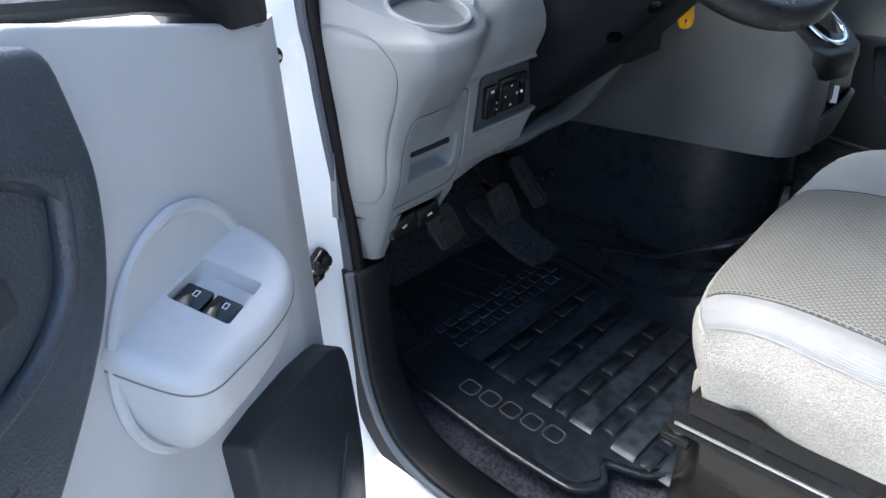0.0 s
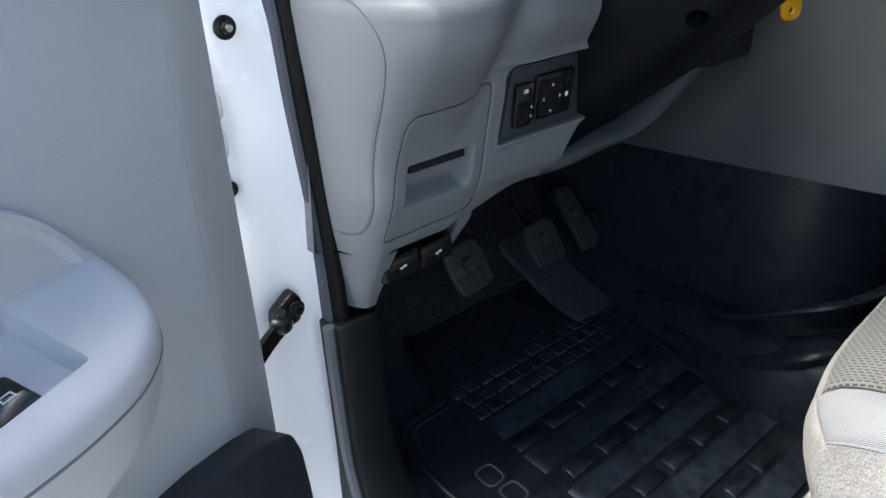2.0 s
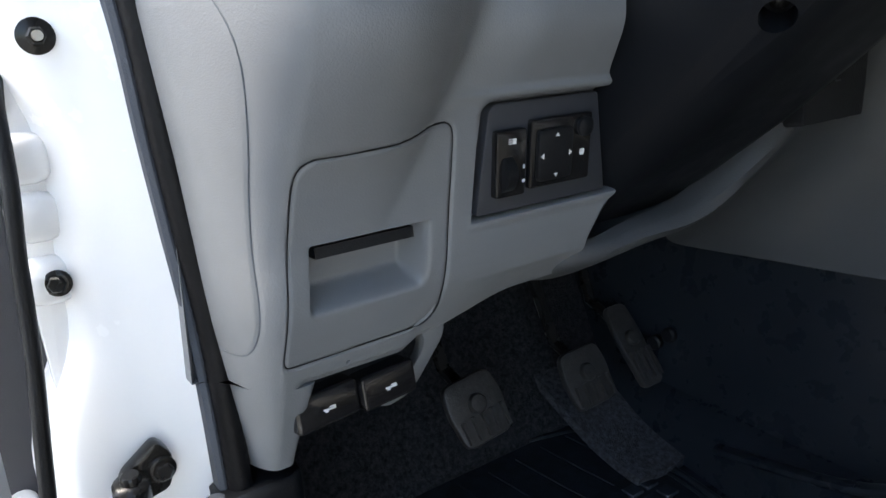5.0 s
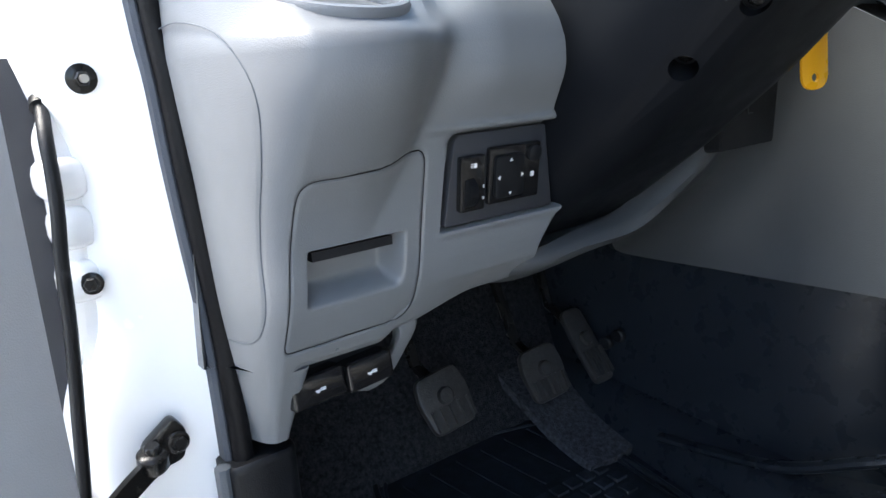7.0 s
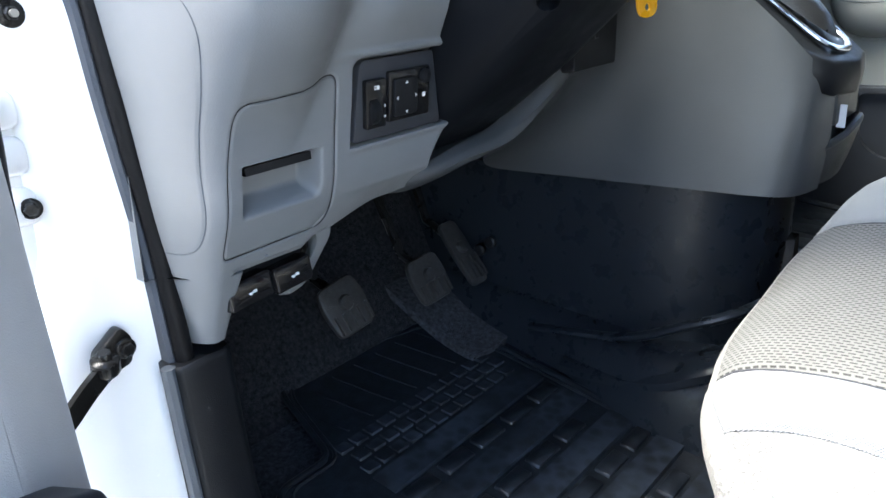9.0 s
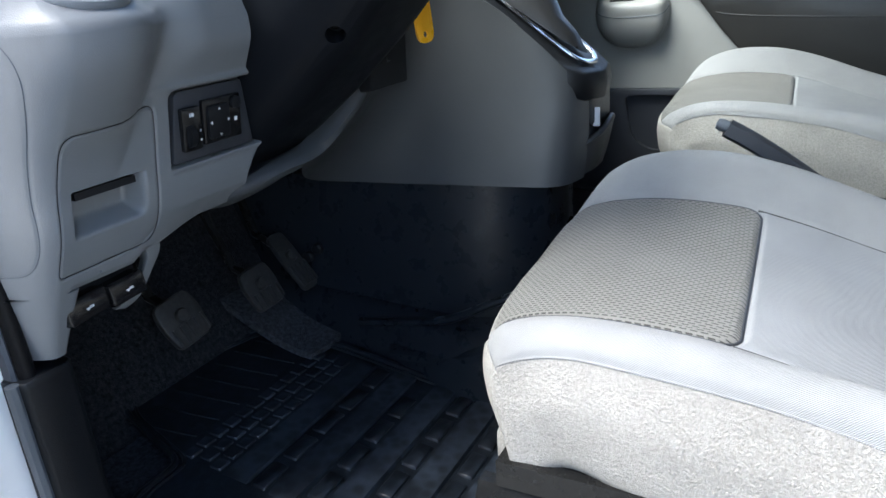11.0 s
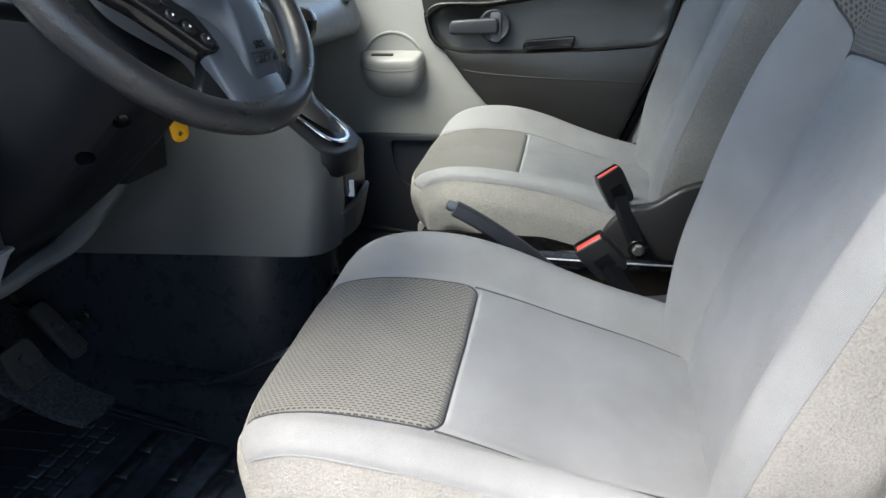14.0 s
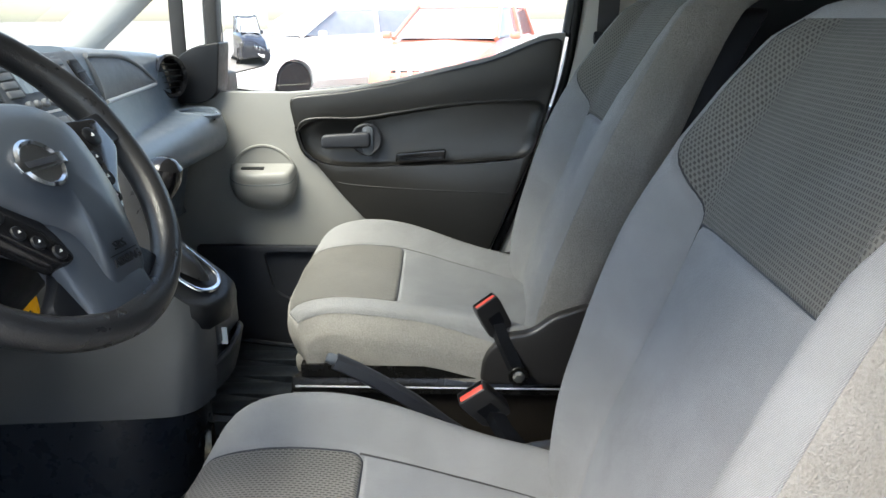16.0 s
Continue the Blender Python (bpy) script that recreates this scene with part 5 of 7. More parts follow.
# ---- centre console ----
console = thing("centre_console", (0.03, 0.42, 0.60), "grey centre console with gear lever gaiter and storage pocket", "console")
lower = []
for z, k in ((0.768, 0.985), (0.775, 1.0), (0.82, 0.99), (0.872, 0.965), (0.905, 0.94)):
    pts = [(-0.055, 0.60), (-0.052, 0.46), (-0.048, 0.385), (-0.035, 0.3585), (0.0, 0.347), (0.05, 0.341), (0.10, 0.349), (0.128, 0.372), (0.135, 0.45), (0.138, 0.60)]
    lower.append([((x - 0.04) * k + 0.04 - (0.012 * (0.872 - z) / 0.1 if x < 0 else 0), y + 0.012 * max(0, z - 0.82) / 0.1, z) for x, y in pts])
part("rear_body", loft(lower), M_CONSOLE_SHADED, console)
lip_line = [(-0.046, 0.362, 0.806), (-0.010, 0.345, 0.812), (0.025, 0.330, 0.822), (0.055, 0.324, 0.834), (0.085, 0.328, 0.836), (0.118, 0.347, 0.826), (0.134, 0.378, 0.815)]
part("pocket_lip", tube(lip_line, 0.0048, 8, None, 6), M_CONSOLE_SHADED, console)
foot_line = [(-0.046, 0.366, 0.771), (-0.010, 0.350, 0.771), (0.025, 0.343, 0.771), (0.055, 0.342, 0.771), (0.085, 0.345, 0.771), (0.118, 0.360, 0.771), (0.134, 0.386, 0.771)]
pk = [[(lerp(p[0], q[0], k), lerp(p[1], q[1], k ** 0.8), lerp(p[2], q[2], k)) for p, q in zip(foot_line, lip_line)] for k in (0.0, 0.35, 0.7, 1.0)]
part("storage_pocket", patch(pk, 4, 4, 0.004), M_CONSOLE_SHADED, console)
part("pocket_hollow", box(0.015, 0.108, 0.336, 0.348, 0.835, 0.895, 0.004), M_CHAR, console, "dark pocket mouth")
part("card", box(0.026, 0.029, 0.329, 0.338, 0.832, 0.858), M_PAPER, console, "white paper card in the pocket")
top_pts = lambda z, g: [(-0.060 - g, 0.62, z + 0.20), (-0.046 - g, 0.48, z + 0.095), (-0.036 - g, 0.385, z + 0.016), (-0.030 - g, 0.358 - g, z - 0.004), (-0.014 - g, 0.340 - g, z - 0.012), (0.03, 0.327 - g, z - 0.014), (0.078 + g, 0.334 - g, z - 0.012), (0.096 + g, 0.350, z - 0.003), (0.102 + g, 0.380, z + 0.014), (0.108 + g, 0.48, z + 0.095), (0.115 + g, 0.62, z + 0.20)]
surround = loft([top_pts(0.885, 0.004), top_pts(0.905, 0.006), top_pts(0.922, 0.004), top_pts(0.928, -0.006)])
part("gear_surround", bevelled(surround, 0.003, 2, 50), M_BLACK, console, "satin black gear lever surround", sharp=60)
rim = smooth_loop([Vector(p) + Vector((0.006, -0.004, 0)) for p in ((-0.028, 0.58, 1.098), (-0.024, 0.48, 1.028), (-0.016, 0.385, 0.951), (-0.008, 0.356, 0.928), (0.02, 0.344, 0.920), (0.050, 0.348, 0.923), (0.068, 0.372, 0.941), (0.074, 0.48, 1.028), (0.076, 0.58, 1.098))], 8, False)
part("chrome_rim", tube(rim, 0.0042, 10, 0.003), M_CHROME, console, "satin chrome gaiter frame")
gait = []
for k, (sx, h) in enumerate(((1.0, 0.0), (0.9, 0.016), (0.75, 0.022), (0.66, 0.036), (0.52, 0.044), (0.42, 0.062), (0.26, 0.075), (0.15, 0.105))):
    ring = []
    for i in range(20):
        a = 2 * math.pi * i / 20
        wob = 1 + 0.05 * math.sin(3 * a + k)
        y = 0.450 + 0.100 * sx * math.sin(a) * wob
        ring.append((0.025 + 0.042 * sx * math.cos(a) * wob, y, 0.946 + (y - 0.365) * 0.76 + h))
    gait.append(ring)
part("gaiter", loft(gait), M_LEATHER, console, "creased black leatherette gaiter")
lever = part("gear_lever", tube([(0.025, 0.46, 1.02), (0.018, 0.42, 1.045), (0.012, 0.40, 1.06)], 0.006, 10), M_BLACKMETAL, console)
part("gear_knob", lathe([(0.010, -0.03), (0.014, -0.02), (0.021, 0.0), (0.0245, 0.018), (0.022, 0.034), (0.012, 0.043), (0.001, 0.045)], (0.012, 0.394, 1.070), (-0.1, -0.35, 1), 24), M_GLOSS, lever, "gloss black gear knob")
# black lower housing and tunnel hump
housing = []
for z, k in ((0.47, 1.0), (0.56, 0.99), (0.70, 0.97), (0.772, 0.96)):
    pts = [(-0.098, 0.92), (-0.098, 0.62), (-0.090, 0.50), (-0.072, 0.425), (-0.040, 0.392), (0.03, 0.378), (0.10, 0.392), (0.135, 0.43), (0.15, 0.55), (0.15, 0.92)]
    housing.append([((x - 0.03) * k + 0.03, y, z) for x, y in pts])
part("lower_housing", loft(housing), M_TUNNEL, console, "black lower console housing")
hump = []
for y, zt, w in ((0.86, 0.60, 0.0), (0.60, 0.575, 0.015), (0.48, 0.566, 0.05), (0.40, 0.570, 0.045), (0.30, 0.585, 0.04), (0.0, 0.60, 0.03), (-0.5, 0.60, 0.03), (-0.95, 0.60, 0.03)):
    xo = 0.115 + w
    hump.append([(-xo - 0.015, y, 0.455), (-xo, y, zt - 0.030), (-xo + 0.012, y, zt - 0.008), (-xo + 0.03, y, zt), (xo - 0.03, y, zt), (xo - 0.012, y, zt - 0.008), (xo, y, zt - 0.03), (xo + 0.015, y, 0.455)])
part("tunnel_cover", loft(hump), M_TUNNEL, console, "black plastic tunnel cover")
ledge_path = smooth_loop([(-0.150, 0.60, 0.520), (-0.158, 0.52, 0.530), (-0.166, 0.455, 0.548), (-0.160, 0.415, 0.566), (-0.142, 0.385, 0.577), (-0.10, 0.355, 0.582), (-0.04, 0.335, 0.582)], 6, False)
part("tunnel_ridge", loft([[p + Vector((0.05, 0.02, 0.006)), p + Vector((0.012, 0.004, 0.006)), p + Vector((0.003, 0.0, 0.003)), p, p + Vector((0, 0, -0.010)), p + Vector((0.05, 0.02, -0.02))] for p in ledge_path]), M_TUNNEL, console, "glossy moulded edge of the tunnel cover")
part("housing_foot", tube([(-0.128, 0.66, 0.553), (-0.126, 0.52, 0.575), (-0.118, 0.44, 0.610), (-0.098, 0.395, 0.628), (-0.05, 0.372, 0.634), (0.02, 0.362, 0.634)], 0.009, 10, 0.006, 6), M_TUNNEL, console)
part("latch", loft([[(-0.005, 0.36, 0.60), (0.02, 0.36, 0.60), (0.02, 0.372, 0.60), (-0.005, 0.372, 0.60)], [(0.0, 0.362, 0.64), (0.03, 0.362, 0.645), (0.03, 0.374, 0.645), (0.0, 0.374, 0.64)], [(0.02, 0.366, 0.69), (0.035, 0.366, 0.695), (0.035, 0.376, 0.695), (0.02, 0.376, 0.69)]]), M_GLOSS, console)
for y, z in ((0.745, 0.655), (0.765, 0.640)):
    part("screw", disc((-0.099, y, z), (-1, -0.1, 0), 0.009, 0.010, 0.002), M_BLACK, console)

# ---- steering column and wheel ----
WC, WT, WY = Vector((-0.341, 0.372, 1.164)), radians(37.3), radians(-8)
wn_ = Vector((math.sin(WY) * math.cos(WT), -math.cos(WT) * math.cos(WY), math.sin(WT)))
wu = Vector((0, 0, 1)).cross(wn_).normalized()
wv = wn_.cross(wu)
column = thing("steering_column", (-0.33, 0.55, 1.0), "black plastic steering column shroud with ignition key", "steering column")
rings = []
ax_f = Vector((0.0, 0.80, -0.60)).normalized()
ax_u = Vector((0, 0.60, 0.80))
for d, hw, hb, ht in ((0.035, 0.060, 0.055, 0.055), (0.05, 0.078, 0.074, 0.068), (0.09, 0.086, 0.088, 0.075), (0.16, 0.088, 0.098, 0.08), (0.24, 0.086, 0.104, 0.08), (0.32, 0.082, 0.104, 0.07), (0.42, 0.08, 0.10, 0.06)):
    c = Vector((-0.336, WC.y, WC.z)) + ax_f * d
    ring = []
    for p in rounded([(-hw, -hb * 0.55), (-hw * 0.72, -hb), (hw * 0.72, -hb), (hw, -hb * 0.55), (hw, ht), (-hw, ht)], 0.028, 4):
        ring.append(c + Vector((1, 0, 0)) * p.x + ax_u * p.y)
    rings.append(ring)
shroud = loft(rings)
screws = [Vector((-0.401, 0.449, 1.000)), Vector((-0.402, 0.402, 1.030))]
sn = Vector((-0.75, -0.42, -0.52)).normalized()
shroud = cut(shroud, *[lathe([(0.0085, -0.016), (0.0105, 0.03)], p, sn, 20) for p in screws])
part("shroud", shroud, M_COLUMN, column, sharp=50)
for p in screws:
    part("screw", lathe([(0.005, 0), (0.005, 0.003), (0.003, 0.004)], p - sn * 0.016, sn, 16), M_BLACKMETAL, column)
stalk = part("stalk", tube([(-0.40, 0.46, 1.13), (-0.47, 0.45, 1.14), (-0.52, 0.44, 1.145)], 0.008, 10), M_BLACK, column)
part("stalk_end", lathe([(0.008, 0), (0.012, 0.006), (0.012, 0.03), (0.009, 0.036)], (-0.52, 0.44, 1.145), (-1, -0.1, 0.05), 16), M_BLACK, stalk)
part("ignition_lock", lathe([(0.020, 0), (0.020, 0.014), (0.015, 0.018)], (-0.252, 0.462, 1.045), (0.9, -0.4, 0.1), 24), M_BLACK, column)
key = thing("key", (-0.225, 0.452, 1.03), "ignition key with an orange yellow plastic tag", "key")
part("key_bow", prism(rounded([(-0.012, -0.010), (0.012, -0.010), (0.014, 0.012), (-0.014, 0.012)], 0.006), axes((-0.228, 0.452, 1.040), (0.3, 0.95, 0), (0, 0, 1)), -0.004, 0.004, 0.002), M_BLACK, key)
tag_m = axes((-0.223, 0.457, 1.003), (0.93, -0.34, 0.05), (0.10, 0.02, 1))
tag_bm = cut(prism(rounded([(-0.0125, -0.030), (0.0125, -0.030), (0.0125, 0.030), (-0.0125, 0.030)], 0.0125, 8), tag_m, -0.0015, 0.0015, 0.0008), lathe([(0.0035, -0.02), (0.0035, 0.02)], tag_m @ Vector((0, -0.0205, 0)), tag_m.to_3x3() @ Vector((0, 0, 1)), 20))
part("tag", tag_bm, M_TAG, key, "orange yellow plastic key tag")

wheel = thing("steering_wheel", WC, "worn black steering wheel with airbag hub and spoke buttons", "steering wheel")
W = Matrix(((wu.x, wv.x, wn_.x, WC.x), (wu.y, wv.y, wn_.y, WC.y), (wu.z, wv.z, wn_.z, WC.z), (0, 0, 0, 1)))
R = 0.1615
N = 72
rings = []
for k in range(N + 1):
    a = 2 * math.pi * k / N
    rr = 0.0145 + 0.0025 * (math.exp(-((math.degrees(a) - 20) / 14) ** 2) + math.exp(-((math.degrees(a) - 160) / 14) ** 2) + math.exp(-((math.degrees(a) - 275) / 16) ** 2))
    ring = []
    for j in range(14):
        b = 2 * math.pi * j / 14
        rad = R + rr * math.cos(b)
        ring.append(W @ Vector((rad * math.cos(a), rad * math.sin(a), rr * 1.1 * math.sin(b))))
    rings.append(ring)
part("rim", loft(rings, True, False), M_LEATHER, wheel, "worn shiny black rim")
hub_out = smooth_loop([Vector(p + (0,)) for p in ((-0.074, 0.020), (-0.052, 0.046), (-0.004, 0.056), (0.050, 0.046), (0.074, 0.020), (0.074, -0.020), (0.068, -0.052), (0.056, -0.090), (0.047, -0.132), (0.015, -0.138), (-0.012, -0.134), (-0.016, -0.082), (-0.046, -0.052), (-0.072, -0.020))], 5)
rings = []
for k, h in ((1.0, -0.03), (1.0, 0.010), (0.985, 0.019), (0.94, 0.027), (0.80, 0.035), (0.55, 0.040), (0.25, 0.042), (0.02, 0.0425)):
    rings.append([W @ Vector((p.x * k, -0.010 + (p.y + 0.010) * k, h - 0.012 * step(-0.06, -0.13, p.y * k))) for p in hub_out])
hub = part("hub", loft(rings), M_HUB, wheel, "charcoal airbag hub", sharp=60)
for sx in (-1, 1):
    sp = [[W @ Vector((sx * x, y + dy, h + dh)) for dy, dh in ((-0.018, -0.006), (0.018, -0.006), (0.018, 0.006), (-0.018, 0.006))] for x, y, h in ((0.060, 0.004, 0.012), (0.11, 0.010, 0.010), (0.156, 0.018, 0.004))]
    part("spoke", bevelled(loft(sp), 0.004, 2), M_BLACK, wheel)
low = [[W @ Vector((x, y, h)) for x, h in ((-w, h0 - 0.012), (w, h0 - 0.012), (w, h0), (w * 0.7, h0 + 0.006), (-w * 0.7, h0 + 0.006), (-w, h0))] for y, w, h0 in ((-0.06, 0.052, 0.016), (-0.10, 0.046, 0.014), (-0.14, 0.044, 0.008), (-0.162, 0.052, 0.003))]
part("spoke_web", prism(rounded([(-0.020, -0.078), (-0.040, -0.100), (-0.072, -0.122), (-0.062, -0.148), (0.085, -0.146), (0.080, -0.120), (0.062, -0.10)], 0.008), W, -0.016, 0.004, 0.003), M_BLACK, wheel)
part("lower_spoke", bevelled(loft(low), 0.003, 2), M_HUB, wheel)
pod_m = W
for sx in (-1, 1):
    bp = part("button_panel", prism(rounded([(sx * 0.060, 0.026), (sx * 0.122, 0.024), (sx * 0.122, -0.012), (sx * 0.086, -0.046), (sx * 0.048, -0.098), (sx * 0.030, -0.098), (sx * 0.030, -0.070)], 0.008), pod_m, 0.0, 0.022, 0.004), M_GLOSS, wheel, "gloss black button panel")
    for a, b, r in ((0.096, 0.004, 0.0105), (0.079, -0.018, 0.0075), (0.073, -0.040, 0.0085), (0.065, -0.060, 0.0065), (0.055, -0.073, 0.0065), (0.043, -0.087, 0.0068)):
        btn = part("button", lathe([(r, 0), (r, 0.0012), (r * 0.85, 0.0022), (0.0005, 0.0018)], pod_m @ Vector((sx * a, b, 0.0215)), wn_, 20), M_BLACK, bp)
        bars(pod_m @ Vector((sx * a, b, 0)), wu, wv, [(0, 0, r * 0.40, r * 0.12), (r * 0.08, r * 0.12, r * 0.12, r * 0.3)], 0.0238, btn, "mark", M_PRINT)
badge = part("badge", lathe([(0.0185, 0.0), (0.0225, 0.001), (0.0235, 0.004), (0.021, 0.006), (0.0185, 0.004)], W @ Vector((-0.017, -0.018, 0.0405)), wn_, 40), M_CHROME, hub, "round chrome badge ring with a plain bar")
part("badge_bar", prism(rounded([(-0.027, -0.0055), (0.027, -0.0055), (0.027, 0.0055), (-0.027, 0.0055)], 0.001), axes(W @ Vector((-0.017, -0.018, 0.0405)), wu, wv), 0.002, 0.006, 0.001), M_CHROME, badge)
part("badge_letters", prism([(-0.019, -0.0028), (0.019, -0.0028), (0.019, 0.0028), (-0.019, 0.0028)], axes(W @ Vector((-0.017, -0.018, 0.0405)), wu, wv), 0.0058, 0.0064), M_CHAR, badge)


def writing(text, size, m, depth, material, parent, name="lettering"):
    """Raised letters in the built-in font, centred on the frame m."""
    cu = bpy.data.curves.new(name, "FONT")
    cu.body, cu.size, cu.extrude, cu.align_x, cu.align_y = text, size, depth, "CENTER", "CENTER"
    cu.resolution_u = 2
    ob = new("lettering_source", cu)
    me = bpy.data.meshes.new_from_object(ob.evaluated_get(bpy.context.evaluated_depsgraph_get()))
    bm = bmesh.new()
    bm.from_mesh(me)
    bpy.data.objects.remove(ob)
    bpy.data.curves.remove(cu)
    bpy.data.meshes.remove(me)
    return part(name, turned(bm, m), material, parent)


low_m = axes(W @ Vector((0.012, -0.112, 0.0285)), wu, wv + wn_ * 0.18)
writing("SRS", 0.011, low_m @ pose(0, 0.008, 0), 0.0008, M_BLACK, hub)
writing("AIRBAG", 0.011, low_m @ pose(0, -0.006, 0), 0.0008, M_BLACK, hub)
part("emboss_line", prism([(-0.018, 0.0005), (0.018, 0.0005), (0.018, 0.0015), (-0.018, 0.0015)], low_m, -0.0008, 0.0008), M_BLACK, hub)
# ---- seats ----
def seat_surface(across, along, place, region, groove, names):
    """Splits one grid of points into a mesh for each region."""
    pts = {}
    for i, a in enumerate(across):
        for j, v in enumerate(along):
            pts[i, j] = Vector(place(a, v)) if not groove(a, v) else Vector(place(a, v)) + Vector(groove(a, v))
    meshes = {n: (bmesh.new(), {}) for n in names}
    for i in range(len(across) - 1):
        for j in range(len(along) - 1):
            n = region((across[i] + across[i + 1]) / 2, (along[j] + along[j + 1]) / 2)
            bm, seen = meshes[n]
            quad = []
            for k in ((i, j), (i + 1, j), (i + 1, j + 1), (i, j + 1)):
                if k not in seen:
                    seen[k] = bm.verts.new(pts[k])
                quad.append(seen[k])
            bm.faces.new(quad)
    return {n: m[0] for n, m in meshes.items()}


XC = -0.332
# cushion: v runs along the middle line from the rear, over the top and round the nose
C_V = [0.0, 0.10, 0.25, 0.35, 0.42, 0.455, 0.485, 0.515, 0.545, 0.575]
C_Y = [-0.2089, -0.1206, 0.0287, 0.1249, 0.1991, 0.2477, 0.2815, 0.3015, 0.3010, 0.2797]
C_Z = [0.7297, 0.7536, 0.7913, 0.8039, 0.8076, 0.8029, 0.7906, 0.7680, 0.7346, 0.6936]
# across: a runs from the lower left edge over the top to the lower right edge
A_A = [0.0, 0.150, 0.170, 0.190, 0.205, 0.216, 0.222, 0.245, 0.290, 0.315]
A_X = [0.0, 0.1393, 0.1691, 0.1884, 0.2021, 0.2124, 0.2135, 0.2232, 0.2201, 0.1998]
A_D = [-0.0019, 0.0036, 0.0088, 0.0148, 0.0123, -0.0017, -0.0125, -0.0494, -0.1058, -0.132]


E_V = [0.0, 0.20, 0.29, 0.33, 0.37, 0.435, 0.465, 0.490, 0.507]
E_B = [0.2290, 0.2225, 0.2205, 0.2205, 0.2205, 0.2205, 0.2200, 0.2170, 0.2110]


def plush_edge(m, v):
    """Slides the side seam up towards the nose and down towards the rear."""
    e = curve_soft(E_V, E_B, v, 0.015)
    if m < 0.18:
        return m
    return lerp(0.18, e, (m - 0.18) / 0.0385) if m < 0.2185 else lerp(e, 0.315, (m - 0.2185) / 0.0965)


def cushion_at(a, v):
    s, m = (1 if a >= 0 else -1), plush_edge(abs(a), v)
    y, z = curve_soft(C_V, C_Y, v, 0.06), curve_soft(C_V, C_Z, v, 0.06)
    x, d = curve_at(A_A, A_X, m), curve_soft(A_A, A_D, m, 0.018)
    nose = step(0.36, 0.52, v)
    y += 0.036 * a * step(0.1, 0.3, v) - nose * 0.0415 * ((m if m < 0.2 else 0.2 + 0.04 * math.tanh((m - 0.2) / 0.04)) / 0.22) ** 4.27 - nose * 0.015 * step(0.235, 0.315, m)
    low = 0.664
    if d < 0:
        z = max(low, z + d * (1 - 0.25 * nose)) if z > low else z
    else:
        z += d * (1 - 0.6 * nose) * (0.45 if s < 0 else 1.0) + 0.010 * step(0.16, 0.19, m) * step(0.30, 0.12, v) * (1 if d > 0 and s < 0 else 0)
    z -= (0.011 * step(0.54, 0.44, v) + 0.017 * step(0.345, 0.19, v)) * step(0.190, 0.150, m) * (0.75 + 0.25 * step(-0.14, 0.14, a))
    z += 0.006 * s * min(m, 0.17) / 0.17 + ((0.005 + 0.012 * step(0.22, 0.36, v) - 0.013 * step(0.30, 0.14, v)) * step(0.12, 0.2, m) * step(0.30, 0.22, m) if s > 0 else 0)
    x *= 1 - 0.03 * nose - 0.04 * step(0.12, 0.0, v)
    return (XC + 0.004 + s * x, y, z)


def panel_half(v):
    return curve_soft((0.03, 0.12, 0.21, 0.31), (0.1337, 0.1486, 0.157, 0.150), v, 0.05)


def seam_shift(v):
    return 0.010 * step(0.12, 0.30, v)


def insert_edge(a, v):
    """Signed distance into the cushion insert (positive inside)."""
    dx, dv = 0.150 - abs(a + 0.010), v - 0.3165
    if dx < 0.016 and dv < 0.016:
        return 0.016 - math.hypot(0.016 - dx, 0.016 - dv)
    return min(dx, dv)


def cushion_region(a, v):
    if abs(a) > 0.2185 or v > 0.507:
        return "side_cloth" + ("" if a < 0 else "+")
    if insert_edge(a, v) > 0:
        return "cushion_insert"
    return "cushion_panel" if abs(a + seam_shift(v)) < panel_half(v) and v < 0.326 else "bolster" + ("" if a < 0 else "+")


def cushion_groove(a, v):
    if v > 0.515:
        return None
    e = min(abs(insert_edge(a, v)), (abs(abs(a) - 0.2185) + 0.002) * 1.2, (abs(v - 0.507) + 0.002) * 1.2)
    if v < 0.326:
        e = min(e, abs(abs(a + seam_shift(v)) - panel_half(v)))
    g = 0.0042 * math.exp(-(e / 0.0030) ** 2)
    return (0, -0.6 * g * step(0.45, 0.55, v), -g) if g > 1e-4 else None


def fine(lo, hi, n):
    return [lo + (hi - lo) * k / n for k in range(n + 1)]


# back: w is the height along the back, b the way across
B_Z = [0.72, 0.78, 0.85, 0.92, 1.0, 1.08, 1.16, 1.22, 1.27, 1.300, 1.312, 1.300]
B_Y = [-0.150, -0.160, -0.184, -0.210, -0.240, -0.268, -0.300, -0.328, -0.356, -0.388, -0.425, -0.460]
B_P = [0.020, 0.028, 0.044, 0.050, 0.050, 0.044, 0.030, 0.018, 0.008, 0.0, 0.0, 0.0]
B_W = [0.192, 0.205, 0.218, 0.224, 0.226, 0.224, 0.218, 0.206, 0.190, 0.172, 0.158, 0.150]
D_B = [0.0, 0.120, 0.150, 0.172, 0.192, 0.206, 0.215, 0.240, 0.290, 0.325]
D_X = [0.0, 0.53, 0.66, 0.76, 0.86, 0.94, 0.985, 1.0, 1.0, 0.93]
D_F = [0.0, 0.0, 0.06, 0.58, 1.0, 0.88, 0.55, -0.1, -1.2, -2.0]
W_K = list(range(len(B_Z)))


def seam_half(w):
    """Half the width between the back's seams: the upper insert fans out to the side seams."""
    return lerp(0.128, 0.147, min(w, 4.95) / 4.95) + 0.050 * step(4.95, 6.1, w)


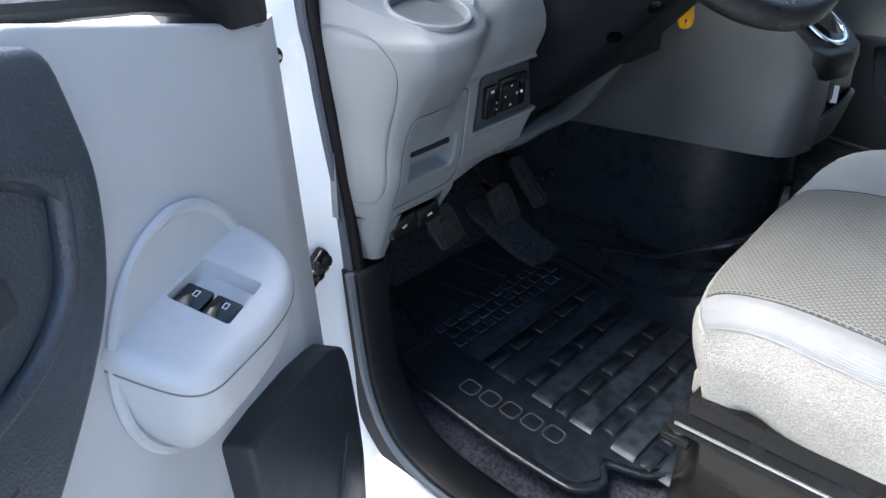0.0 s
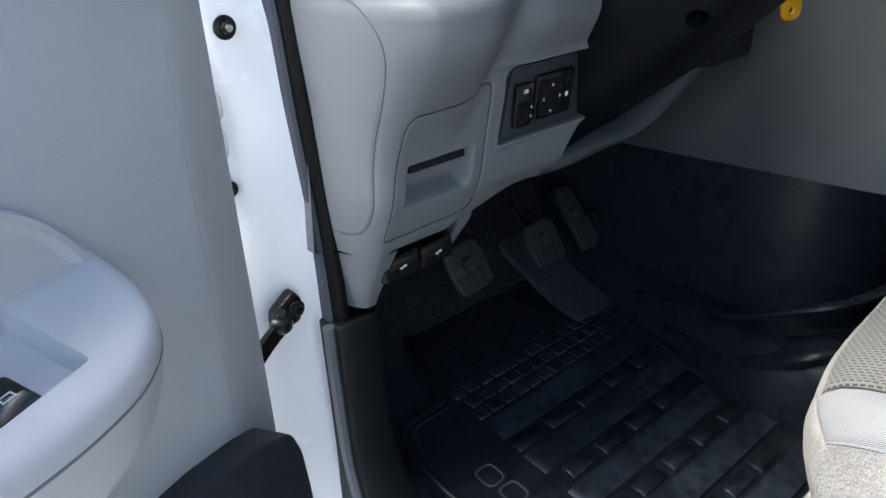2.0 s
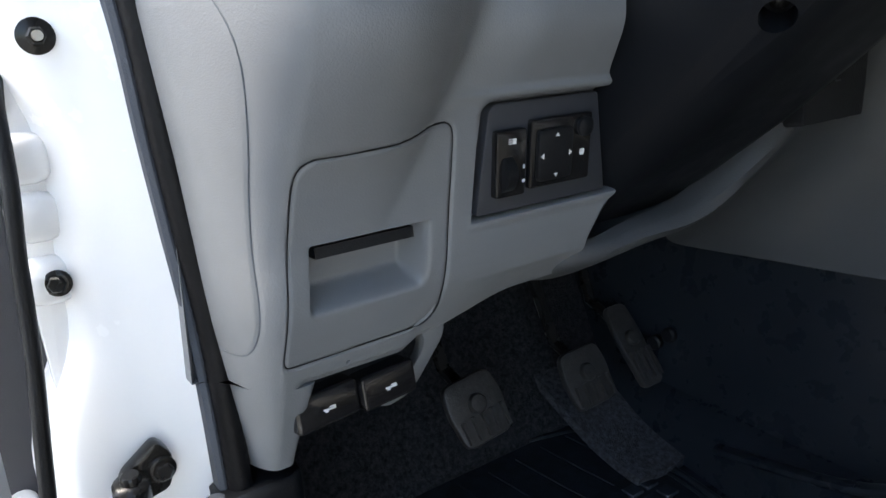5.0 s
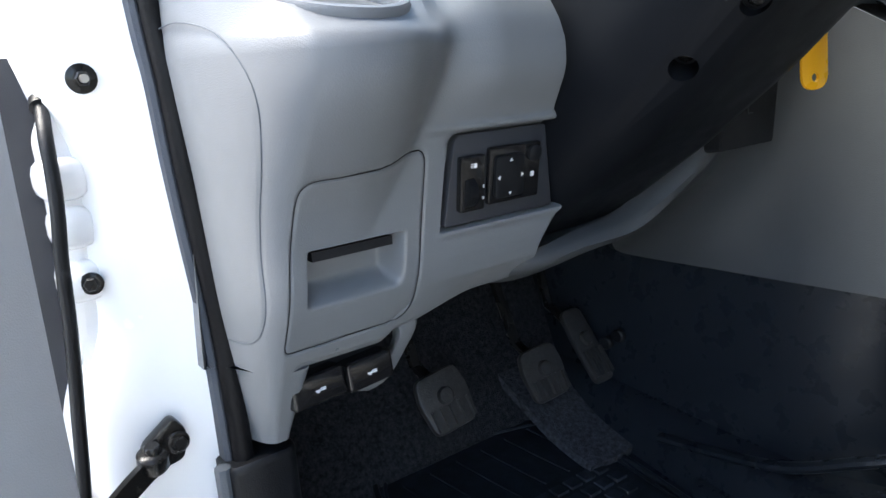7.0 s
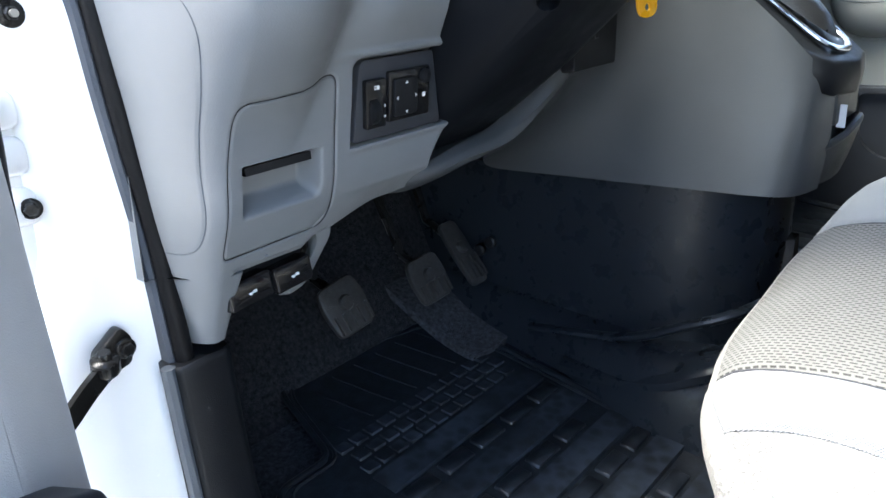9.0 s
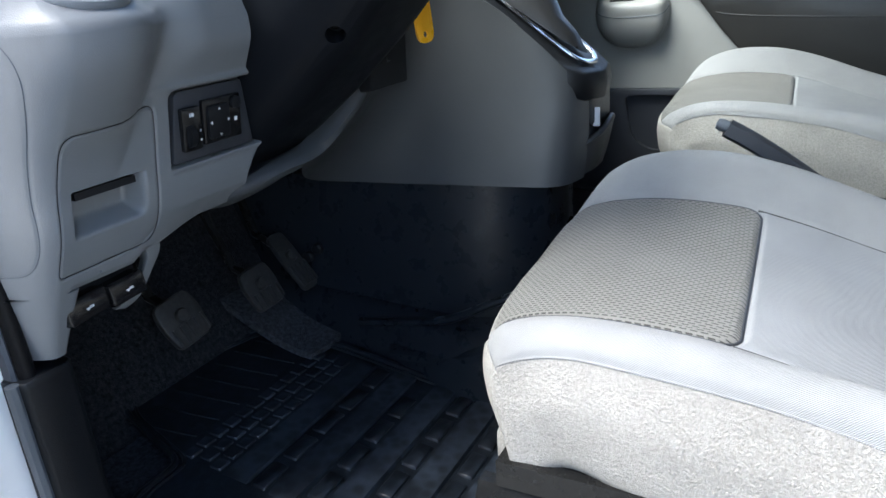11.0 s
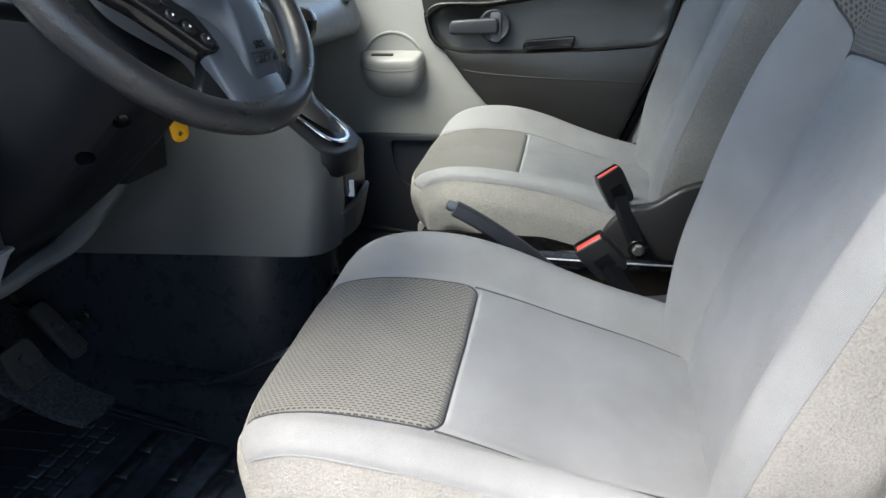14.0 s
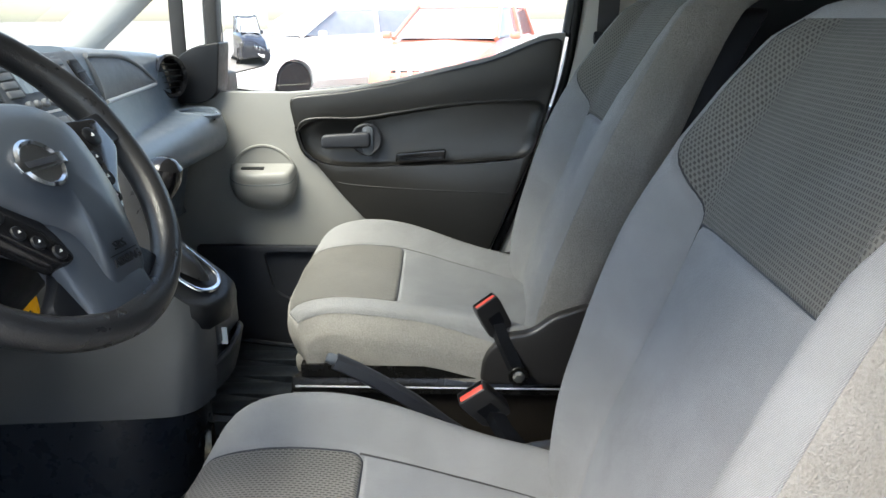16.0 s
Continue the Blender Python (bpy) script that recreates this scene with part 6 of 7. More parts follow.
def back_at(b, w):
    s, m = (1 if b >= 0 else -1), abs(b)
    h = seam_half(w)
    m = m * h / 0.150 if m <= 0.150 else (h + (m - 0.150) * (0.2145 - h) / 0.0645 if m < 0.2145 else m)
    y, z, p, hw = curve_soft(W_K, B_Y, w, 0.9), curve_at(W_K, B_Z, w), curve_soft(W_K, B_P, w, 0.9), curve_soft(W_K, B_W, w, 0.9)
    x, d = curve_at(D_B, D_X, m) * hw, curve_soft(D_B, D_F, m, 0.02)
    if d >= 0:
        f = d * (p + (0.007 + 0.011 * step(2.5, 5.0, w) * step(10.0, 7.5, w) if s > 0 else 0.0))
    else:
        f = d * 0.045
    f -= 0.007 * step(0.168, 0.145, m) * step(2.0, 4.0, w)
    if m > 0.2:
        z -= 0.02 * step(0.2, 0.3, m) * step(7, 10, w)
    return (XC + s * x, y + f, z)


def back_insert(b, w):
    return min(0.150 - abs(b), (w - 4.95) * 0.08)


def back_region(b, w):
    if abs(b) > 0.2145:
        return "back_side_cloth" + ("" if b < 0 else "+")
    if back_insert(b, w) > 0 and w < 8.6:
        return "back_insert"
    if w < 4.95 and abs(b) < 0.150:
        return "back_panel"
    return "back_bolster" + ("" if b < 0 else "+")


def back_groove(b, w):
    e = min(abs(abs(b) - 0.2145) * 0.8, abs(back_insert(b, w)) if 4.6 < w < 8.6 else 1)
    if w < 8.6:
        e = min(e, abs(abs(b) - 0.150))
    g = 0.0070 * math.exp(-(e / 0.0034) ** 2)
    return (0, -g, 0) if g > 1e-4 else None


CLOTH = {"cushion_insert": (M_MESH, "slotted mesh cloth insert"), "cushion_panel": (M_TWILL, "smooth grey cloth centre panel"), "bolster": (M_BOLSTER, "light grey cloth bolsters"),
         "side_cloth": (M_PLUSH, "beige grey plush sides"), "back_insert": (M_RIB, "ribbed slotted mesh cloth insert"), "back_panel": (M_TWILL, "smooth grey cloth lumbar panel"),
         "back_bolster": (M_BOLSTER, "light grey cloth bolster"), "back_side_cloth": (M_PLUSH, "beige grey plush sides")}


def build_seat():
    seat = thing("front_seat", (XC, 0.0, 0.462), "worn grey cloth front seat on a glossy black pedestal", "seat", "front seats")
    av = sorted(set([round(s * q, 4) for s in (-1, 1) for q in fine(0.0, 0.128, 22) + fine(0.130, 0.166, 18) + fine(0.169, 0.2135, 12) + fine(0.2155, 0.2215, 6) + fine(0.226, 0.315, 12)]))
    vv = fine(0.0, 0.303, 40) + fine(0.307, 0.345, 16) + fine(0.348, 0.36, 3) + fine(0.365, 0.501, 28) + fine(0.504, 0.510, 4) + fine(0.515, 0.575, 10)
    cushion = seat_surface(av, vv, cushion_at, cushion_region, cushion_groove, ("side_cloth", "side_cloth+", "cushion_insert", "cushion_panel", "bolster", "bolster+"))
    pad_ = part("cushion", box(XC - 0.180, XC + 0.200, -0.20, 0.265, 0.660, 0.700, 0.012), M_PLUSH, seat)
    for n, bm in cushion.items():
        part(n.rstrip("+"), bm, CLOTH[n.rstrip("+")][0], pad_, CLOTH[n.rstrip("+")][1], sharp=70)
    def sunk(at, groove, pts):
        return [Vector(at(*p)) + (Vector(groove(*p)) if groove(*p) else Vector((0, 0, 0))) + Vector((0, 0.0006, 0.0012)) for p in pts]

    border = [(0.150, 0.505 - 0.01 * k) for k in range(18)] + [(0.150 - 0.016 * (1 - math.cos(q)), 0.3325 - 0.016 * math.sin(q)) for q in fine(0.1, math.pi / 2, 6)]
    border = border + [(0.125 - 0.0178 * k, 0.3165) for k in range(0, 8)]
    border = [(a - 0.010, v) for a, v in border] + [(-a - 0.010, v) for a, v in border[::-1]]
    part("insert_seam", tube(sunk(cushion_at, cushion_groove, border), 0.0012, 6), M_CHAR, pad_, "dark seam round the insert")
    for s in (-1, 1):
        run = [(s * panel_half(v) - seam_shift(v), v) for v in fine(0.02, 0.321, 24)]
        # dark tube that paints the shadow in the panel seam
        part("panel_seam", tube(sunk(cushion_at, cushion_groove, run), 0.0015, 6), M_SEAM_SHADE, pad_)
        part("side_seam", tube(sunk(cushion_at, cushion_groove, [(s * 0.2185, v) for v in fine(0.01, 0.505, 50)]), 0.0009, 6), M_BOLSTER, pad_)
    bv = sorted(set([round(s * q, 4) for s in (-1, 1) for q in fine(0.0, 0.138, 18) + fine(0.142, 0.158, 8) + fine(0.163, 0.21, 12) + fine(0.2125, 0.2165, 4) + fine(0.222, 0.325, 12)]))
    wv_ = fine(0.0, 4.7, 44) + fine(4.75, 5.15, 8) + fine(5.25, 11.0, 50)
    back = seat_surface(bv, wv_, back_at, back_region, back_groove, ("back_side_cloth", "back_side_cloth+", "back_insert", "back_panel", "back_bolster", "back_bolster+"))
    shell = loft([[(XC - w, y - 0.055, z), (XC + w, y - 0.055, z), (XC + w, y - 0.13, z), (XC - w, y - 0.13, z)] for z, y, w in ((0.70, -0.15, 0.16), (0.85, -0.18, 0.195), (1.0, -0.24, 0.20), (1.16, -0.30, 0.19), (1.27, -0.37, 0.15))])
    rest = part("backrest", bevelled(shell, 0.015, 2), M_CHAR, seat)
    for n, bm in back.items():
        part(n.rstrip("+"), bm, CLOTH[n.rstrip("+")][0], rest, CLOTH[n.rstrip("+")][1], sharp=70)
    for s in (-1, 1):
        part("back_seam", tube(sunk(back_at, back_groove, [(s * 0.150, w) for w in fine(0.3, 8.5, 70)]), 0.0015, 6), M_SEAM_SHADE, rest)
        part("edge_seam", tube(sunk(back_at, back_groove, [(s * 0.2145, w) for w in fine(0.3, 9.5, 60)]), 0.0012, 6), M_BOLSTER, rest)
    part("insert_seam", tube(sunk(back_at, back_groove, [(b, 4.95) for b in fine(-0.150, 0.150, 30)]), 0.0018, 6), M_CHAR, rest, "dark seam under the insert")
    # headrest on two posts
    for x in (-0.05, 0.05):
        part("headrest_post", tube([(XC + x, -0.405, 1.29), (XC + x, -0.420, 1.38)], 0.006, 10), M_CHROME, seat)
        part("post_collar", lathe([(0.013, 0), (0.013, 0.008), (0.010, 0.011)], (XC + x, -0.408, 1.305), (0, -0.1, 1), 16), M_BLACK, seat)
    hr = [[(XC + w * math.cos(2 * math.pi * k / 20), -0.425 + dy + t * math.sin(2 * math.pi * k / 20), z) for k in range(20)] for z, w, t, dy in ((1.368, 0.07, 0.03, 0), (1.376, 0.115, 0.048, 0), (1.42, 0.128, 0.055, -0.004), (1.50, 0.122, 0.052, -0.012), (1.545, 0.10, 0.04, -0.018), (1.556, 0.05, 0.02, -0.02))]
    part("headrest", loft(hr), M_BOLSTER, seat, "grey cloth headrest", sharp=60)
    # frame rails, recliner covers and pedestal
    for s in (-1, 1):
        x = XC + s * 0.207
        part("frame_rail", loft([[(x - 0.010, y, 0.676), (x + 0.010, y, 0.676), (x + 0.010, y, 0.698), (x - 0.010, y, 0.698)] for y in (0.245, -0.22)]), M_BLACKMETAL, seat, "black enamelled steel rail")
        part("slide_rail", loft([[(x - 0.016, y, 0.650), (x + 0.016, y, 0.650), (x + 0.016, y, 0.660), (x + 0.006, y, 0.674), (x - 0.006, y, 0.674), (x - 0.016, y, 0.660)] for y in (0.262, -0.26)]), M_BLACKMETAL, seat, "black enamelled steel slide")
        # thin steel tube that paints the glint on the slide's edge
        part("rail_highlight", tube([(x + s * 0.016, 0.255, 0.661), (x + s * 0.016, -0.25, 0.661)], 0.002, 6), M_STEEL, seat, "painted highlight along the edge of the slide")
        side = rounded([(-0.057, 0.668), (-0.062, 0.720), (-0.097, 0.758), (-0.142, 0.764), (-0.177, 0.793), (-0.24, 0.815), (-0.28, 0.77), (-0.26, 0.668)], 0.018)
        cover = part("recliner_cover", prism(side, axes((x, 0, 0), (0, 1, 0), (0, 0, 1)), -0.012 + s * 0.008, 0.012 + s * 0.008, 0.006, 3), M_BUCKLE, seat, "gloss black recliner cover")
        if s > 0:
            bolt((x + s * 0.02, -0.108, 0.692), (s, 0, 0), 0.0075, cover, washer=1.5)
    part("mount_tab", box(-0.560, -0.520, 0.236, 0.268, 0.636, 0.645, 0.002), M_BLACKMETAL, seat)
    bolt((-0.541, 0.252, 0.646), (-0.1, 0.1, 1), 0.0075, seat, "pedestal_bolt", 1.6)
    rim = [(-0.205, -0.27), (0.205, -0.27), (0.205, 0.235), (0.16, 0.272), (-0.16, 0.272), (-0.205, 0.235)]
    ped = loft([[(XC + a * k, b * k, z) for a, b in rim] for z, k in ((0.455, 1.03), (0.60, 1.0), (0.640, 1.0), (0.648, 0.97))])
    part("pedestal", bevelled(ped, 0.006, 2), M_BASE, seat, "glossy black sheet steel pedestal")
    part("cross_bar", tube([(XC - 0.2, 0.235, 0.688), (XC + 0.2, 0.235, 0.688)], 0.010, 10), M_BLACKMETAL, seat)
    return seat


driver_seat = build_seat()
passenger_seat = copy_thing(driver_seat, pose(0.380, 0.012, 0.495))
passenger_seat["label"] = "grey cloth passenger seat on a black pedestal"
driver_seat["label"] = "worn grey cloth driver's seat on a glossy black pedestal"
solo("seat_riser", box(0.380 - 0.20, 0.380 + 0.20, -0.27, 0.25, 0.44, 0.492, 0.004), M_BLACKMETAL, "black steel riser under the passenger seat", "seat mount")


# ---- seat belt buckles ----
def buckle(name_label, top_l, top_r, foot, side):
    """A buckle with a red release button on a black stalk."""
    tl, tr, ft = Vector(top_l), Vector(top_r), Vector(foot)
    mid = (tl + tr) / 2
    ax = (mid - ft).normalized()
    wid = (tr - tl)
    u = (wid - wid.dot(ax) * ax).normalized()
    b = thing("seat_belt_buckle", ft, name_label, "seat belt buckle", "seat belt buckles")
    head = (ax + Vector((-0.40, 0, 0))).normalized()
    m = axes(mid, (u - u.dot(head) * head).normalized(), head)
    hw = 0.0225
    bod = prism(rounded([(-hw * 0.9, 0), (hw * 0.9, 0), (hw, -0.012), (hw * 0.98, -0.060), (hw * 0.8, -0.068), (-hw * 0.8, -0.068), (-hw * 0.98, -0.060), (-hw, -0.012)], 0.003), m, -0.0095, 0.0095, 0.0025, 3)
    bod = cut(bod, prism([(-hw + 0.004, -0.008), (hw - 0.004, -0.008), (hw - 0.004, 0.01), (-hw + 0.004, 0.01)], m, -0.0072, 0.0072))
    part("body", bod, M_BUCKLE, b)
    part("release_button", prism(rounded([(-hw + 0.0045, -0.012), (hw - 0.0045, -0.012), (hw - 0.0045, -0.0006), (-hw + 0.0045, -0.0006)], 0.002), m, -0.0020, 0.0068, 0.0012), M_RED_PLASTIC, b, "red release button")
    part("tongue_slot", prism([(-hw + 0.005, -0.010), (hw - 0.005, -0.010), (hw - 0.005, -0.004), (-hw + 0.005, -0.004)], m, -0.0068, -0.0024), M_BLACK, b)
    for d0, d1 in ((0.0092, 0.0099), (-0.0099, -0.0092)):
        part("label_plate", prism(rounded([(-0.011, -0.050), (0.012, -0.050), (0.012, -0.028), (-0.011, -0.028)], 0.002), m, d0, d1), M_BLACK, b)
    part("stalk", sweep([mid - head * 0.05, mid - ax * 0.075, ft - ax * 0.012], [(-0.010, -0.008), (0.010, -0.008), (0.010, 0.008), (-0.010, 0.008)]), M_BLACK, b)
    part("eye_plate", disc(ft - Vector((side * -0.004, 0, 0)), (side, 0, 0), 0.017, 0.006, 0.001), M_BLACKMETAL, b)
    bolt(ft + Vector((side * 0.006, 0, 0)), (side, 0, 0), 0.009, b, washer=1.5)


buckle("black buckle with red button on the passenger seat's inner side", (0.158, -0.032, 0.841), (0.175, -0.071, 0.857), (0.143, -0.109, 0.728), -1)
buckle("black buckle with red button beside the driver's seat", (-0.104, -0.012, 0.815), (-0.106, -0.045, 0.844), (-0.100, -0.115, 0.715), 1)

# ---- handbrake ----
hb = thing("handbrake_lever", (-0.02, -0.10, 0.60), "dark grey handbrake lever with press button between the seats", "handbrake")
path = [(-0.068, 0.152, 0.853), (-0.062, 0.115, 0.831), (-0.050, 0.055, 0.787), (-0.040, 0.0, 0.738), (-0.030, -0.06, 0.690), (-0.02, -0.12, 0.65)]
part("grip", sweep(smooth_loop(path[:5], 5, False), [(-0.0095, -0.007), (-0.005, -0.0105), (0.005, -0.0105), (0.0095, -0.007), (0.0085, 0.007), (0.004, 0.0105), (-0.004, 0.0105), (-0.0085, 0.007)]), M_CHAR, hb)
part("button", lathe([(0.007, -0.01), (0.0075, 0.006), (0.006, 0.011), (0.001, 0.012)], (-0.067, 0.153, 0.854), (-0.14, 0.9, 0.4), 16), M_DARKGREY, hb)
part("lever_arm", tube([path[4], path[5], (-0.015, -0.16, 0.60)], 0.010, 10), M_BLACKMETAL, hb)
part("base", bevelled(box(-0.06, 0.03, -0.24, 0.0, 0.585, 0.64), 0.012, 2), M_BLACK, hb)


# ---- pedals ----
def pedal(label, c, w, h, tilt, bend, arm_top):
    p = thing("pedal", c, label, "pedal", "pedals")
    m = axes(c, (1, 0, bend), (0, math.sin(tilt), math.cos(tilt)))
    pad_b = prism(rounded([(-w * 0.42, -h), (w * 0.42, -h), (w * 0.5, h * 0.2), (w * 0.42, h), (-w * 0.42, h), (-w * 0.5, h * 0.2)], 0.010), m, -0.006, 0.004, 0.003)
    pd = part("pad", pad_b, M_PEDAL, p, "ribbed black rubber pad")
    n = max(4, int(w / 0.011))
    for k in range(n):
        a = -w * 0.36 + w * 0.72 * k / (n - 1)
        part("rib", prism([(a - 0.0017, -h * 0.85), (a + 0.0017, -h * 0.85), (a + 0.0017, -h * 0.15), (a - 0.0017, -h * 0.15)], m, 0.0035, 0.0085), M_PEDAL, pd)
    part("boss", lathe([(0.010, 0.003), (0.010, 0.006), (0.008, 0.009), (0.004, 0.010), (0.0005, 0.0095)], m @ Vector((0, h * 0.15, 0)), m.to_3x3() @ Vector((0, 0, 1)), 14), M_PEDAL, pd)
    part("arm", tube([m @ Vector((0, h * 0.5, -0.006)), m @ Vector((0, h * 1.4, -0.03)), arm_top], 0.008, 8, 0.005), M_BLACKMETAL, p)


pedal("worn black clutch pedal with ribbed rubber pad", (-0.386, 0.745, 0.662), 0.064, 0.032, radians(28), 0.12, (-0.40, 0.86, 0.84))
pedal("worn black brake pedal with ribbed rubber pad", (-0.232, 0.752, 0.642), 0.064, 0.032, radians(28), 0.05, (-0.235, 0.88, 0.84))
pedal("narrow black accelerator pedal", (-0.128, 0.778, 0.640), 0.040, 0.052, radians(38), 0.0, (-0.115, 0.90, 0.80))

# ---- floor mat ----
mat = thing("floor_mat", (-0.35, 0.55, floor_z(0.55)), "black ribbed rubber floor mat with raised edge", "floor mat")
mz = lambda x, y: 0.474 + 0.13 * (y - 0.40)
edge = rounded([(-0.563, 0.655), (-0.563, 0.480), (-0.553, 0.372), (-0.516, 0.350), (-0.486, 0.374), (-0.466, 0.320), (-0.30, 0.20), (-0.17, 0.20), (-0.160, 0.40), (-0.145, 0.70), (-0.15, 0.83), (-0.392, 0.888), (-0.432, 0.835), (-0.468, 0.704), (-0.545, 0.704)], [0.03, 0.05, 0.02, 0.015, 0.015, 0.015, 0.02, 0.02, 0.03, 0.03, 0.04, 0.04, 0.02, 0.02, 0.02], 5)
bm = bmesh.new()
tops = [bm.verts.new((p.x, p.y, mz(p.x, p.y))) for p in edge]
bots = [bm.verts.new((p.x, p.y, mz(p.x, p.y) - 0.007)) for p in edge]
bm.faces.new(tops)
bm.faces.new(bots[::-1])
for i in range(len(edge)):
    bm.faces.new((tops[i], bots[i], bots[(i + 1) % len(edge)], tops[(i + 1) % len(edge)]))
part("sheet", bm, M_MAT, mat)
rim_path = [Vector((p.x, p.y, mz(p.x, p.y) + 0.002)) for p in edge]
part("raised_edge", tube(rim_path + rim_path[:1], 0.0042, 8), M_MAT, mat)
inner = [Vector((lerp(p.x, -0.33, 0.05), lerp(p.y, 0.55, 0.05), mz(0, lerp(p.y, 0.55, 0.05)) + 0.001)) for p in edge]
part("inner_edge", tube(inner + inner[:1], 0.0025, 6), M_MAT, mat)
# broad cross strips with rounded left ends; small pads fill the gaps between them
strips = [(0.278 + 0.0668 * k, 0.0375) for k in range(6)]
for k, (y, w) in enumerate(strips):
    h = 0.0075 - 0.0007 * k
    x0, rows_ = -0.457, []
    for x, q in ((x0, 0.0), (x0 + 0.004, 0.55), (x0 + 0.012, 0.9), (x0 + 0.03, 1.0), (-0.30, 1.0), (-0.168, 1.0)):
        rows_.append([(x, y, mz(0, y) - 0.002), (x, y + 0.001, mz(0, y) + h * q), (x, y + w * 0.5, mz(0, y + w * 0.5) + h * q * 0.92), (x, y + w - 0.002, mz(0, y + w) + h * q * 0.6), (x, y + w, mz(0, y + w) - 0.002)])
    part("rib", loft(rows_), M_MAT_WORN, mat)
    yn, hw_ = y + w + 0.0146, 0.0098
    for i in range(5):
        x = -0.432 + 0.0595 * i + (0.018 if k % 2 else 0.0)
        if x < -0.185 and k < 5:
            part("tab", bevelled(loft([[(x - 0.024, y_, mz(0, y_) - 0.002), (x + 0.024, y_, mz(0, y_) - 0.002), (x + 0.0225, y_, mz(0, y_) + 0.0036), (x - 0.0225, y_, mz(0, y_) + 0.0036)] for y_ in (yn - hw_, yn + hw_)]), 0.0012, 1), M_MAT, mat)
# rows of small worn blocks, then faint drain channels
for r, y in enumerate((0.662, 0.684, 0.706)):
    for i in range(12):
        x = -0.446 + 0.0235 * i + 0.007 * (r % 2)
        part("block", box(x - 0.0092, x + 0.0092, y - 0.0085, y + 0.0085, mz(0, y) - 0.003, mz(0, y) + 0.0026, 0.001, 1), M_MAT_WORN, mat)
for i in range(7):
    x = -0.42 + 0.04 * i
    part("channel", tube([(x, 0.725, mz(0, 0.725) - 0.0005), (x - 0.008, 0.76, mz(0, 0.76) - 0.0005), (x - 0.02, 0.82, mz(0, 0.82) - 0.0005)], 0.002, 6), M_MAT, mat)
# worn moulded lettering, kept as plain marks
for k in range(5):
    x, y = -0.508 + 0.004 * k, 0.586 - 0.0345 * k
    ring_ = [Vector((p[0], p[1], mz(0, p[1]) + 0.0005)) for p in rounded([(x - 0.013, y - 0.0135), (x + 0.013, y - 0.0135), (x + 0.013, y + 0.0135), (x - 0.013, y + 0.0135)], 0.009, 4)]
    part("moulded_mark", tube(ring_ + ring_[:1], 0.0016, 6), M_PRINT_GREY, mat)
solo("heel_carpet", patch([[(-0.200, 0.706, 0.524), (-0.15, 0.700, 0.524), (-0.085, 0.705, 0.528)], [(-0.205, 0.77, 0.545), (-0.15, 0.77, 0.545), (-0.085, 0.78, 0.545)], [(-0.21, 0.87, 0.60), (-0.15, 0.87, 0.60), (-0.085, 0.87, 0.60)]], 5, 5, 0.012), M_CARPET, "raised grey carpet pad in front of the pedals", "carpet")
pm = thing("floor_mat", (0.35, 0.5, 0.46), "black ribbed rubber mat in the passenger footwell", "floor mat")
part("sheet", prism(rounded([(0.16, 0.25), (0.66, 0.25), (0.66, 0.62), (0.16, 0.62)], 0.03), axes((0, 0, 0.482), (1, 0, 0), (0, 1, 0.12)), -0.004, 0.003, 0.002), M_MAT, pm)
part("raised_edge", tube([Vector((p.x, p.y, 0.490 + 0.12 * p.y)) for p in rounded([(0.17, 0.26), (0.65, 0.26), (0.65, 0.61), (0.17, 0.61)], 0.03)], 0.006, 8), M_MAT, pm)
for k in range(5):
    part("rib", box(0.24 + 0.08 * k, 0.29 + 0.08 * k, 0.30, 0.54, 0.515, 0.545, 0.002), M_MAT, pm)
solo("scuff_strip", box(0.655, 0.685, 0.2, 0.62, 0.47, 0.525, 0.006), M_GREY, "grey plastic door sill strip on the passenger side", "trim", kind="structure")


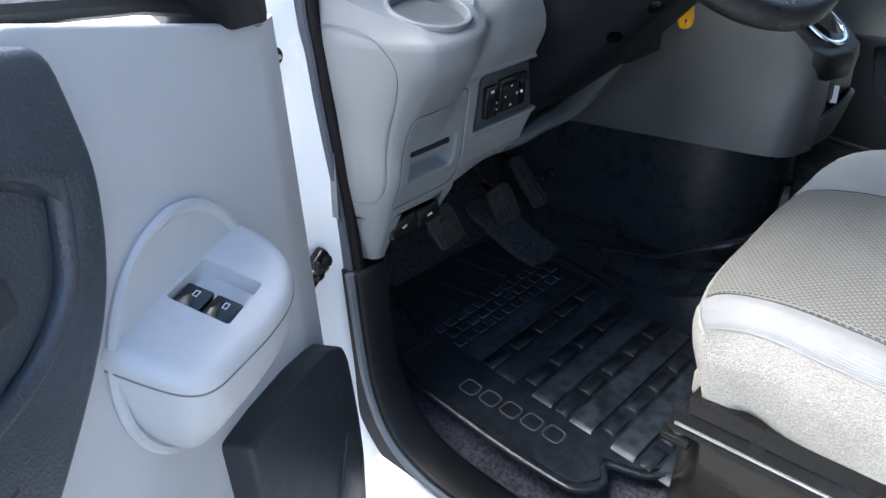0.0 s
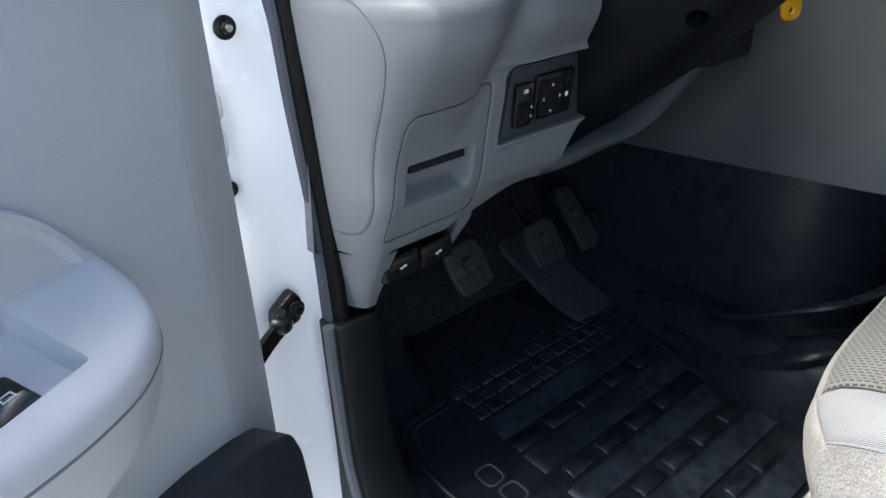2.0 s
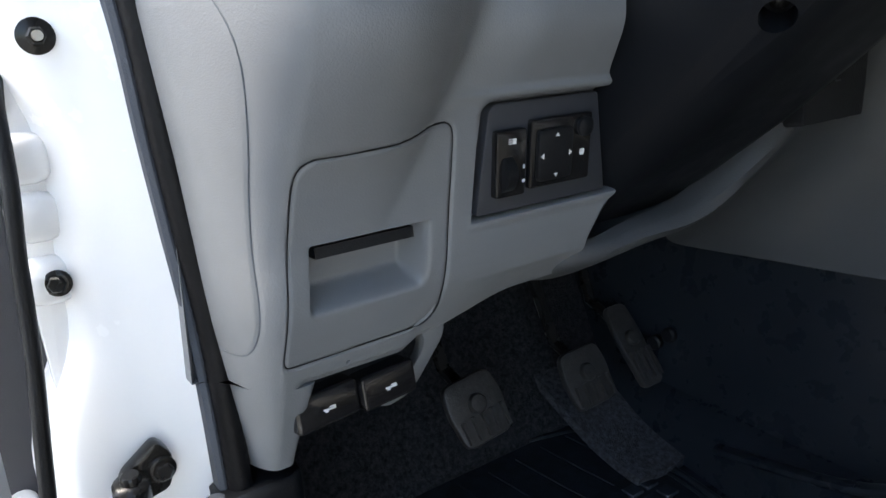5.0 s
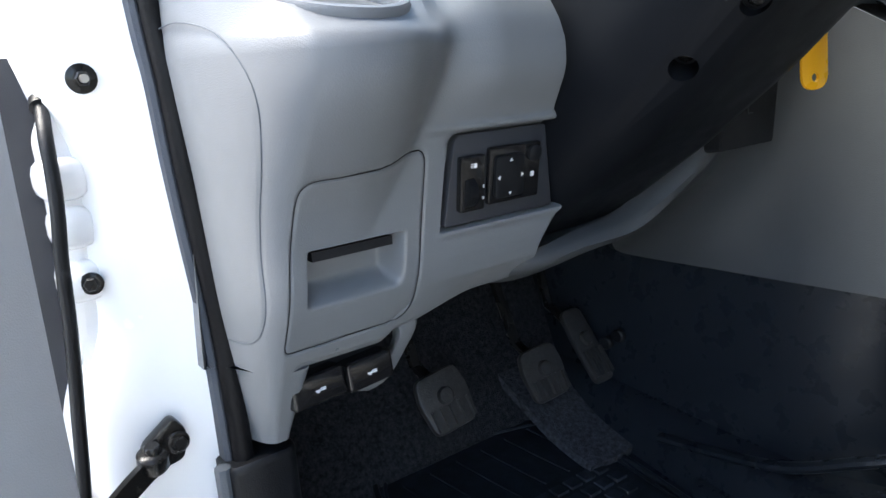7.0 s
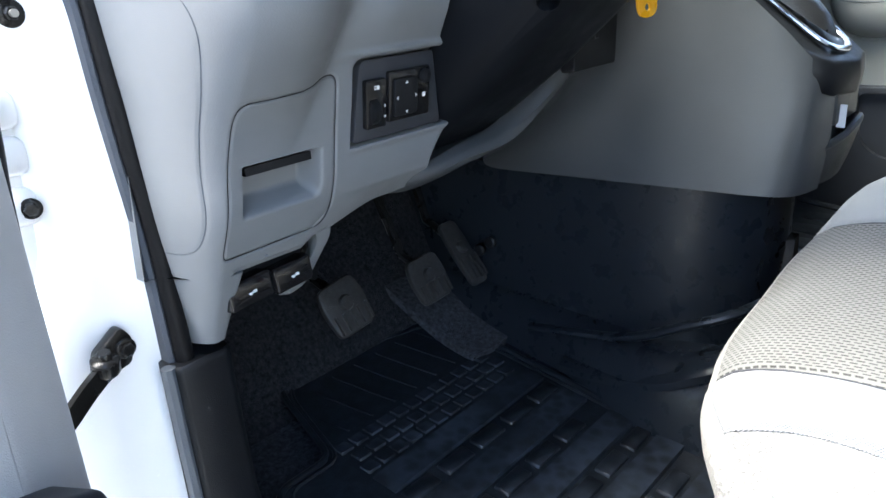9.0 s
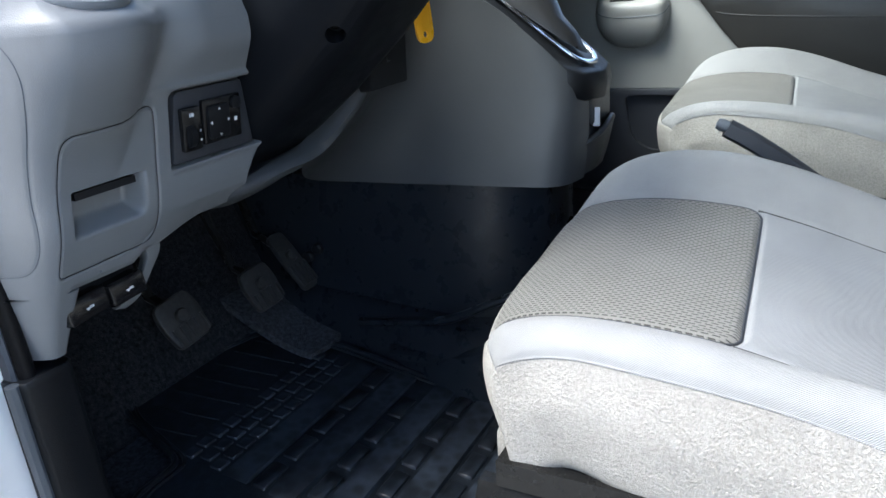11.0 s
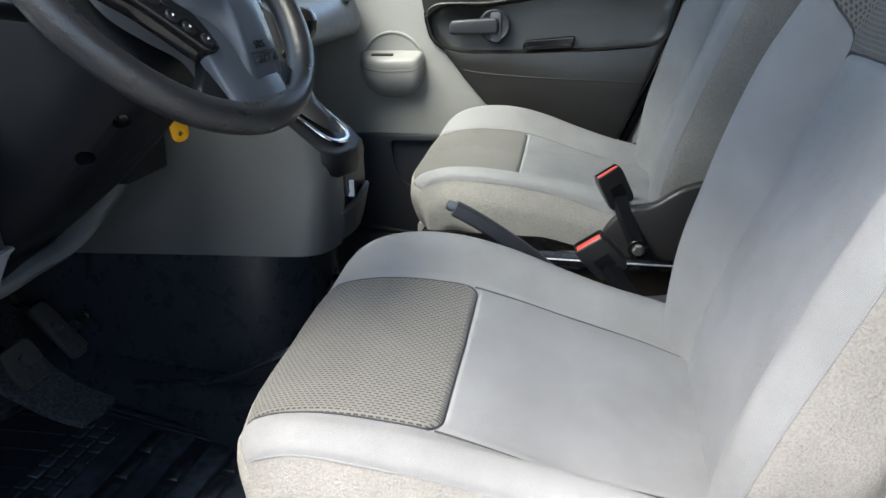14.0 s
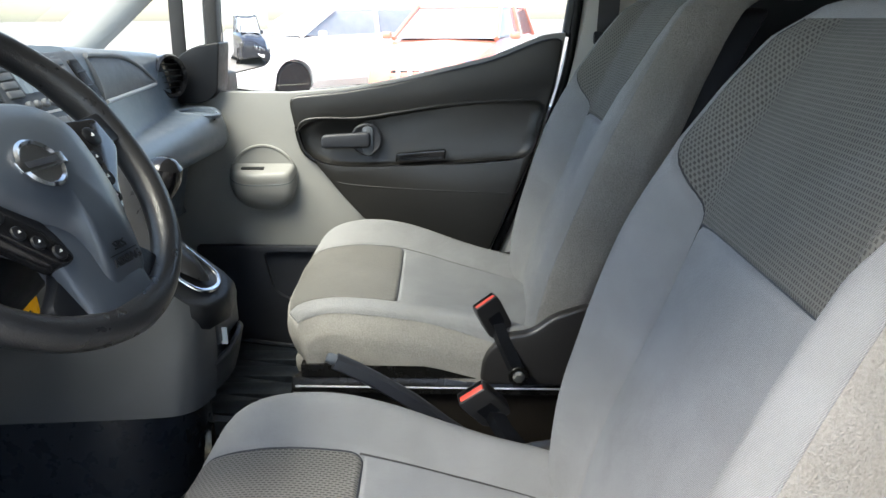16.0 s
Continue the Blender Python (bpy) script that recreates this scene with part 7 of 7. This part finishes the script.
# ---- parked cars across the lane ----
def parked_car(label, at, turn, paint_mat, tall=0.0):
    """A hatchback: body lofted along its length, glasshouse, wheels, lamps."""
    car = thing("parked_car", at, label, "car", "parked cars")
    M = pose(*at, 0, 0, turn)
    st = [(2.05, 0.60, 0.28, 0.62), (1.98, 0.76, 0.22, 0.74), (1.75, 0.84, 0.20, 0.86), (1.2, 0.86, 0.20, 0.97), (0.85, 0.87, 0.20, 1.02), (0.0, 0.88, 0.20, 1.04), (-1.2, 0.88, 0.20, 1.06), (-1.8, 0.84, 0.22, 1.06), (-2.0, 0.76, 0.28, 1.00)]
    rings = []
    for x, w, z0, z1 in st:
        z1 += tall * 0.6
        ring = [(-w * 0.9, z0), (-w, z0 + 0.12), (-w, lerp(z0, z1, 0.6)), (-w * 0.97, z1 - 0.08), (-w * 0.86, z1), (0, z1 + 0.03), (w * 0.86, z1), (w * 0.97, z1 - 0.08), (w, lerp(z0, z1, 0.6)), (w, z0 + 0.12), (w * 0.9, z0)]
        rings.append([M @ Vector((x, y, z)) for y, z in ring])
    body = loft(rings)
    arches = []
    for wx in (1.28, -1.28):
        for s in (-1, 1):
            arches.append(lathe([(0.36, -0.16), (0.36, 0.16)], M @ Vector((wx, s * 0.84, 0.32)), M.to_3x3() @ Vector((0, 1, 0)), 28))
    part("body", cut(body, *arches), paint_mat, car, sharp=30)
    zb = 1.03 + tall * 0.6
    cab = [[(1.05, -0.74, zb), (1.05, 0.74, zb), (-1.85, 0.72, zb), (-1.85, -0.72, zb)], [(0.30, -0.62, zb + 0.42 + tall), (0.30, 0.62, zb + 0.42 + tall), (-1.55, 0.60, zb + 0.44 + tall), (-1.55, -0.60, zb + 0.44 + tall)]]
    part("glasshouse", bevelled(loft([[M @ Vector(p) for p in r] for r in cab]), 0.03, 2), M_CARGLASS, car, "dark glass")
    roof = [[(0.34, -0.63, zb + 0.41 + tall), (0.34, 0.63, zb + 0.41 + tall), (-1.58, 0.61, zb + 0.43 + tall), (-1.58, -0.61, zb + 0.43 + tall)], [(0.20, -0.56, zb + 0.48 + tall), (0.20, 0.56, zb + 0.48 + tall), (-1.45, 0.54, zb + 0.49 + tall), (-1.45, -0.54, zb + 0.49 + tall)]]
    part("roof", bevelled(loft([[M @ Vector(p) for p in r] for r in roof]), 0.02, 2), paint_mat, car)
    for s in (-1, 1):
        for a, b in (((1.05, 0.745), (0.30, 0.625)), ((-0.55, 0.742), (-0.60, 0.622)), ((-1.82, 0.725), (-1.55, 0.605))):
            part("pillar", tube([M @ Vector((a[0], s * a[1], zb)), M @ Vector((b[0], s * b[1], zb + 0.43 + tall))], 0.035, 8), paint_mat, car)
        part("mirror", bevelled(turned(box(0.72, 0.82, s * 0.95 - 0.075, s * 0.95 + 0.075, zb - 0.01, zb + 0.09), M), 0.03, 2), paint_mat, car)
        lamp = [(1.93, s * 0.52, 0.68), (1.86, s * 0.74, 0.70), (1.62, s * 0.845, 0.80), (1.75, s * 0.70, 0.84), (1.95, s * 0.50, 0.76)]
        bmx = bmesh.new()
        bmx.faces.new([bmx.verts.new(M @ (Vector(p) + Vector((0.03, s * 0.015, tall * 0.3)))) for p in lamp])
        bmesh.ops.solidify(bmx, geom=bmx.faces[:], thickness=0.03)
        part("headlamp", bmx, M_CHROME, car, "clear headlamp")
    for wx in (1.28, -1.28):
        for s in (-1, 1):
            o, axv = M @ Vector((wx, s * 0.74, 0.32)), M.to_3x3() @ Vector((0, s, 0))
            tyre = part("wheel", lathe([(0.20, -0.10), (0.29, -0.10), (0.32, -0.07), (0.32, 0.07), (0.29, 0.10), (0.21, 0.10)], o, axv, 32), M_TYRE, car, "black tyre")
            part("rim", lathe([(0.205, 0.05), (0.20, 0.085), (0.12, 0.075), (0.06, 0.09), (0.001, 0.09)], o, axv, 24), M_CHROME, tyre)
    part("grille", prism(rounded([(-0.45, 0.50), (0.45, 0.50), (0.42, 0.66), (-0.42, 0.66)], 0.03), M @ axes((2.0, 0, tall * 0.4), (0, 1, 0), (0, 0, 1)), 0.0, 0.05, 0.01), M_GLOSS, car)
    for k in range(5):
        part("grille_bar", turned(box(2.04, 2.065, -0.34 + 0.16 * k, -0.28 + 0.16 * k, 0.50 + tall * 0.4, 0.66 + tall * 0.4, 0.006), M), M_CHROME, car)
    part("plate", turned(box(2.06, 2.075, -0.24, 0.24, 0.34, 0.44, 0.004), M), M_PRINT, car)
    return car


solo("footwell_liner", patch([[(-0.155, 0.25, 0.478), (-0.12, 0.25, 0.482), (-0.07, 0.25, 0.50)], [(-0.152, 0.5, 0.490), (-0.11, 0.5, 0.495), (-0.06, 0.5, 0.505)], [(-0.146, 0.70, 0.512), (-0.10, 0.705, 0.518), (-0.05, 0.71, 0.522)]], 4, 4, 0.01), M_TUNNEL, "smooth black vinyl footwell liner beside the tunnel", "floor liner", kind="structure")
parked_car("white hatchback parked across the lane", (12.7, 2.5, 0), 135, M_WHITE)
parked_car("glossy red hatchback parked facing the van", (10.6, 0.05, 0), 165, M_RED)
parked_car("silver white estate car parked beyond the lane", (14.5, -4.5, 0), 190, M_WHITE, 0.1)
parked_car("black off-road car parked behind the van", (2.1, -9.5, 0), 80, M_DARKCAR, 0.2)
parked_car("white car parked ahead of the van", (9.5, 9.0, 0), 190, M_WHITE)
